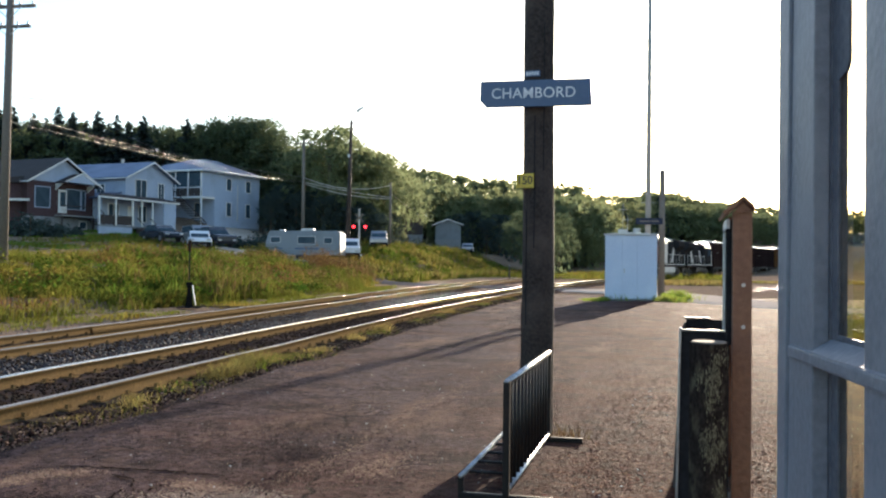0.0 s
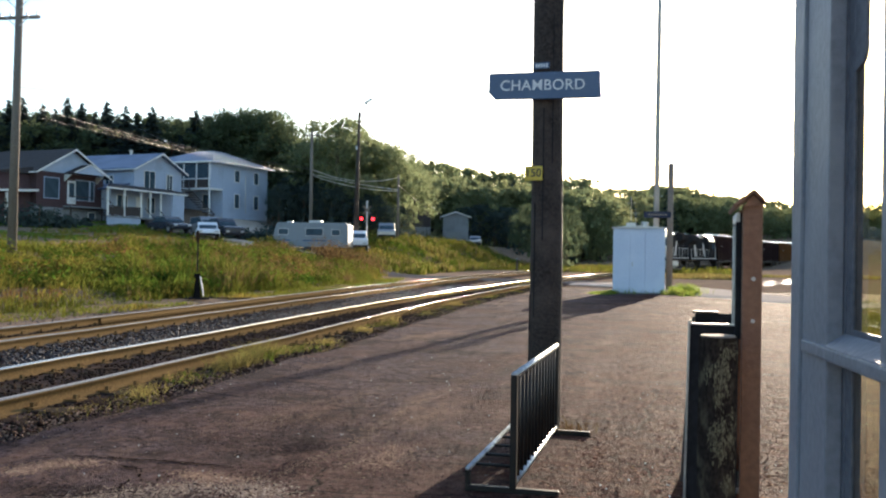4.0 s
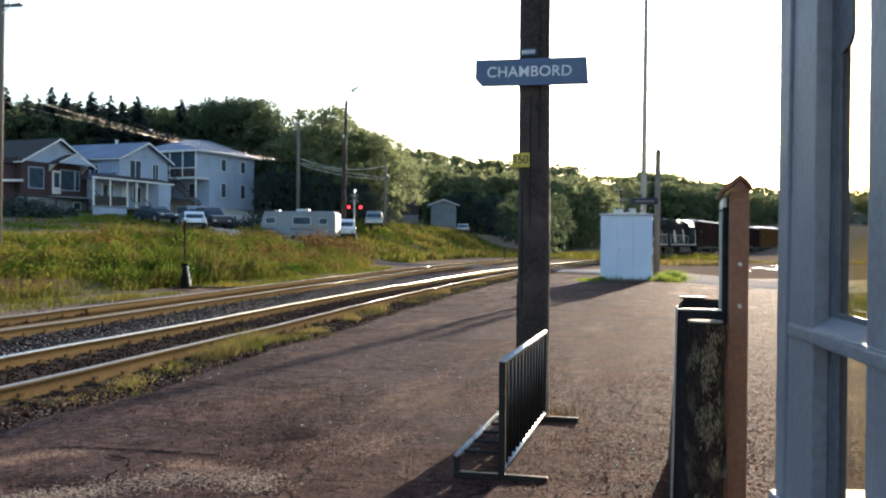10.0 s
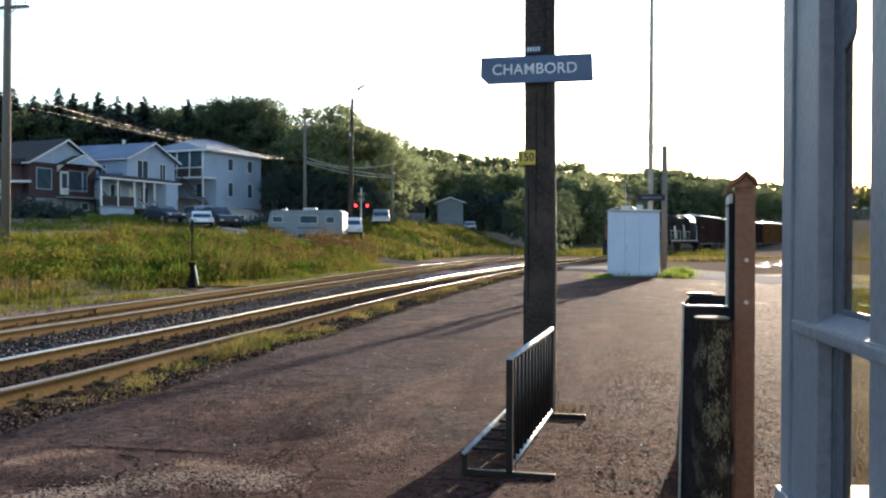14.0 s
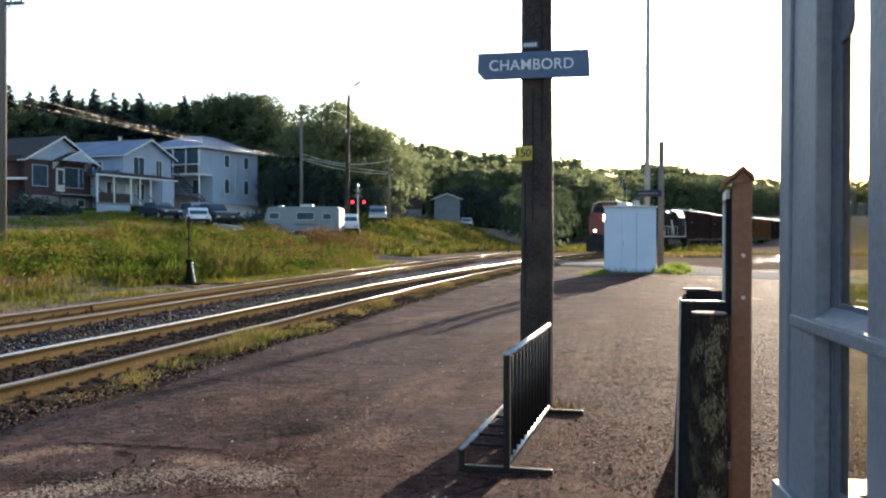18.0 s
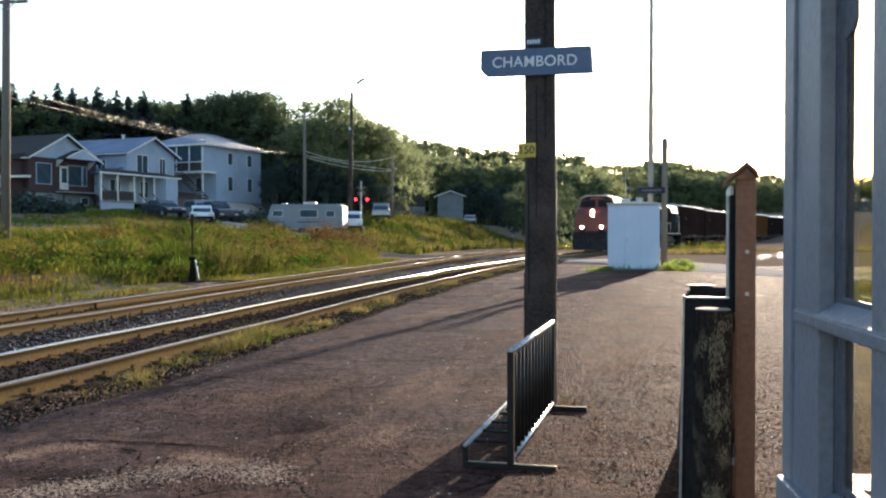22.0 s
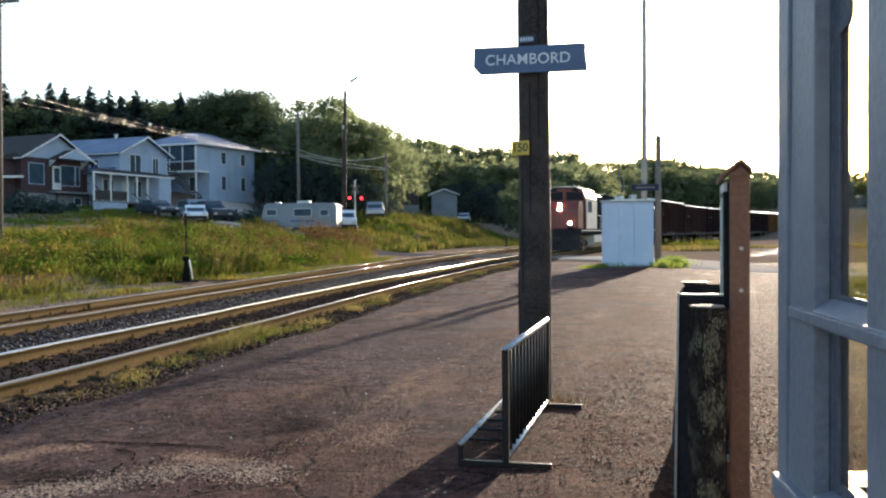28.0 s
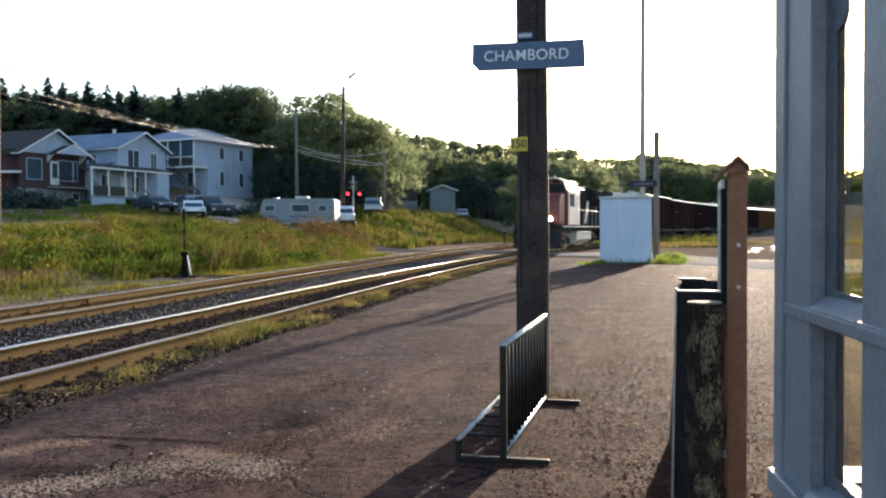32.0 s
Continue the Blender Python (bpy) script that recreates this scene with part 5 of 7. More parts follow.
blades("verge_grass", 6500, verge, (0.04, 0.15), 0.009, M_STRAW, "thin dry tufts along the platform edge", 1.6, seed=7)
def tuft_line(r, n):
    y = np.array([7.6, 8.6, 10.9, 11.4, 12.3, 14.6, 17.2, 19.5, 22.5, 27.0])[r.integers(0, 10, n)] + r.normal(0, 0.22, n)
    return edge_l(y) - 0.16 + r.normal(0, 0.09, n), y


blades("golden_tufts", 1500, tuft_line, (0.06, 0.26), 0.008, M_STRAW, "golden dry tufts between the rail and the asphalt", 1.0, seed=17)
blades("verge_weeds", 1900, verge, (0.04, 0.15), 0.016, M_WEED, "small green weeds along the platform edge", 1.6, seed=8)


def round_shed(r, n):
    x, y = r.normal(-3.2, 0.24, n), r.normal(40.0, 0.5, n)
    x2, y2 = r.normal(0.0, 0.36, n), r.normal(41.0, 0.8, n)
    x3, y3 = r.uniform(-2.9, -0.6, n // 60), r.normal(39.9, 0.03, n // 60)
    x, y = np.r_[x, x2, x3], np.r_[y, y2, y3]
    keep = ~((x > -2.9) & (x < -0.35) & (y > 40.1))
    return x[keep], y[keep]


M_FRESH = mat("fresh_weed", (0.22, 0.28, 0.05), (0.15, 0.2, 0.035), 0.6, fine=3, coarse=0.4, c3=(0.25, 0.27, 0.06), trans=0.6, island=True, bump=0, spec=0.08)
blades("shed_weeds", 1100, round_shed, (0.1, 0.45), 0.03, M_FRESH, "fresh green weeds round the white shed", 0.7, seed=9)
blades("yard_grass", 2600, lambda r, n: (r.uniform(-1.8, 4.6, n), r.uniform(74, 91, n)), (0.1, 0.32), 0.05, M_STRAW, "low yellow grass in the yard before the far track", 0.8, seed=10)


def side_lawn(r, n):
    y = 6 + 30 * r.uniform(0, 1, n) ** 1.3
    x = 0.162 * y + 0.05 + 4.5 * r.uniform(0, 1, n) ** 1.2
    keep = patchy(x, y, 1.1) > -0.5
    return x[keep], y[keep]


blades("side_lawn", 10000, side_lawn, (0.08, 0.3), 0.014, M_GRASS, "thin rough grass at the side of the yard", 0.9, seed=15)
blades("yard_grass", 1500, lambda r, n: (r.uniform(6, 20, n), r.uniform(88, 97, n)), (0.1, 0.3), 0.05, M_STRAW, "thin yellow grass along the far track", 0.8, seed=11)
blades("track_grass", 5000, lambda r, n: (-20 + 26 * r.uniform(0, 1, n), r.uniform(95, 150, n)), (0.2, 0.6), 0.07, M_GRASS, "rough grass between the far tracks and the wood", 0.6, seed=12)
blades("pole_tuft", 60, lambda r, n: (r.normal(-0.98, 0.08, n), r.normal(8.2, 0.14, n)), (0.05, 0.22), 0.01, M_DRY, "dry tuft at the foot of the pole", 0.8, seed=13)
blades("platform_moss", 700, lambda r, n: (r.normal(0.75, 0.25, n), 6 + 3 * r.uniform(0, 1, n)), (0.01, 0.05), 0.012, M_DRY, "sparse dry grass in the platform's worn edge", 0.9, seed=14)


def clumps(name, n, where, height, leaves, size, material, label, seed):
    """Low leafy plants: rounded heaps of small leaves."""
    r = np.random.default_rng(seed)
    x, y = where(r, n)
    n = len(x)
    z = land(x, y)
    h = r.uniform(height[0], height[1], n)
    d = r.normal(0, 1, (n, leaves, 3))
    d /= np.linalg.norm(d, axis=-1)[..., None]
    d[..., 2] = np.abs(d[..., 2])
    k = h[:, None, None] * d * r.uniform(0.45, 1.05, (n, leaves, 1)) * np.array([0.65, 0.65, 1.0])
    c = k + np.stack([x, y, z], -1)[:, None]
    u = np.cross(d, r.normal(0, 1, d.shape))
    u /= np.linalg.norm(u, axis=-1)[..., None] + 1e-6
    w = np.cross(d, u) + d * r.uniform(-0.8, 0.8, (n, leaves, 1))
    s = (size * r.uniform(0.5, 1.4, (n, leaves)))[..., None]
    v = np.stack([c - u * s, c + w * s * 0.5, c + u * s, c - w * s * 0.5], 2).reshape(-1, 3)
    f = np.arange(n * leaves * 4).reshape(-1, 4)
    return tagged(raw(name, v, f, material), label, "plants", kind="stuff")


clumps("weed_clumps", 1300, on_bank(1.9, 13, 8, 58, 0.4, -0.1), (0.45, 1.1), 46, 0.07, M_WEED, "rounded leafy weeds on the grass bank", 31)
clumps("goldenrod", 420, on_bank(2.0, 13, 8, 60, 1.6, 0.0), (0.5, 1.05), 40, 0.06, M_GRASS, "yellow-green goldenrod clumps on the bank", 32)
clumps("russet_weeds", 260, on_bank(2, 12, 34, 60, 2.6, -0.2), (0.5, 1.0), 40, 0.06, M_DRY, "russet seed heads near the driveway", 33)
clumps("russet_weeds", 300, lambda r, n: (lambda a, d: (d * np.sin(a), d * np.cos(a)))(np.radians(r.uniform(-22.6, -18.9, n)), r.uniform(61, 67.5, n)), (1.0, 2.1), 46, 0.065, M_DRY, "tall russet weeds before the crossing signal", 35)
clumps("far_clumps", 500, on_bank(0.5, 13, 64, 125), (0.5, 1.2), 40, 0.1, M_WEED, "leafy weeds on the far bank", 34)


def shrub(x, y, h, label, seed):
    r = np.random.default_rng(seed)
    t = thing("shrub", pose(x, y, float(land(x, y)) - 0.05, 0, 0, seed * 40), label, "shrub", "garden shrubs")
    n = 420
    d = r.normal(0, 1, (n, 3))
    d /= np.linalg.norm(d, axis=1)[:, None]
    d[:, 2] = np.abs(d[:, 2])
    lump = 0.75 + 0.25 * np.sin(d[:, 0] * 5 + seed) * np.sin(d[:, 1] * 4)
    c = d * (r.uniform(0.5, 1, n) * lump * h)[:, None] * np.array([0.9, 0.9, 1.0])
    u = np.cross(d, r.normal(0, 1, d.shape))
    u /= np.linalg.norm(u, axis=1)[:, None]
    w = np.cross(d, u) + d * r.uniform(-0.7, 0.7, (n, 1))
    s = (0.13 * r.uniform(0.6, 1.4, n))[:, None]
    v = np.stack([c - u * s, c + w * s * 0.6, c + u * s, c - w * s * 0.6], 1).reshape(-1, 3)
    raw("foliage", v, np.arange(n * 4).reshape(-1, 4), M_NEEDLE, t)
    part("stem", tube([(0, 0, -0.1), (0.05, 0, h * 0.4), (0.12, 0.08, h * 0.8)], 0.04), M_BARK, t)


for k, (a, d, h) in enumerate(((-38.4, 79, 1.6), (-37.6, 80, 1.3), (-36.9, 80, 1.2), (-36.2, 81, 1.0), (-39.3, 75, 2.6), (-40.3, 74, 2.6), (-38.6, 73, 2.2), (-37.9, 75, 1.8), (-37.2, 73, 1.3), (-25.3, 93, 2.2), (-24.6, 92, 2.4), (-24.0, 91, 2.0), (-23.4, 92, 2.5), (-22.6, 93, 2.6), (-21.8, 94, 2.6), (-17.3, 108, 2.6), (-16.4, 110, 2.4), (-15.5, 112, 2.2), (-18.2, 106, 2.2), (-28.1, 87, 1.5), (-27.5, 88, 1.7), (-26.8, 87, 1.5), (-26.2, 88, 1.8), (-25.6, 89, 1.7))):
    x, y = polar(a, d)
    shrub(x, y, h, "dark leafy shrub in the garden edge", k + 1)


# ---- stones ----
def stones(name, n, where, size, material, label, seed, flat=0.7):
    r = np.random.default_rng(seed)
    x, y, z = where(r, n)
    n = len(x)
    base = np.array([(1, 0, 0), (0, 1, 0), (-1, 0, 0), (0, -1, 0), (0, 0, 1), (0, 0, -1)], float)
    tri = np.array([(0, 1, 4), (1, 2, 4), (2, 3, 4), (3, 0, 4), (1, 0, 5), (2, 1, 5), (3, 2, 5), (0, 3, 5)])
    s = r.uniform(size[0], size[1], n)
    q = base[None] * (s[:, None, None] * r.uniform(0.6, 1.3, (n, 6, 1))) * np.array([1, 1, flat])
    a = r.uniform(0, 6.28, n)
    c, d = np.cos(a)[:, None], np.sin(a)[:, None]
    v = np.stack([q[..., 0] * c - q[..., 1] * d + x[:, None], q[..., 0] * d + q[..., 1] * c + y[:, None], q[..., 2] + z[:, None]], -1).reshape(-1, 3)
    f = (tri[None] + (np.arange(n) * 6)[:, None, None]).reshape(-1, 3)
    return tagged(raw(name, v, f, material), label, "stones", kind="stuff")


def between(line, o0, o1, y0, y1, lift, bias=1.0):
    def f(r, n):
        y = y0 + (y1 - y0) * r.uniform(0, 1, n) ** bias
        x = np.interp(y, line[:, 1], line[:, 0]) + r.uniform(o0, o1, n)
        return x, y, rail_z(y) - 0.16 + lift + r.uniform(-0.01, 0.01, n)
    return f


stones("ballast", 17000, between(LINE1, -3.4, -0.9, 2, 46, 0.01, 1.5), (0.012, 0.034), M_STONE, "blue-grey crushed stone between the tracks", 21)
stones("ballast_dark", 12000, between(LINE1, -0.68, 0.68, 2, 50, 0.012, 1.4), (0.008, 0.032), M_DARKDIRT, "dark oily stones between the rails", 22)
stones("ballast_dark", 7000, between(LINE2, -0.7, 0.7, 6, 50, 0.012, 1.4), (0.01, 0.035), M_DARKDIRT, "dark stones inside the far track", 23)
stones("ballast_shoulder", 5000, between(LINE1, 0.82, 1.4, 2, 46, -0.02, 1.5), (0.008, 0.026), M_PEBBLE, "loose brown stones along the near rail", 24)
stones("shoulder_litter", 6500, between(LINE1, 0.8, 1.5, 2, 46, -0.01, 1.5), (0.008, 0.036), M_DARKDIRT, "dark clods and leaf litter along the near rail", 28, 0.8)
stones("tie_end_litter", 4000, between(LINE2, 0.85, 1.5, 5, 48, 0.0, 1.3), (0.012, 0.045), M_DARKDIRT, "dark clods along the far track", 29, 0.8)


def pave_z(x, y):
    return land(x, y) + 0.012 * np.sin(x * 1.7 + y * 0.4) + 0.01 * np.sin(y * 1.3 - x)


def on_platform(r, n):
    y = 3 + 27 * r.uniform(0, 1, n) ** 1.8
    x = edge_l(y) + 0.1 + 9 * r.uniform(0, 1, n)
    return x, y, pave_z(x, y) + 0.002


stones("edge_gravel", 5000, between(LINE1, 1.1, 1.65, 3, 44, -0.005, 1.5), (0.004, 0.02), M_PEBBLE, "crumbled gravel along the edge of the asphalt", 26, 0.6)
stones("verge_gravel", 6000, between(LINE2, -4.2, -0.9, 5, 50, -0.07, 1.4), (0.008, 0.028), M_STONE, "dark gravel between the far track and the bank", 27, 0.6)
stones("loose_grit", 12000, on_platform, (0.002, 0.009), M_PEBBLE, "scattered grit and pebbles on the asphalt", 25, 0.6)


def along(points, spread):
    """Places scattered along a line on the platform."""
    c = np.array(points, float)
    d = np.r_[0, np.cumsum(np.linalg.norm(np.diff(c, axis=0), axis=1))]

    def f(r, n):
        s = d[-1] * r.uniform(0, 1, n)
        x = np.interp(s, d, c[:, 0]) + r.normal(0, spread, n)
        y = np.interp(s, d, c[:, 1]) + r.normal(0, spread, n)
        return x, y, land(x, y) + 0.012 * np.sin(x * 1.7 + y * 0.4) + 0.01 * np.sin(y * 1.3 - x) + 0.002
    return f


M_SAND = mat("pale_grit", (0.34, 0.2233, 0.1628), (0.238, 0.154, 0.1147), 0.9, fine=30, coarse=3, island=True, spec=0.1)
M_TARBIT = mat("dark_grit", (0.05, 0.036, 0.034), (0.03, 0.024, 0.024), 0.9, fine=30, coarse=3, island=True, spec=0.1)


def flakes(name, n, where, size, material, label, seed):
    """Thin washed-out crumbs of sand and grit lying flat on the asphalt."""
    r = np.random.default_rng(seed)
    x, y, z = where(r, n)
    a = r.uniform(0, 6.28, n)[:, None] + np.arange(5)[None] * 1.2566
    s = r.uniform(size[0], size[1], n)[:, None] * r.uniform(0.6, 1.3, (n, 5))
    v = np.stack([x[:, None] + s * np.cos(a), y[:, None] + 0.8 * s * np.sin(a), z[:, None] + r.uniform(0.001, 0.005, (n, 1)) + r.normal(0, 0.06, (n, 1)) * s * np.cos(a)], -1).reshape(-1, 3)
    return tagged(raw(name, v, np.arange(n * 5).reshape(-1, 5), material), label, "stones", kind="stuff")


SEAM = [(-4.46, 5.28), (-4.35, 5.65), (-4.1, 5.75)]
SEAM2 = [(-3.3, 5.35), (-2.92, 5.58), (-2.76, 5.86), (-2.68, 6.38), (-2.56, 6.98), (-2.62, 7.9), (-2.66, 8.94), (-2.54, 10.24), (-2.48, 12.7), (-2.1, 18)]
for k, (pts, n, sp, sz) in enumerate(((SEAM, 700, 0.07, 0.02), (SEAM2, 3600, 0.075, 0.018), ([(-3.35, 5.72), (-2.88, 5.62)], 700, 0.07, 0.02), ([(-2.18, 6.34), (-2.19, 7.08)], 900, 0.11, 0.02), ([(-3.9, 7.0), (-3.5, 8.5), (-3.3, 10.5)], 900, 0.16, 0.018), ([(-1.4, 11), (-1.2, 14), (-1.0, 18)], 1200, 0.4, 0.025), ([(0.2, 9), (0.6, 13), (1.2, 18)], 1600, 0.6, 0.028))):
    flakes("washed_grit", int(n * 2.2), along(pts, sp), (0.002, sz * 0.6), M_SAND, "pale washed grit lying in a worn seam of the asphalt", 60 + k)
for k, (pts, n, sp) in enumerate((([(-3.35, 5.0), (-3.05, 5.35), (-2.8, 5.75), (-2.7, 6.4)], 1500, 0.09), ([(-4.2, 5.0), (-3.6, 5.05), (-3.2, 5.2)], 1200, 0.12), ([(-3.0, 6.6), (-2.85, 7.0)], 900, 0.13), ([(-3.6, 6.4), (-3.3, 7.2), (-3.2, 8.2)], 1500, 0.25), ([(-0.4, 6.8), (0.3, 7.2), (0.5, 8.5)], 1500, 0.35), ([(-5.0, 7.2), (-5.4, 9.5)], 900, 0.3))):
    flakes("tar_crumbs", int(n * 1.8), along(pts, sp), (0.003, 0.011), M_TARBIT, "dark crumbs of tar in a broken patch of asphalt", 80 + k)
M_PINKSAND = mat("pinkish_sand", (0.3188, 0.1439, 0.1006), (0.2125, 0.09496, 0.06794), 0.9, fine=30, coarse=3, island=True, bump=0, spec=0.1)
flakes("pink_grit", 9000, lambda r, n: (lambda x, y: (x, y, pave_z(x, y) + 0.002))(-0.9 + 4.2 * r.uniform(0, 1, n), 6 + 20 * r.uniform(0, 1, n) ** 1.3 + 0.5 * np.sin(r.uniform(0, 40, n))), (0.003, 0.016), M_PINKSAND, "pinkish sand and grit strewn over the trodden ground", 90)
flakes("dark_grit", 5000, lambda r, n: (lambda x, y: (x, y, pave_z(x, y) + 0.002))(-0.9 + 4.2 * r.uniform(0, 1, n), 5 + 17 * r.uniform(0, 1, n) ** 1.3), (0.003, 0.012), M_TARBIT, "dark grit strewn over the trodden ground", 91)
stones("dirt_gravel", 9000, lambda r, n: (lambda x, y: (x, y, pave_z(x, y) + 0.002))(r.uniform(-0.7, 3.0, n), 4.5 + 18 * r.uniform(0, 1, n) ** 1.6), (0.0025, 0.008), M_CLOD, "brown gravel in the trodden dirt", 44, 0.6)
stones("earth_crumbs", 7000, lambda r, n: (lambda x, y: (x, y, pave_z(x, y) + 0.002))(-0.9 + 2.6 * r.uniform(0, 1, n), 4.6 + 6.5 * r.uniform(0, 1, n) ** 1.2), (0.002, 0.009), M_CLOD, "dark crumbs of earth in the trodden gravel", 46, 0.6)
stones("earth_crumbs", 3200, lambda r, n: (lambda x, y: (x, y, pave_z(x, y) + 0.001))(-5.2 + 4.2 * r.uniform(0, 1, n), 4.8 + 9 * r.uniform(0, 1, n) ** 1.3), (0.002, 0.007), M_CLOD, "dark crumbs scattered on the asphalt", 47, 0.5)
stones("asphalt_crumbs", 3600, lambda r, n: (lambda x, y: (x, y, pave_z(x, y) + 0.002))(-5.4 + 4.6 * r.uniform(0, 1, n), 4.6 + 8 * r.uniform(0, 1, n) ** 1.3), (0.004, 0.0125), M_TARBIT, "dark broken crumbs of asphalt", 48, 0.55)
stones("pale_pebbles", 2600, lambda r, n: (lambda x, y: (x, y, pave_z(x, y) + 0.002))(-5.4 + 6.6 * r.uniform(0, 1, n), 4.6 + 9 * r.uniform(0, 1, n) ** 1.3), (0.003, 0.0095), M_SAND, "pale pebbles strewn over the asphalt", 49, 0.55)
stones("dirt_clods", 1500, lambda r, n: (lambda x, y: (x, y, pave_z(x, y) + 0.002))(-0.8 + 2.4 * r.uniform(0, 1, n), 4.8 + 9 * r.uniform(0, 1, n) ** 1.3), (0.004, 0.016), M_CLOD, "clods of dark earth on the trodden ground", 50, 0.6)
M_PALEGRIT = mat("worn_pale_grit", (0.42, 0.32, 0.25), (0.27, 0.205, 0.165), 0.9, fine=30, coarse=3, island=True, bump=0, spec=0.1)
BROKEN = [(-3.75, 4.5), (-3.48, 4.87), (-3.29, 5.15), (-3.05, 5.42), (-2.72, 5.55), (-2.5, 5.3)]
flakes("pale_crumbs", 5200, along(BROKEN, 0.12), (0.003, 0.012), M_PALEGRIT, "pale crumbled grit in a broken patch of asphalt", 54)
stones("broken_crumbs", 500, along(BROKEN, 0.11), (0.003, 0.009), M_SAND, "pale crumbled grit in a broken patch of asphalt", 51, 0.6)
stones("broken_crumbs", 380, along(BROKEN, 0.15), (0.004, 0.012), M_TARBIT, "dark lumps of asphalt in a broken patch", 52, 0.7)
stones("broken_crumbs", 600, along([(-4.62, 5.3), (-4.45, 5.6), (-4.2, 5.75)], 0.07), (0.003, 0.010), M_SAND, "pale crumbled grit beside a crack", 53, 0.6)
stones("quartz_pebbles", 240, lambda r, n: (lambda x, y: (x, y, pave_z(x, y) + 0.004))(2.2 - 7.5 * r.uniform(0, 1, n) ** 1.6, 5 + 9 * r.uniform(0, 1, n)), (0.003, 0.012), M_WHITEWOOD, "a few bright white pebbles", 45, 0.7)


# ---- houses: local x points out of the gable towards the tracks, y along the gable, origin at its near corner ----
def window(parent, m, w, h, name="window", frame_mat=None, bars=1):
    """A framed window let into a wall; local x out of the wall, y across."""
    e = part(name, box(-0.03, 0.05, -w / 2 - 0.07, w / 2 + 0.07, -h / 2 - 0.07, -h / 2, 0.01), frame_mat or M_WHITEWOOD, parent, "white window frame")
    e.matrix_local = m
    b = bmesh.new()
    box(-0.03, 0.04, -w / 2 - 0.07, -w / 2, -h / 2, h / 2, 0, b)
    box(-0.03, 0.04, w / 2, w / 2 + 0.07, -h / 2, h / 2, 0, b)
    box(-0.03, 0.04, -w / 2 - 0.07, w / 2 + 0.07, h / 2, h / 2 + 0.07, 0, b)
    for k in range(bars):
        y = -w / 2 + w * (k + 1) / (bars + 1)
        box(-0.02, 0.03, y - 0.03, y + 0.03, -h / 2, h / 2, 0, b)
    part("frame", b, frame_mat or M_WHITEWOOD, e)
    part("pane", box(-0.02, 0.006, -w / 2, w / 2, -h / 2, h / 2), M_PANE, e, "dark reflecting pane")
    return e


def siding(bm, x0, x1, y0, y1, z0, z1, face):
    """Overlapping boards on one face of a wall ('x': faces +x; 'y': faces -y)."""
    n = max(3, int((z1 - z0) / 0.24))
    for k in range(n):
        a, b = z0 + (z1 - z0) * k / n, z0 + (z1 - z0) * (k + 1) / n
        if face == "x":
            prism([(x1, a), (x1 + 0.03, a), (x1 + 0.006, b), (x1, b)], "y", y0, y1, 0, bm)
        else:
            prism([(y0, a), (y0 - 0.03, a), (y0 - 0.006, b), (y0, b)], "x", x0, x1, 0, bm)


def gable_house(name, x, y, z, turn, w, d, eave, peak, wall, roof, label, lower=None, lower_h=0.0, side_boards=True):
    """A house whose gable faces +x: w wide, d deep."""
    h = thing(name, pose(x, y, z, 0, 0, turn), label, "house", "houses")
    part("foundation", box(-d, 0.02, -0.02, w + 0.02, -2.5, 0.35), M_CONCRETE, h)
    b = prism([(0, 0.35), (w, 0.35), (w, eave), (w / 2, peak), (0, eave)], "x", -d, 0)
    wl = part("wall", b, lower or wall, h)
    if side_boards:
        b = bmesh.new()
        siding(b, -d, 0, 0, w, max(0.35, lower_h), eave, "y")
        siding(b, -d, 0, 0, w, max(0.35, lower_h), eave, "x")
        part("siding", b, wall, wl, "overlapping painted boards")
    if lower or side_boards:
        part("gable", prism([(0.0, eave), (w, eave), (w / 2, peak)], "x", 0.0, 0.035), wall, wl, "boarded gable")
    o, t = 0.45, 0.12
    s = (peak - eave) / (w / 2)
    for a, b2, c in ((-o, w / 2, 1), (w + o, w / 2, -1)):
        pr = [(a, eave - s * o + 0.02), (b2, peak + 0.02), (b2, peak + t + 0.02), (a, eave - s * o + t + 0.02)]
        part("roof_slope", prism(pr, "x", -d - 0.4, 0.55), roof, h)
        pf = [(a, eave - s * o - 0.06), (b2, peak - 0.05), (b2, peak + t), (a, eave - s * o + t - 0.02)]
        part("barge_board", prism(pf, "x", 0.552, 0.59), M_WHITEWOOD, h, "white barge board")
    part("gutter", box(-d, 0.5, -o - 0.1, -o + 0.02, eave - s * o - 0.06, eave - s * o + 0.06, 0.02), M_WHITEWOOD, h)
    return h


HT = -8.0
# brick bungalow with a raised basement
ha = gable_house("brick_house", -53.8, 66.9, 3.75, HT, 7.9, 13, 4.65, 6.75, M_SIDING, M_SHINGLE, "red brick bungalow with a pale gable and raised basement", lower=M_BRICK, side_boards=False)
part("basement_wall", box(-13.02, 0.05, -0.04, 7.94, -2.2, 1.5), M_CONCRETE, ha, "pale rendered basement")
part("gable_cladding", prism([(0.05, 4.6), (7.85, 4.6), (3.95, 6.7)], "x", 0.04, 0.09), M_SIDING, ha, "white gable cladding")
window(ha, pose(0.02, 1.65, 3.2), 1.6, 1.75, bars=0, frame_mat=M_SIDING)
window(ha, pose(0.02, 5.25, 3.2), 1.6, 1.75, bars=0, frame_mat=M_SIDING)
window(ha, pose(0.02, 6.45, 3.2), 0.4, 1.75, bars=0, frame_mat=M_SIDING)
window(ha, pose(0.06, 6.4, 0.9), 0.8, 0.6, bars=0)
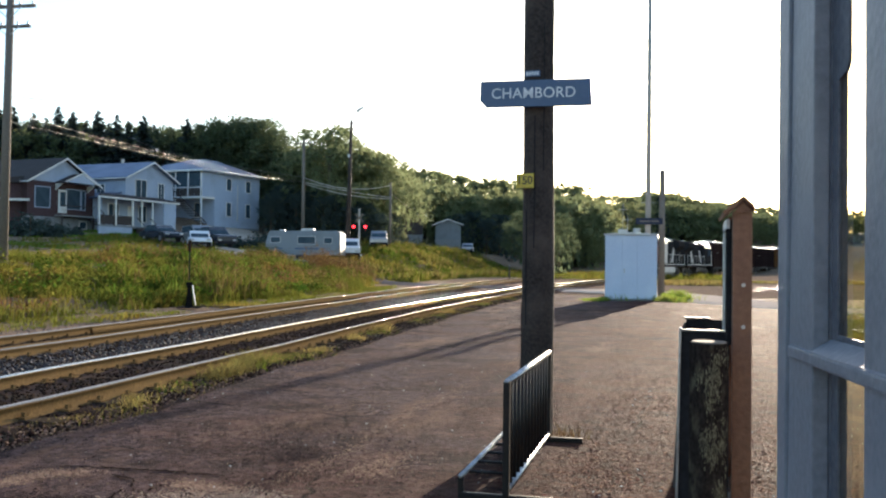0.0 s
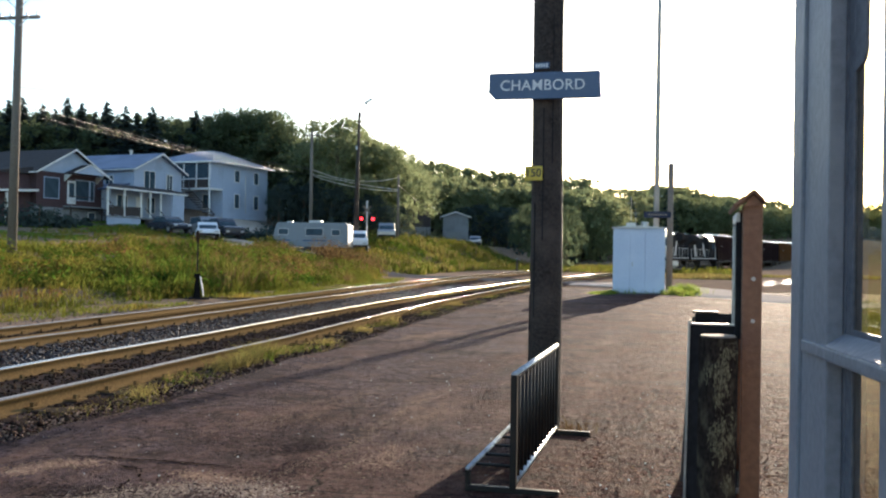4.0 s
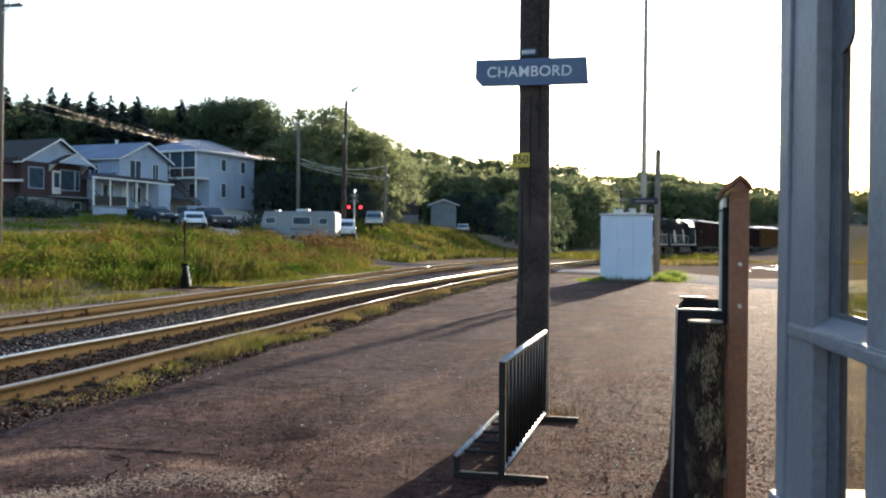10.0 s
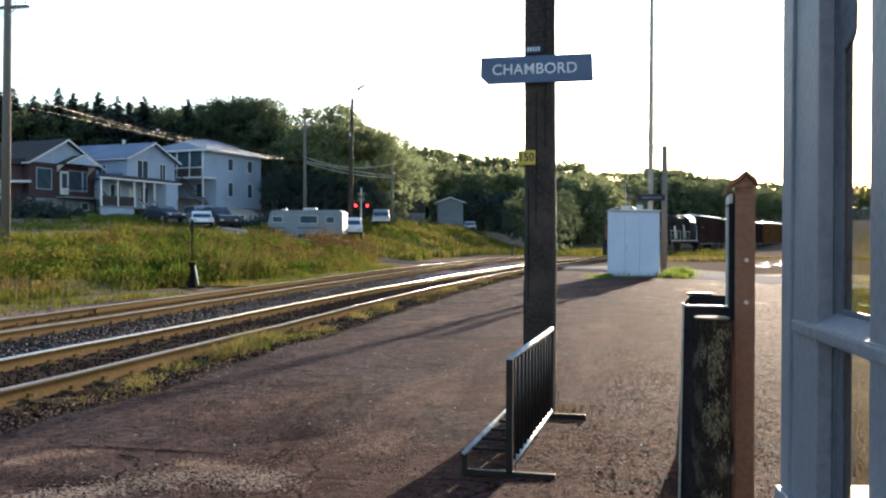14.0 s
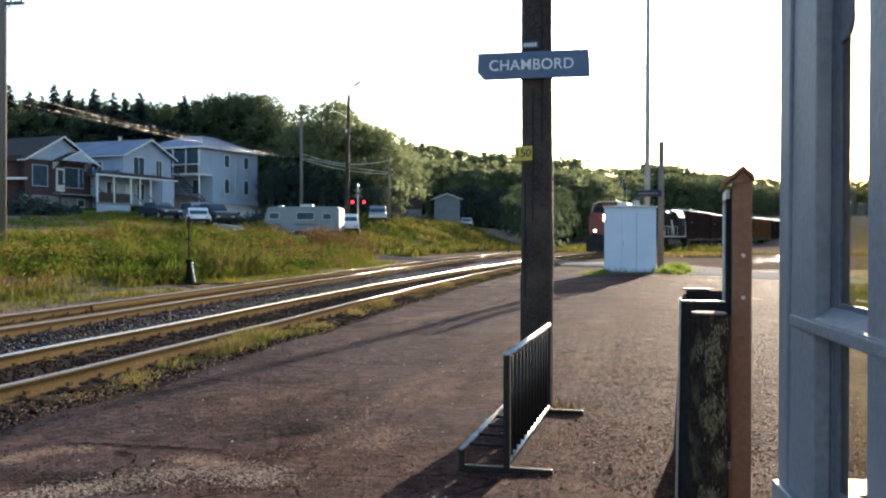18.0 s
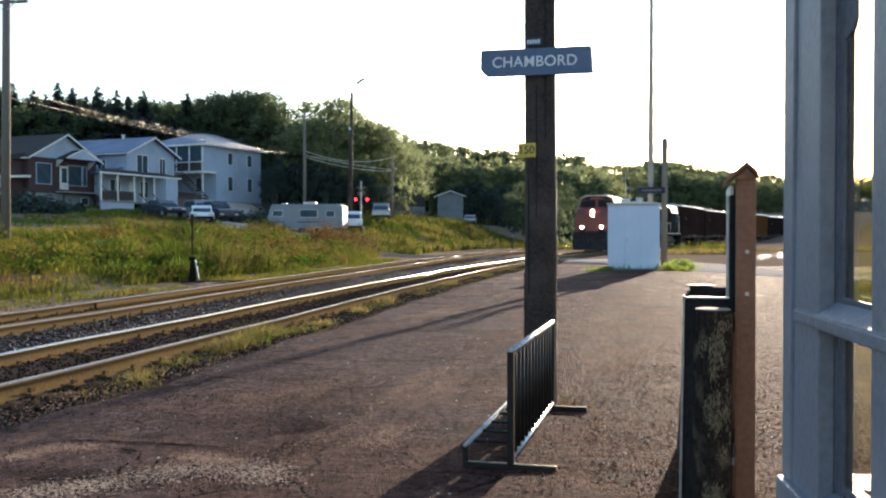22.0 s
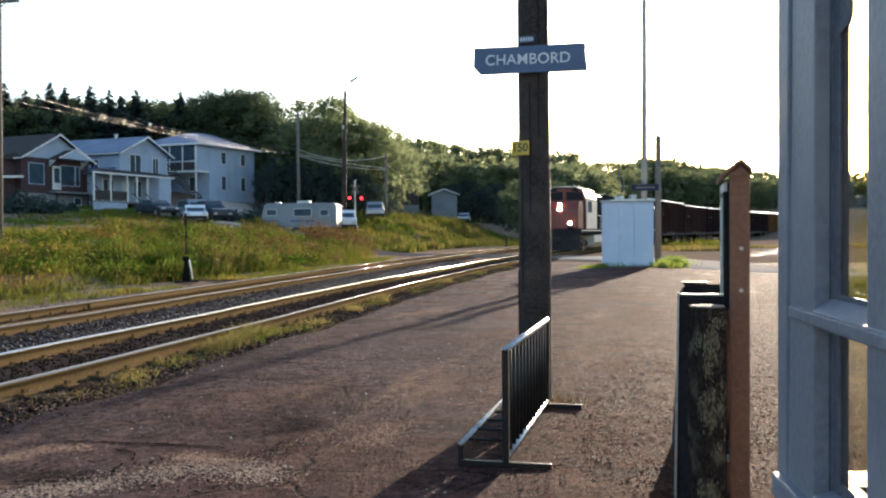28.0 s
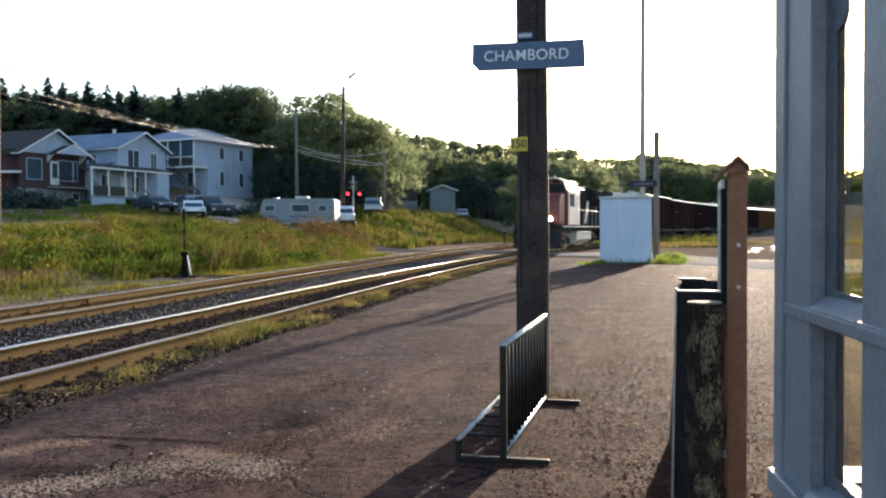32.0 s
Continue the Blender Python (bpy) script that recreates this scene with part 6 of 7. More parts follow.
dr = part("door", box(0.0, 0.06, 3.45, 4.45, 1.9, 4.0, 0.01), M_WHITEWOOD, ha, "white front door")
part("door_pane", box(0.06, 0.07, 3.65, 4.25, 2.5, 3.8), M_PANE, dr)
pr = part("entry_roof", prism([(3.0, 4.62), (6.9, 4.62), (4.95, 5.48)], "x", 0.06, 1.3), M_SHINGLE, ha, "small gabled entry roof")
part("entry_trim", prism([(3.0, 4.56), (4.95, 5.42), (6.9, 4.56), (6.9, 4.68), (4.95, 5.58), (3.0, 4.68)], "x", 1.302, 1.34), M_WHITEWOOD, pr)
part("entry_gable", prism([(3.2, 4.6), (6.7, 4.6), (4.95, 5.4)], "x", 1.302, 1.32), M_SIDING, pr)
part("landing", box(0.05, 0.95, 3.0, 7.0, 1.58, 1.72, 0.02), M_CONCRETE, ha)
for y in (3.1, 6.9):
    part("bracket", prism([(0.06, 4.5), (0.85, 4.5), (0.06, 3.9)], "y", y - 0.05, y + 0.05), M_WHITEWOOD, ha)
    part("landing_post", box(0.8, 0.9, y - 0.06, y + 0.06, -1.5, 1.6), M_DARKWOOD, ha)
part("landing_rail", box(0.86, 0.92, 3.0, 7.0, 2.5, 2.58), M_DARKWOOD, ha)
for k in range(8):
    part("stair_step", box(0.1, 1.4, 7.0 + k * 0.26, 7.28 + k * 0.26, 1.42 - k * 0.2, 1.5 - k * 0.2), M_DARKWOOD, ha)
part("handrail", cyl((1.4, 7.0, 2.5), (1.4, 9.2, 0.9), 0.05, n=6), M_DARKWOOD, ha)
part("side_wing_wall", box(-9, -0.6, -3.5, -0.05, -1, 4.2), M_BRICK, ha)
part("wing_roof", prism([(-3.9, 4.15), (-0.05, 4.3), (-0.05, 4.9), (-3.9, 4.3)], "x", -9.4, -0.3), M_SHINGLE, ha)
part("carport_roof", prism([(-6.5, 2.4), (-0.1, 2.75), (-0.1, 2.95), (-6.5, 2.55)], "x", -6, 0.4), M_WHITEWOOD, ha, "white carport roof")
for y in (-6.3, -3.3):
    part("carport_post", box(0.1, 0.25, y, y + 0.15, -1.2, 2.5), M_WHITEWOOD, ha)

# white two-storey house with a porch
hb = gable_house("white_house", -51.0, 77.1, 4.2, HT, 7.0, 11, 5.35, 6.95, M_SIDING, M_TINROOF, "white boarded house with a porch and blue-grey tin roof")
window(hb, pose(0.04, 2.15, 4.3), 1.5, 1.7, bars=1)
window(hb, pose(0.04, 5.1, 4.2), 0.8, 1.6, bars=1)
window(hb, pose(-3.0, -0.05, 4.0, 0, 0, -90), 0.9, 1.2, bars=1)
window(hb, pose(0.04, 2.4, 1.8), 1.0, 1.5, bars=0)
window(hb, pose(0.03, -1.6, 1.9), 1.3, 1.3, bars=1)
part("chimney", box(-3.55, -3.33, 3.35, 3.57, 6.0, 7.4, 0.02), M_WHITEWOOD, hb, "white chimney")
part("chimney_cap", box(-3.6, -3.28, 3.3, 3.62, 7.4, 7.48, 0.02), M_GREYMETAL, hb)
b = bmesh.new()
vs = [b.verts.new(p) for p in ((0.0, -3.3, 3.42), (2.3, -6.0, 3.0), (2.3, 5.2, 3.0), (0.0, 5.2, 3.42), (0.0, -3.3, 3.55), (2.3, -6.0, 3.12), (2.3, 5.2, 3.12), (0.0, 5.2, 3.55))]
for q in ((3, 2, 1, 0), (4, 5, 6, 7), (0, 1, 5, 4), (1, 2, 6, 5), (2, 3, 7, 6), (3, 0, 4, 7)):
    b.faces.new([vs[i] for i in q])
part("porch_roof", b, M_SHINGLE, hb, "dark shallow porch roof")
part("porch_trim", box(2.2, 2.32, -6.0, 5.2, 2.88, 3.03), M_WHITEWOOD, hb)
part("porch_floor", prism([(0.0, -3.2), (2.2, -5.8), (2.2, 4.9), (0.0, 4.9)], "z", 0.3, 0.45), M_CONCRETE, hb)
part("porch_back", box(-0.1, 0.0, -3.1, -0.02, 0.4, 3.4), M_SIDING, hb)
part("porch_skirt", box(2.12, 2.18, -5.8, -1.5, -2.0, 0.3), M_SIDING, hb)
for y in (-5.7, -3.6, -1.4, -0.1, 1.4):
    part("porch_post", box(2.05, 2.19, y - 0.07, y + 0.07, 0.45, 2.95), M_WHITEWOOD, hb)
for a, b2 in ((-5.7, -3.6), (-3.6, -1.4)):
    part("porch_rail", box(2.1, 2.15, a, b2, 1.3, 1.38), M_DARKWOOD, hb)
    part("rail_panel", box(2.11, 2.13, a + 0.08, b2 - 0.08, 0.55, 1.28), M_DARKWOOD, hb, "dark lattice panel")
    for k in range(7):
        y = a + (b2 - a) * (k + 0.5) / 7
        part("baluster", box(2.1, 2.15, y - 0.05, y + 0.05, 0.45, 1.3), M_DARKWOOD, hb)
part("wind_screen", box(2.05, 2.2, 3.0, 4.75, -1.8, 2.95), M_SIDING, hb, "white boarded end of the porch")
part("porch_door", box(0.02, 0.07, 0.3, 1.2, 0.45, 2.5, 0.01), M_WHITEWOOD, hb, "white house door in the porch")
for k in range(9):
    part("stair_step", box(2.2 + k * 0.24, 2.46 + k * 0.24, -0.9, 1.0, 0.22 - k * 0.2, 0.3 - k * 0.2), M_DARKWOOD, hb)
for y in (-0.9, 1.0):
    part("stair_rail", cyl((2.2, y, 1.3), (4.4, y, -0.5), 0.05, n=6), M_DARKWOOD, hb)
    part("stair_side", prism([(2.2, 0.3), (4.4, -1.55), (4.4, -1.9), (2.2, -1.0)], "y", y - 0.04, y + 0.04), M_DARKWOOD, hb)
part("side_annex", box(-6.5, -0.8, -2.8, -0.05, -1.5, 3.1), M_SIDING, hb)
part("annex_roof", prism([(-3.3, 3.0), (-0.05, 3.7), (-0.05, 3.85), (-3.3, 3.12)], "x", -6.8, -0.4), M_TINROOF, hb)

# white two-storey block with a hipped roof and balcony
hc = thing("apartment_house", pose(-48.0, 89.1, 5.4, 0, 0, -10), "white two-storey house with hipped blue-grey roof and balcony", "house", "houses")
part("foundation", box(-9.02, 0.02, -0.02, 8.12, -2.5, -0.2), M_CONCRETE, hc)
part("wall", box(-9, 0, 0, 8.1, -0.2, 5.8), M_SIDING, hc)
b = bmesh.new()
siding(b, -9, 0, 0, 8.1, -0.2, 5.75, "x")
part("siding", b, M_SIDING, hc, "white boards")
b = bmesh.new()
vs = [b.verts.new(p) for p in ((-9.6, -2.4, 5.75), (0.6, -2.4, 5.75), (0.6, 8.7, 5.75), (-9.6, 8.7, 5.75), (-5.5, 2.6, 7.5), (-3.5, 2.6, 7.5), (-3.5, 4.6, 7.5), (-5.5, 4.6, 7.5))]
for q in ((0, 1, 5, 4), (1, 2, 6, 5), (2, 3, 7, 6), (3, 0, 4, 7), (4, 5, 6, 7), (3, 2, 1, 0)):
    b.faces.new([vs[i] for i in q])
part("roof", b, M_TINROOF, hc)
part("fascia", box(0.5, 0.62, -2.4, 8.7, 5.62, 5.8), M_WHITEWOOD, hc)
part("fascia", box(-9.6, 0.6, -2.5, -2.4, 5.62, 5.8), M_WHITEWOOD, hc)
for y, z, w_, h_ in ((2.4, 4.5, 0.8, 1.25), (5.9, 4.5, 0.8, 1.25), (2.4, 1.75, 0.8, 1.5), (5.9, 1.75, 0.8, 1.5)):
    window(hc, pose(0.03, y, z), w_, h_, bars=0)
part("downpipe", cyl((0.08, 3.9, 0.5), (0.08, 3.9, 4.6), 0.05, n=8), M_GREYMETAL, hc)
part("balcony_floor", box(-8.8, 0.0, -2.2, 0, 2.75, 2.95), M_WHITEWOOD, hc)
part("balcony_rail", box(-8.8, 0.0, -2.2, -2.1, 3.86, 3.96), M_WHITEWOOD, hc)
for k in range(9):
    part("balcony_board", box(-8.7 + k * 0.97, -7.78 + k * 0.97, -2.17, -2.12, 2.98, 3.84, 0.01), M_DARKWOOD, hc, "weathered balcony board")
for k in range(6):
    x = -8.7 + k * 1.72
    part("balcony_post", box(x - 0.07, x + 0.07, -2.2, -2.06, -1.5 if k % 2 else 2.9, 5.7), M_WHITEWOOD, hc)
    if k < 5:
        part("gallery_pane", box(x + 0.1, x + 1.62, -2.15, -2.12, 4.0, 5.5), M_PANE, hc, "dark pane of the closed gallery")
part("gallery_end", box(-0.04, 0.0, -2.06, 0.0, 2.95, 5.7), M_SIDING, hc)
for x in (-7.3, -5.6, -3.0, -1.4):
    window(hc, pose(x, -0.03, 4.3, 0, 0, -90), 0.9, 1.6, bars=0)
for x in (-6.8, -2.2):
    window(hc, pose(x, -0.03, 1.6, 0, 0, -90), 0.9, 1.5, bars=0)
for k in range(14):
    part("stair_step", box(-3.0 + k * 0.33, -2.66 + k * 0.33, -3.3, -2.25, 2.65 - k * 0.27, 2.75 - k * 0.27), M_DARKWOOD, hc)
part("stair_rail", cyl((-3.0, -3.3, 3.7), (1.6, -3.3, 0.0), 0.06, n=6), M_DARKWOOD, hc)

# little pale hut in front of the far wood
hx, hy = -35.9, 135.5
hut = gable_house("garage", hx + 0.5, hy, 5.0, -76, 3.9, 5, 2.5, 3.2, M_CAMPER, M_SHINGLE, "small pale garage with dark roof before the wood", side_boards=False)
for k in range(3):
    part("garage_door", box(0.0, 0.06, 0.35 + k * 1.1, 1.38 + k * 1.1, 0.1, 2.1, 0.01), M_CAMPER, hut, "pale panelled door")
h2 = gable_house("dark_house", -43.6, 132.5, 5.5, -60, 7, 9, 3.5, 5.6, M_DARKWOOD, M_SHINGLE, "dark low house half hidden by the trees", side_boards=False)


# ---- vehicles ----
def wheel_bm(r, w):
    b = bmesh.new()
    cyl((-w / 2, 0, 0), (w / 2, 0, 0), r, n=20, bm=b, bevel=0.03)
    return b


def car(name, x, y, turn, paint, label, profile, glass, length, width=1.75):
    """A parked car; local y forward. profile and glass: (y, z) outlines of the body and the cabin."""
    c = thing(name, pose(x, y, float(land(x, y)) + 0.07, 0, 0, turn), label, "car", "parked vehicles")
    part("body", prism(profile, "x", -width / 2, width / 2, 0.07), paint, c)
    ys, zs = [p[0] for p in glass], [p[1] for p in glass]
    part("cabin", prism(glass, "x", -width / 2 + 0.1, width / 2 - 0.1, 0.06), paint, c)
    cy, cz = sum(ys) / len(ys), sum(zs) / len(zs)
    gl = [(cy + (a - cy) * 0.88, cz + (b_ - cz) * 0.78) for a, b_ in glass]
    for s in (-1, 1):
        a, b_ = sorted((s * (width / 2 - 0.108), s * (width / 2 - 0.092)))
        part("side_window", prism(gl, "x", a, b_), M_PANE, c)
    fr = max(glass, key=lambda p: p[0])
    part("windscreen", prism([(glass[2][0] + 0.02, glass[2][1] - 0.05), (fr[0] + 0.02, fr[1] + 0.04), (fr[0] - 0.02, fr[1] + 0.02), (glass[2][0] - 0.05, glass[2][1] - 0.07)], "x", -width / 2 + 0.2, width / 2 - 0.2), M_PANE, c)
    for sx in (-1, 1):
        for yy in (length * 0.31, -length * 0.3):
            wl = part("wheel", wheel_bm(0.33, 0.2), M_RUBBER, c, "black tyre")
            wl.location = (sx * (width / 2 - 0.1), yy, 0.33)
            part("rim", cyl((sx * 0.09, 0, 0), (sx * 0.115, 0, 0), 0.2, 0.18, 14), M_GREYMETAL, wl, "metal rim")
        part("headlight", box(sx * width * 0.36 - 0.16, sx * width * 0.36 + 0.16, length / 2 - 0.06, length / 2 + 0.012, 0.58, 0.74, 0.02), M_GREYMETAL, c, "clear headlamp")
        part("tail_light", box(sx * width * 0.38 - 0.12, sx * width * 0.38 + 0.12, -length / 2 - 0.012, -length / 2 + 0.05, 0.68, 0.86, 0.02), M_REDGLASS, c, "red tail lamp")
    part("bumper", box(-width / 2 + 0.05, width / 2 - 0.05, length / 2 - 0.04, length / 2 + 0.05, 0.32, 0.5, 0.03), M_BLACK, c)
    return c


SEDAN = [(-2.2, 0.35), (2.2, 0.35), (2.2, 0.68), (1.95, 0.8), (1.0, 0.9), (-1.6, 0.93), (-2.2, 0.88)]
SEDAN_G = [(-1.75, 0.9), (-1.05, 1.4), (0.25, 1.42), (1.15, 0.88)]
SUV = [(-2.35, 0.42), (2.35, 0.42), (2.35, 0.9), (2.1, 1.03), (1.1, 1.1), (-2.35, 1.12)]
SUV_G = [(-2.25, 1.08), (-2.1, 1.75), (0.3, 1.78), (1.2, 1.06)]
PICK = [(-2.8, 0.5), (2.7, 0.5), (2.7, 1.0), (2.4, 1.13), (1.3, 1.18), (-2.8, 1.18)]
PICK_G = [(-0.7, 1.14), (-0.5, 1.8), (0.7, 1.82), (1.6, 1.12)]
x, y = polar(-29.2, 76)
car("sedan", x, y, 212, M_CARWHITE, "white sedan with sunlit windows parked by the grass", SEDAN, SEDAN_G, 4.4)
x, y = polar(-28.4, 82)
car("pickup_truck", x, y, -125, M_CARDARK, "dark pickup truck parked before the houses", PICK, PICK_G, 5.4, 1.9)
x, y = polar(-29.2, 84)
car("suv", x, y, -130, M_CARSILVER, "silver utility vehicle with pale roof before the houses", SUV, SUV_G, 4.7, 1.85)
x, y = polar(-31.4, 80)
car("sedan", x, y, -120, M_CARDARK, "dark car parked beside the porch stairs", SEDAN, SEDAN_G, 4.4)
x, y = polar(-18.2, 96)
car("suv", x, y, 198, M_CARSILVER, "silver car glinting in the sun beyond the signal", SUV, SUV_G, 4.7, 1.85)
x, y = polar(-20.05, 82)
car("pickup_truck", x, y, 200, M_CARWHITE, "white pickup truck half hidden by the camper trailer", PICK, PICK_G, 5.4, 1.9)
x, y = polar(-12.6, 135)
car("sedan", x, y, 190, M_CARSILVER, "small silver car far off by the garage", SEDAN, SEDAN_G, 4.4)

cx, cy = -33.3, 70.6
cp = thing("camper_trailer", pose(cx, cy, float(land(cx + 3, cy)) + 0.02, 0, 0, 8), "white camper trailer with dark windows standing by the driveway", "camper")
part("body", prism([(0.0, 0.75), (0.0, 1.3), (0.28, 2.35), (0.45, 2.5), (6.2, 2.5), (6.45, 2.3), (6.45, 0.45), (0.25, 0.45)], "y", 0, 2.2, 0.06), M_CAMPER, cp)
part("stripe", box(0.12, 1.5, -0.012, 0.0, 0.93, 1.06), M_SIGN, cp, "blue stripe")
part("stripe", box(2.6, 4.6, -0.012, 0.0, 0.93, 1.06), M_SIGN, cp, "blue stripe")
for a, b2, z0, z1 in ((0.5, 1.3, 1.5, 1.95), (2.85, 4.3, 1.42, 2.0), (5.1, 5.75, 1.45, 1.9)):
    w_ = part("window_frame", box(a - 0.05, b2 + 0.05, -0.02, 0.01, z0 - 0.05, z1 + 0.05, 0.02), M_GREYMETAL, cp)
    part("pane", box(a, b2, -0.03, -0.018, z0, z1), M_PANE, w_)
part("roof_unit", box(2.9, 4.0, 0.7, 1.5, 2.5, 2.72, 0.05), M_CREAM, cp)
part("roof_vent", box(1.0, 1.4, 0.8, 1.3, 2.5, 2.62, 0.03), M_CREAM, cp)
for x in (3.0, 3.8):
    w_ = part("wheel", wheel_bm(0.33, 0.2), M_RUBBER, cp, "black tyre")
    w_.matrix_local = pose(x, 0.12, 0.33, 0, 0, 90)
part("drawbar", cyl((0.1, 1.1, 0.5), (-1.1, 1.1, 0.45), 0.05, n=8), M_BLACK, cp)
part("jockey_wheel", cyl((-1.0, 1.1, 0.0), (-1.0, 1.1, 0.6), 0.04, n=8), M_BLACK, cp)

# ---- crossing signal, lamp pole, poles, wires ----
SD_ = 86.0
x, y = polar(-19.45, SD_)
cz = 4.85 - float(land(x, y))
cs = thing("crossing_signal", pose(x, y, float(land(x, y)), 0, 0, 25), "level crossing signal with two lit red lamps", "signal")
part("mast", cyl((0, 0, -0.3), (0, 0, cz + 1.55), 0.085, 0.07, 10), M_GREYMETAL, cs)
part("base", box(-0.25, 0.25, -0.25, 0.25, -0.2, 0.5, 0.03), M_GREYMETAL, cs)
for s in (-1, 1):
    hd = part("lamp_hood", cyl((s * 0.55, -0.02, cz), (s * 0.55, -0.3, cz), 0.25, 0.25, 18), M_BLACK, cs, "round black lamp shield")
    part("lens", cyl((s * 0.55, -0.31, cz), (s * 0.55, -0.33, cz), 0.135, 0.135, 16), M_REDLAMP, hd, "lit red lamp")
part("lamp_arm", cyl((-0.55, -0.02, cz), (0.55, -0.02, cz), 0.04, n=8), M_BLACK, cs)
for a in (45, -45):
    part("crossbuck_board", box(-0.5, 0.5, -0.03, 0.0, -0.08, 0.08, turn=pose(0, -0.08, cz + 0.85, 0, a, 0)), M_GREYPOLE, cs, "greyed crossing board")
part("bell", cyl((0, 0, cz + 1.55), (0, 0, cz + 1.7), 0.12, 0.06, 12), M_GREYMETAL, cs)

x, y = polar(-20.17, 85)
lz = float(land(x, y))
tz = 1.65
lp = thing("street_lamp", pose(x, y, lz), "tall dark lamp pole with a small arm lamp at its top", "street lamp")
part("pole_shaft", cyl((0, 0, -0.5), (0.25, 0, 13.1 + tz - lz), 0.26, 0.12, 12), M_POLE, lp, smooth=True)
part("arm", tube([(0.25, 0, 12.3 + tz - lz), (0.7, 0, 13.4 + tz - lz), (1.0, 0, 13.9 + tz - lz)], 0.04), M_GREYMETAL, lp)
part("lamp_head", prism([(0.75, 13.8 + tz - lz), (1.5, 14.25 + tz - lz), (1.45, 14.4 + tz - lz), (0.75, 14.05 + tz - lz)], "y", -0.13, 0.13, 0.03), M_GREYMETAL, lp, "grey lamp head")
part("band", cyl((0.1, 0, 9.6 + tz - lz), (0.1, 0, 9.9 + tz - lz), 0.17, 0.17, 12), M_GREYMETAL, lp)


def line_pole(x, y, top, r, arms, label, material, name="utility_pole", lean=0.0):
    z = float(land(x, y))
    p = thing(name, pose(x, y, z, 0, lean, 0), label, "pole", "line poles")
    part("pole_shaft", cyl((0, 0, -0.5), (0, 0, top - z), r, r * 0.7, 12), material, p, smooth=True)
    for h, w in arms:
        a = part("cross_arm", box(-w, w, -0.06, 0.06, h - z - 0.06, h - z + 0.06, 0.01), M_GREYPOLE, p)
        for s in (-0.9, -0.4, 0.4, 0.9):
            part("insulator", cyl((s * w, 0, h - z + 0.05), (s * w, 0, h - z + 0.2), 0.05, 0.04, 8), M_GREYMETAL, a)
        for s in (-1, 1):
            part("arm_brace", cyl((s * w * 0.55, -0.08, h - z), (0, -0.08, h - z - w * 0.45), 0.02, n=6), M_GREYMETAL, p)
    return p


lx, ly = polar(-40.03, 40)
line_pole(lx, ly, 13.5, 0.19, ((11.55, 1.15), (10.75, 0.95)), "tall grey-brown line pole with cross arms in the grass", M_GREYPOLE, lean=0.9)
wx, wy = polar(-22.95, 98)
line_pole(wx, wy, 14.6, 0.2, ((14.1, 0.8),), "wooden line pole behind the camper trailer", M_GREYPOLE)
fx, fy = polar(-17.5, 104)
line_pole(fx, fy, 10.7, 0.17, (), "distant wooden line pole before the trees", M_GREYPOLE)
for zl, zw, sag in ((7.02, 9.92, 0.25), (7.36, 10.02, 0.3), (7.5, 10.2, 0.75)):
    wire("overhead_wire", (lx, ly, zl), (wx, wy, zw), sag, 0.0042, M_WIRE, "sunlit overhead cable between poles")
for zw, zf, sag in ((10.5, 10.35, 0.8), (10.02, 8.95, 0.15), (9.85, 8.8, 0.4)):
    wire("overhead_wire", (wx, wy, zw), (fx, fy, zf), sag, 0.03, M_SUNWIRE, "sunlit overhead cable between poles")
jx, jy = polar(-31.72, 106)
ex, ey = polar(-34.45, 114)
wire("overhead_wire", (wx, wy, 10.55), (jx, jy, 13.85), 0.25, 0.011, M_WIRE, "service cable down to the pole")
wire("overhead_wire", (jx, jy, 13.85), (ex, ey, 17.5), 0.2, 0.011, M_WIRE, "service cable rising to the wood's edge")
sp = thing("cable_splice", pose(jx, jy, 13.85), "pale splice case hanging on the service cable", "splice", "overhead wires")
part("case", box(-0.16, 0.16, -0.07, 0.07, -0.09, 0.06, 0.02), M_CREAM, sp)
wire("overhead_wire", (lx, ly, 8.0), (polar(-20.17, 85)[0], polar(-20.17, 85)[1], 15.2), 0.35, 0.016, M_BLACKWIRE, "thin dark wire from the line pole to the lamp pole")
wire("overhead_wire", (lx, ly, 11.6), (-75, -40, 10), 1.0, 0.02, M_BLACKWIRE, "thin dark wire from the line pole")
wire("overhead_wire", (fx, fy, 9.5), (-36.5, 140, 8.0), 0.5, 0.03, M_WIRE, "service cable to the garage")

for a, d in ((-9.95, 84), (-3.7, 118), (-2.9, 119), (-2.2, 120)):
    x, y = polar(a, d)
    p = thing("marker_post", pose(x, y, float(land(x, y))), "short dark wooden post in the trackside grass", "post", "trackside posts")
    part("post_shaft", cyl((0, 0, -0.2), (0, 0, 1.3), 0.09, 0.08, 8), M_DARKWOOD, p)
    part("post_cap", cyl((0, 0, 1.3), (0, 0, 1.36), 0.1, 0.06, 8), M_GREYMETAL, p)

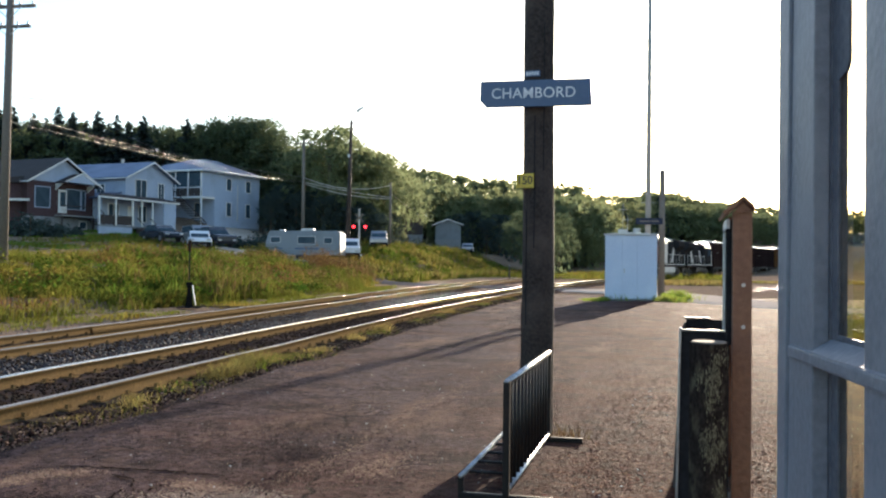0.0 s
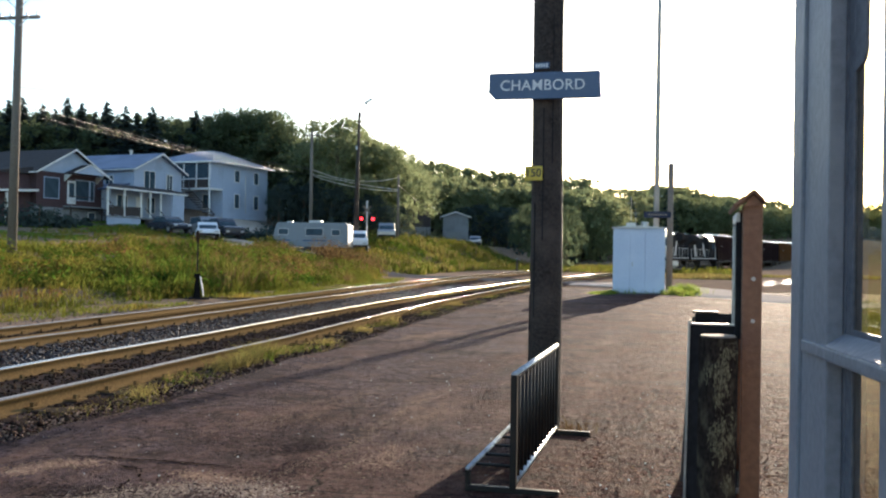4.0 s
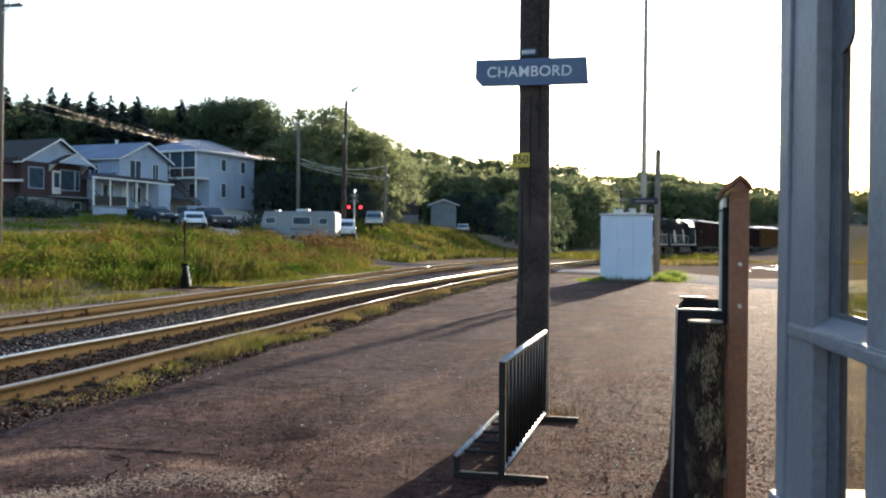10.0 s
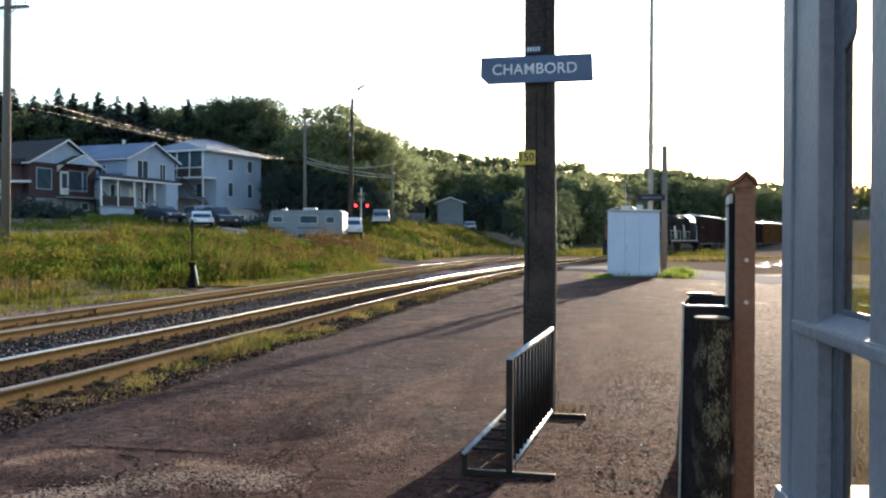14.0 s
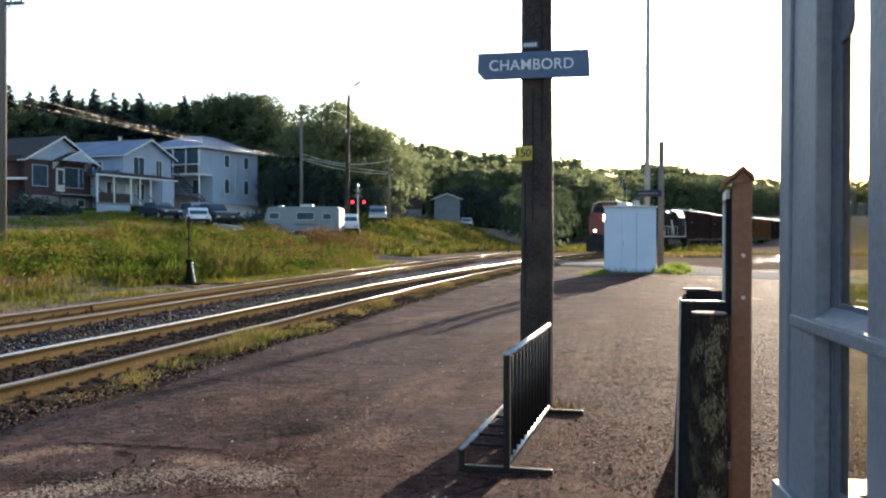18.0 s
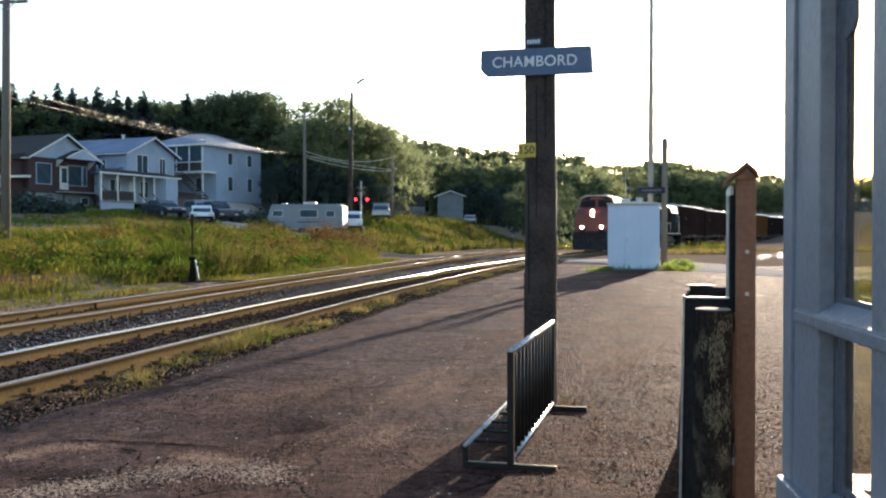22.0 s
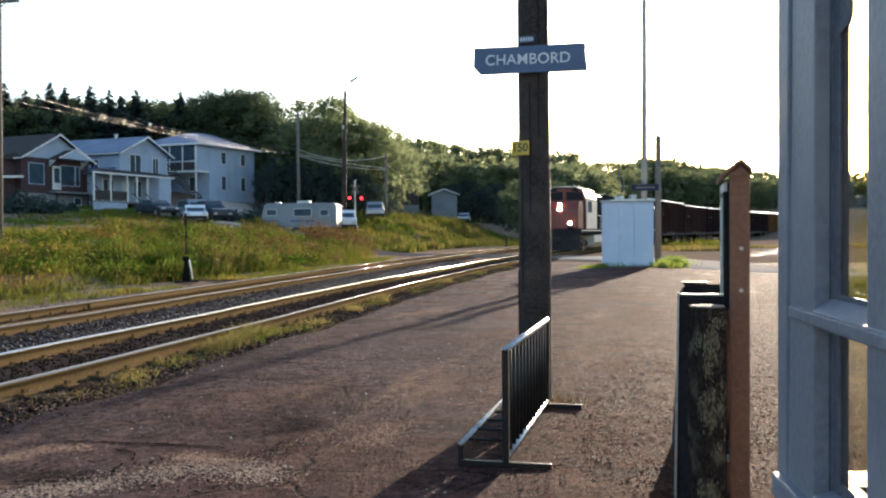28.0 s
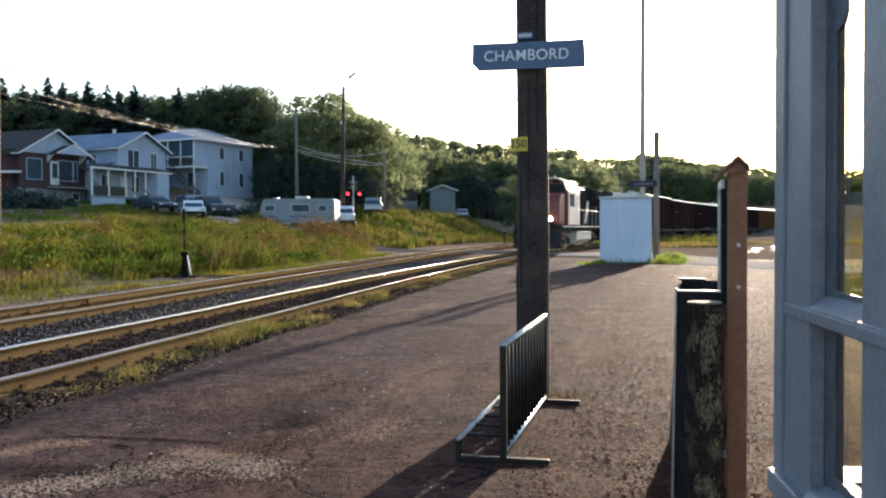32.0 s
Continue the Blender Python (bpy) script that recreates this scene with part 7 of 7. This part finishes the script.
for k, (a, d, w, l) in enumerate(((5.0, 60, 0.5, 0.16), (6.3, 65, 0.6, 0.2), (5.2, 69, 0.45, 0.2), (6.9, 61, 0.5, 0.14), (6.4, 76, 0.6, 0.25))):
    x, y = polar(a, d)
    b = bmesh.new()
    r_ = random.Random(k)
    ring = [b.verts.new((w * (0.8 + 0.3 * r_.random()) * math.cos(2 * math.pi * j / 18), l * (0.8 + 0.4 * r_.random()) * math.sin(2 * math.pi * j / 18), 0)) for j in range(18)]
    b.faces.new(ring)
    q = obj("puddle", b, M_PUDDLE)
    q.matrix_world = pose(x, y, float(land(x, y)) + 0.0)
    tagged(q, "shallow rain puddle shining in the gravel yard", "puddle", "puddles", "stuff")


# ---- train: local -y is the way it travels, z = 0 the rail head ----
AXLES = []


def wheelset(parent, y):
    w = part("wheelset", cyl((-0.8, 0, 0), (0.8, 0, 0), 0.08, n=10), M_UNDER, parent, "grimy axle with steel wheels")
    for s in (-1, 1):
        b = bmesh.new()
        cyl((s * 0.69, 0, 0), (s * 0.82, 0, 0), 0.5, n=24, bm=b)
        cyl((s * 0.66, 0, 0), (s * 0.69, 0, 0), 0.54, n=24, bm=b)
        for k in range(4):
            a = k * math.pi / 2
            box(s * 0.83 - 0.012, s * 0.83 + 0.012, 0.12, 0.4, -0.05, 0.05, 0, b, pose(0, 0, 0, k * 90, 0, 0))
        part("wheel", b, M_STEEL, w)
    w.location = (0, y, 0.5)
    AXLES.append((w, y))
    return w


def bogie(parent, y, axles, span):
    b = bmesh.new()
    for s in (-1, 1):
        prism([(y - span, 0.42), (y - span * 0.6, 0.3), (y + span * 0.6, 0.3), (y + span, 0.42), (y + span, 0.72), (y + span * 0.4, 0.9), (y - span * 0.4, 0.9), (y - span, 0.72)], "x", s * 0.95 - 0.06, s * 0.95 + 0.06, 0.02, b)
        for a in axles:
            box(s * 1.03 - 0.08, s * 1.03 + 0.08, y + a - 0.16, y + a + 0.16, 0.36, 0.66, 0.02, b)
    box(-0.95, 0.95, y - 0.25, y + 0.25, 0.55, 0.95, 0, b)
    part("bogie_frame", b, M_UNDER, parent, "grimy cast bogie frame")
    for a in axles:
        wheelset(parent, y + a)


def locomotive(label, lead):
    t = thing("locomotive", pose(0, 0, 0), label, "locomotive", "train")
    part("deck", box(-1.5, 1.5, -9.2, 9.3, 1.2, 1.55, 0.03), M_LOCOBLACK, t)
    part("deck_stripe", box(-1.515, 1.515, -9.0, 9.1, 1.42, 1.5), M_CREAM, t, "off-white edge stripe")
    pl = prism([(-1.45, 0.12), (1.45, 0.12), (1.5, 1.25), (-1.5, 1.25)], "y", -9.62, -9.3, 0.02)
    part("snowplough", pl, M_LOCOBLACK, t, "black snowplough")
    part("plough_blade", prism([(-9.62, 0.12), (-9.95, 0.14), (-9.62, 1.0)], "x", -1.4, 1.4), M_LOCOBLACK, t)
    part("coupler", box(-0.16, 0.16, -10.15, -9.4, 0.72, 1.0, 0.04), M_UNDER, t)
    part("rear_coupler", box(-0.16, 0.16, 9.3, 9.95, 0.72, 1.0, 0.04), M_UNDER, t)
    part("nose", prism([(-9.25, 1.55), (-7.2, 1.55), (-7.2, 3.55), (-8.75, 3.45), (-9.2, 3.0)], "x", -1.35, 1.35, 0.1), M_RED if lead else M_CREAM, t, "red full-width nose" if lead else "off-white nose")
    for s in (-1, 1):
        part("nose_side", box(min(s * 1.352, s * 1.37), max(s * 1.352, s * 1.37), -8.7, -7.2, 1.65, 3.3), M_RED if lead else M_LOCOBLACK, t, "red nose side" if lead else "black nose side")
    # pale strip laid on the black hood to carry its roof glint
    part("hood_roof", box(-0.66, 0.66, -3.6, 4.55, 4.2, 4.225), M_ROOFSHEET, t, "bright strip added for the sun's glint on the hood roof")
    part("nose_door", box(-0.95, -0.45, -9.29, -9.24, 1.65, 3.0, 0.02), M_RED if lead else M_CREAM, t)
    cab = part("cab", prism([(-1.52, 1.55), (1.52, 1.55), (1.52, 3.6), (1.25, 4.3), (0.8, 4.48), (-0.8, 4.48), (-1.25, 4.3), (-1.52, 3.6)], "y", -7.3, -3.0, 0.04), M_RED if lead else M_LOCOBLACK, t, "red cab above the nose" if lead else "black cab above the nose")
    for s in (-1, 1):
        part("cab_side", box(min(s * 1.522, s * 1.55), max(s * 1.522, s * 1.55), -7.28, -3.02, 1.6, 3.7), M_CREAM if lead else M_LOCOBLACK, cab, "off-white cab side" if lead else "black cab side")
        part("side_window", box(min(s * 1.55, s * 1.565), max(s * 1.55, s * 1.565), -6.8, -6.1, 2.75, 3.55, 0.0), M_PANE, cab)
        part("side_window", box(min(s * 1.55, s * 1.565), max(s * 1.55, s * 1.565), -5.9, -5.2, 2.75, 3.55, 0.0), M_PANE, cab)
        part("windshield", prism([(s * 0.12, 3.62), (s * 1.35, 3.62), (s * 1.2, 4.12), (s * 0.12, 4.2)], "y", -7.335, -7.3), M_BLACK, cab, "dark windscreen")
    part("cab_roof", prism([(-1.5, 3.75), (-1.27, 4.32), (-0.8, 4.52), (0.8, 4.52), (1.27, 4.32), (1.5, 3.75), (1.53, 3.75), (1.3, 4.38), (0.82, 4.57), (-0.82, 4.57), (-1.3, 4.38), (-1.53, 3.75)], "y", -7.45, -2.95), M_ROOFSHEET, t, "cab roof in bright metal for its sun glint")
    if lead:
        for z in (3.22, 2.92):
            h = part("headlight", cyl((0.05, -9.12 - (0.06 if z < 3 else 0), z), (0.05, -9.24 - (0.06 if z < 3 else 0), z), 0.12, 0.12, 16), M_LAMP, t, "lit headlamp")
        for s in (-1, 1):
            part("ditch_light", cyl((s * 0.78, -9.2, 1.95), (s * 0.78, -9.34, 1.95), 0.115, 0.115, 16), M_LAMP, t, "lit ditch lamp")
            part("lamp_bracket", box(s * 0.78 - 0.2, s * 0.78 + 0.2, -9.3, -9.15, 1.55, 1.8, 0.02), M_LOCOBLACK, t)
    part("engine_hood", prism([(-0.92, 1.55), (0.92, 1.55), (0.92, 3.9), (0.7, 4.2), (-0.7, 4.2), (-0.92, 3.9)], "y", -4.65, 8.6, 0.03), M_LOCOBLACK, t, "long black engine hood")
    part("radiator", prism([(-0.95, 3.1), (0.95, 3.1), (1.5, 3.6), (1.5, 4.15), (1.0, 4.4), (-1.0, 4.4), (-1.5, 4.15), (-1.5, 3.6)], "y", 4.6, 8.5, 0.03), M_LOCOBLACK, t, "flared radiator housing")
    part("hood_end", box(-0.93, 0.93, 8.6, 8.68, 1.6, 4.15, 0.02), M_CREAM if lead else M_LOCOBLACK, t)
    for s in (-1, 1):
        for k in range(8):
            a, b2 = sorted((s * 0.922, s * 0.94))
            part("hood_door", box(a, b2, -4.4 + k * 1.1, -3.42 + k * 1.1, 1.75, 3.4, 0.0), M_LOCOBLACK, t)
        a, b2 = sorted((s * 0.94, s * 0.955))
        for k in range(2):
            part("slant_stripe", prism([(-3.4 + k * 6, 1.7), (-2.5 + k * 6, 1.7), (-1.2 + k * 6, 3.4), (-2.1 + k * 6, 3.4)], "x", a, b2), M_CREAM, t, "off-white slanting stripe")
        part("handrail", cyl((s * 1.45, -4.6, 2.6), (s * 1.45, 8.9, 2.6), 0.025, n=6), M_CREAM, t, "pale handrail")
        for k in range(8):
            part("rail_post", cyl((s * 1.45, -4.5 + k * 1.9, 1.5), (s * 1.45, -4.5 + k * 1.9, 2.6), 0.02, n=5), M_CREAM, t)
        for k in range(4):
            a, b2 = sorted((s * 1.15, s * 1.5))
            part("step", box(a, b2, -9.2, -8.85, 0.35 + 0.3 * k, 0.4 + 0.3 * k), M_UNDER, t)
    for y in (-3.0, -1.2, 1.4, 3.0):
        part("roof_hatch", box(-0.5, 0.5, y - 0.5, y + 0.5, 4.2, 4.38, 0.03), M_GREYMETAL, t)
    for y in (5.4, 6.5, 7.6):
        part("roof_fan", cyl((0, y, 4.38), (0, y, 4.5), 0.5, 0.48, 18), M_GREYMETAL, t)
    part("exhaust_stack", box(-0.3, 0.3, 0.0, 0.6, 4.2, 4.55, 0.02), M_UNDER, t)
    for s in (-1, 1):
        # shiny bars added along the roof edges to make a line of glint
        part("roof_gutter", cyl((s * 1.3, -7.4, 4.36), (s * 1.3, -3.0, 4.36), 0.05, n=14), M_ROOFSHEET, t, "bright bar added for the sun's glint on the roof edge", smooth=True)
        part("hood_edge", cyl((s * 0.72, -3.6, 4.21), (s * 0.72, 4.6, 4.21), 0.045, n=14), M_ROOFSHEET, t, "bright bar added for the sun's glint on the hood edge", smooth=True)
        part("hood_panel", box(min(s * 0.925, s * 0.95), max(s * 0.925, s * 0.95), -3.0, -1.3, 1.7, 3.85), M_CREAM if lead else M_LOCOBLACK, t, "off-white panel behind the cab" if lead else "")
        part("cab_door", box(min(s * 1.55, s * 1.565), max(s * 1.55, s * 1.565), -4.3, -3.6, 1.65, 3.55, 0.0), M_CREAM if lead else M_LOCOBLACK, t, "off-white cab door" if lead else "")
        part("grab_iron", tube([(s * 1.58, -7.2, 1.7), (s * 1.62, -7.2, 1.8), (s * 1.62, -7.2, 3.3), (s * 1.58, -7.2, 3.4)], 0.02), M_CREAM, t, "pale grab iron")
        part("number_board", prism([(s * 0.55, 4.22), (s * 1.0, 4.18), (s * 0.95, 4.4), (s * 0.55, 4.46)], "y", -7.36, -7.32), M_BLACK, t)
    part("horn", tube([(0.4, -5.6, 4.5), (0.4, -5.6, 4.72), (0.4, -6.0, 4.74)], 0.04), M_GREYMETAL, t)
    part("roof_aerial", box(-0.15, 0.15, -5.3, -5.0, 4.5, 4.66, 0.03), M_CREAM, t)
    part("fuel_tank", prism([(-1.42, 1.15), (1.42, 1.15), (1.42, 0.6), (1.1, 0.3), (-1.1, 0.3), (-1.42, 0.6)], "y", -3.4, 2.8, 0.06), M_CREAM if lead else M_UNDER, t, "pale fuel tank" if lead else "")
    for y in (-6.2, 6.2):
        bogie(t, y, (-1.7, 0, 1.7), 2.2)
    return t


def boxcar(paint, label, ribs=18, h=4.75):
    t = thing("boxcar", pose(0, 0, 0), label, "railway wagon", "train")
    L = 7.9
    part("body", box(-1.42, 1.42, -L, L, 1.1, h - 0.15, 0.02), paint, t)
    part("roof", prism([(-1.5, h - 0.2), (1.5, h - 0.2), (1.45, h - 0.08), (0, h + 0.12), (-1.45, h - 0.08)], "y", -L - 0.08, L + 0.08, 0.02), M_GREYMETAL, t, "weathered metal roof")
    for k in range(12):
        y = -L + 0.7 + k * (2 * L - 1.4) / 11
        part("roof_seam", prism([(-1.48, h - 0.09), (0, h + 0.12), (1.48, h - 0.09), (1.48, h - 0.04), (0, h + 0.17), (-1.48, h - 0.04)], "y", y - 0.05, y + 0.05), M_GREYMETAL, t)
    for s in (-1, 1):
        a, b2 = sorted((s * 1.42, s * 1.46))
        for k in range(ribs):
            y = -L + 0.1 + k * (2 * L - 0.2) / (ribs - 1)
            if abs(y) > 1.7:
                part("side_rib", box(a, b2, y - 0.07, y + 0.07, 1.15, h - 0.25), paint, t)
        part("sliding_door", box(a, b2, -1.5, 1.5, 1.3, h - 0.4, 0.01), paint, t)
        part("door_track", box(a, b2, -3.2, 1.6, 1.16, 1.26), M_UNDER, t)
        part("sill", box(a, b2, -L, L, 0.95, 1.14), M_UNDER, t)
        for k in range(6):
            part("ladder_rung", box(min(s * 1.5, s * 1.54), max(s * 1.5, s * 1.54), -L + 0.15, -L + 0.6, 1.2 + 0.5 * k, 1.24 + 0.5 * k), M_UNDER, t)
        part("data_panel", box(min(s * 1.455, s * 1.47), max(s * 1.455, s * 1.47), -6.0, -5.2, 3.2, 3.32), M_GREYPOLE, t, "pale lettering too far to read")
    part("underframe", box(-0.5, 0.5, -L + 0.2, L - 0.2, 0.75, 1.1), M_UNDER, t)
    part("coupler", box(-0.15, 0.15, -L - 0.5, L + 0.5, 0.72, 0.98), M_UNDER, t)
    for y in (-5.9, 5.9):
        bogie(t, y, (-0.9, 0.9), 1.3)
    return t


TRAIN = [(locomotive("red-nosed black diesel locomotive with lit headlamps", True), 10.1, 6.2)]
TRAIN.append((locomotive("second black diesel locomotive coupled back to front", False), 10.1 + 20.1, 6.2))
s_ = 10.1 + 20.1 + 10.0 + 8.4
for k, (m_, lb) in enumerate(((M_OXIDE, "dark oxide-red boxcar with ribbed sides"), (M_OXIDE, "dark oxide-red boxcar with ribbed sides"), (M_DARKCAR, "dark brown boxcar with ribbed sides"), (M_RUST, "rust-brown boxcar with ribbed sides"), (M_DARKCAR, "dark brown boxcar with ribbed sides"), (M_RUST, "rust-brown boxcar with ribbed sides"), (M_OXIDE, "dark oxide-red boxcar with ribbed sides"), (M_DARKCAR, "dark brown boxcar with ribbed sides"))):
    TRAIN.append((boxcar(m_, lb, h=4.75 if k % 3 else 4.9), s_, 5.9))
    s_ += 16.9

# ---- ties: the nearest ones singly, those farther on joined ----
tie_bm = box(-1.28, 1.28, -0.11, 0.11, -0.16, 0.0, 0.012)
TIE = bpy.data.meshes.new("tie")
tie_bm.to_mesh(TIE)
tie_bm.free()
TIE.materials.append(M_TIE)
SPIKE = bpy.data.meshes.new("tie_plate")
b = box(-0.17, 0.17, -0.09, 0.09, 0.0, 0.018)
for s in (-0.1, 0.1):
    box(s - 0.02, s + 0.02, -0.03, 0.03, 0.015, 0.06, 0, b)
b.to_mesh(SPIKE)
b.free()
SPIKE.materials.append(M_RAIL)
rt = random.Random(8)
for tr, ln, lo, hi in ((track_near, 1, 3, 60), (track_far, 2, 5, 60)):
    s = lo
    while s < hi:
        p, q = on_track(s - 0.3, ln), on_track(s + 0.3, ln)
        c = (p + q) / 2
        t = new("tie", TIE)
        t.parent = tr
        t.matrix_local = pose(c[0] + rt.uniform(-0.05, 0.05), c[1], float(rail_z(c[1])) - 0.155 + rt.uniform(-0.012, 0.012), 0, 0, -math.degrees(math.atan2(q[0] - p[0], q[1] - p[1])) + rt.uniform(-1.2, 1.2))
        if s < 26:
            for off in (-0.7525, 0.7525):
                k = new("tie_plate", SPIKE)
                k.parent = t
                k.location = (off, 0, 0)
        s += 0.56


def motions():
    """The train rolls slowly towards the camera; its wheels turn with it."""
    seen = [(0, 97.5), (7, 91.9), (14, 84.9), (18, 78.8), (22, 72.7), (25, 67.1), (28, 61.5), (32, 54.8)]
    fit = np.polyfit([a for a, _ in seen], [b_ for _, b_ in seen], 4)
    for k, (ob, back, half) in enumerate(TRAIN):
        rows = []
        for t in np.arange(0, 32.01, 1.0):
            s = float(np.polyval(fit, t)) + back
            a, b_ = on_track(s - half), on_track(s + half)
            c = (a + b_) / 2
            za, zb = float(rail_z(a[1])), float(rail_z(b_[1]))
            yaw = -math.degrees(math.atan2(b_[0] - a[0], b_[1] - a[1]))
            rows.append((float(t), pose(c[0], c[1], (za + zb) / 2, math.degrees(math.atan2(zb - za, 2 * half)), 0, yaw + (180 if k == 1 else 0))))
        walk(ob, rows)
    start = float(np.polyval(fit, 0))
    for w, y in AXLES:
        rows = []
        for t in np.arange(0, 32.01, 0.4):
            gone = start - float(np.polyval(fit, t))
            rows.append((float(t), pose(0, y, 0.5, math.degrees(gone / 0.5) * (-1 if w.parent == TRAIN[1][0] else 1), 0, 0)))
        walk(w, rows)


motions()
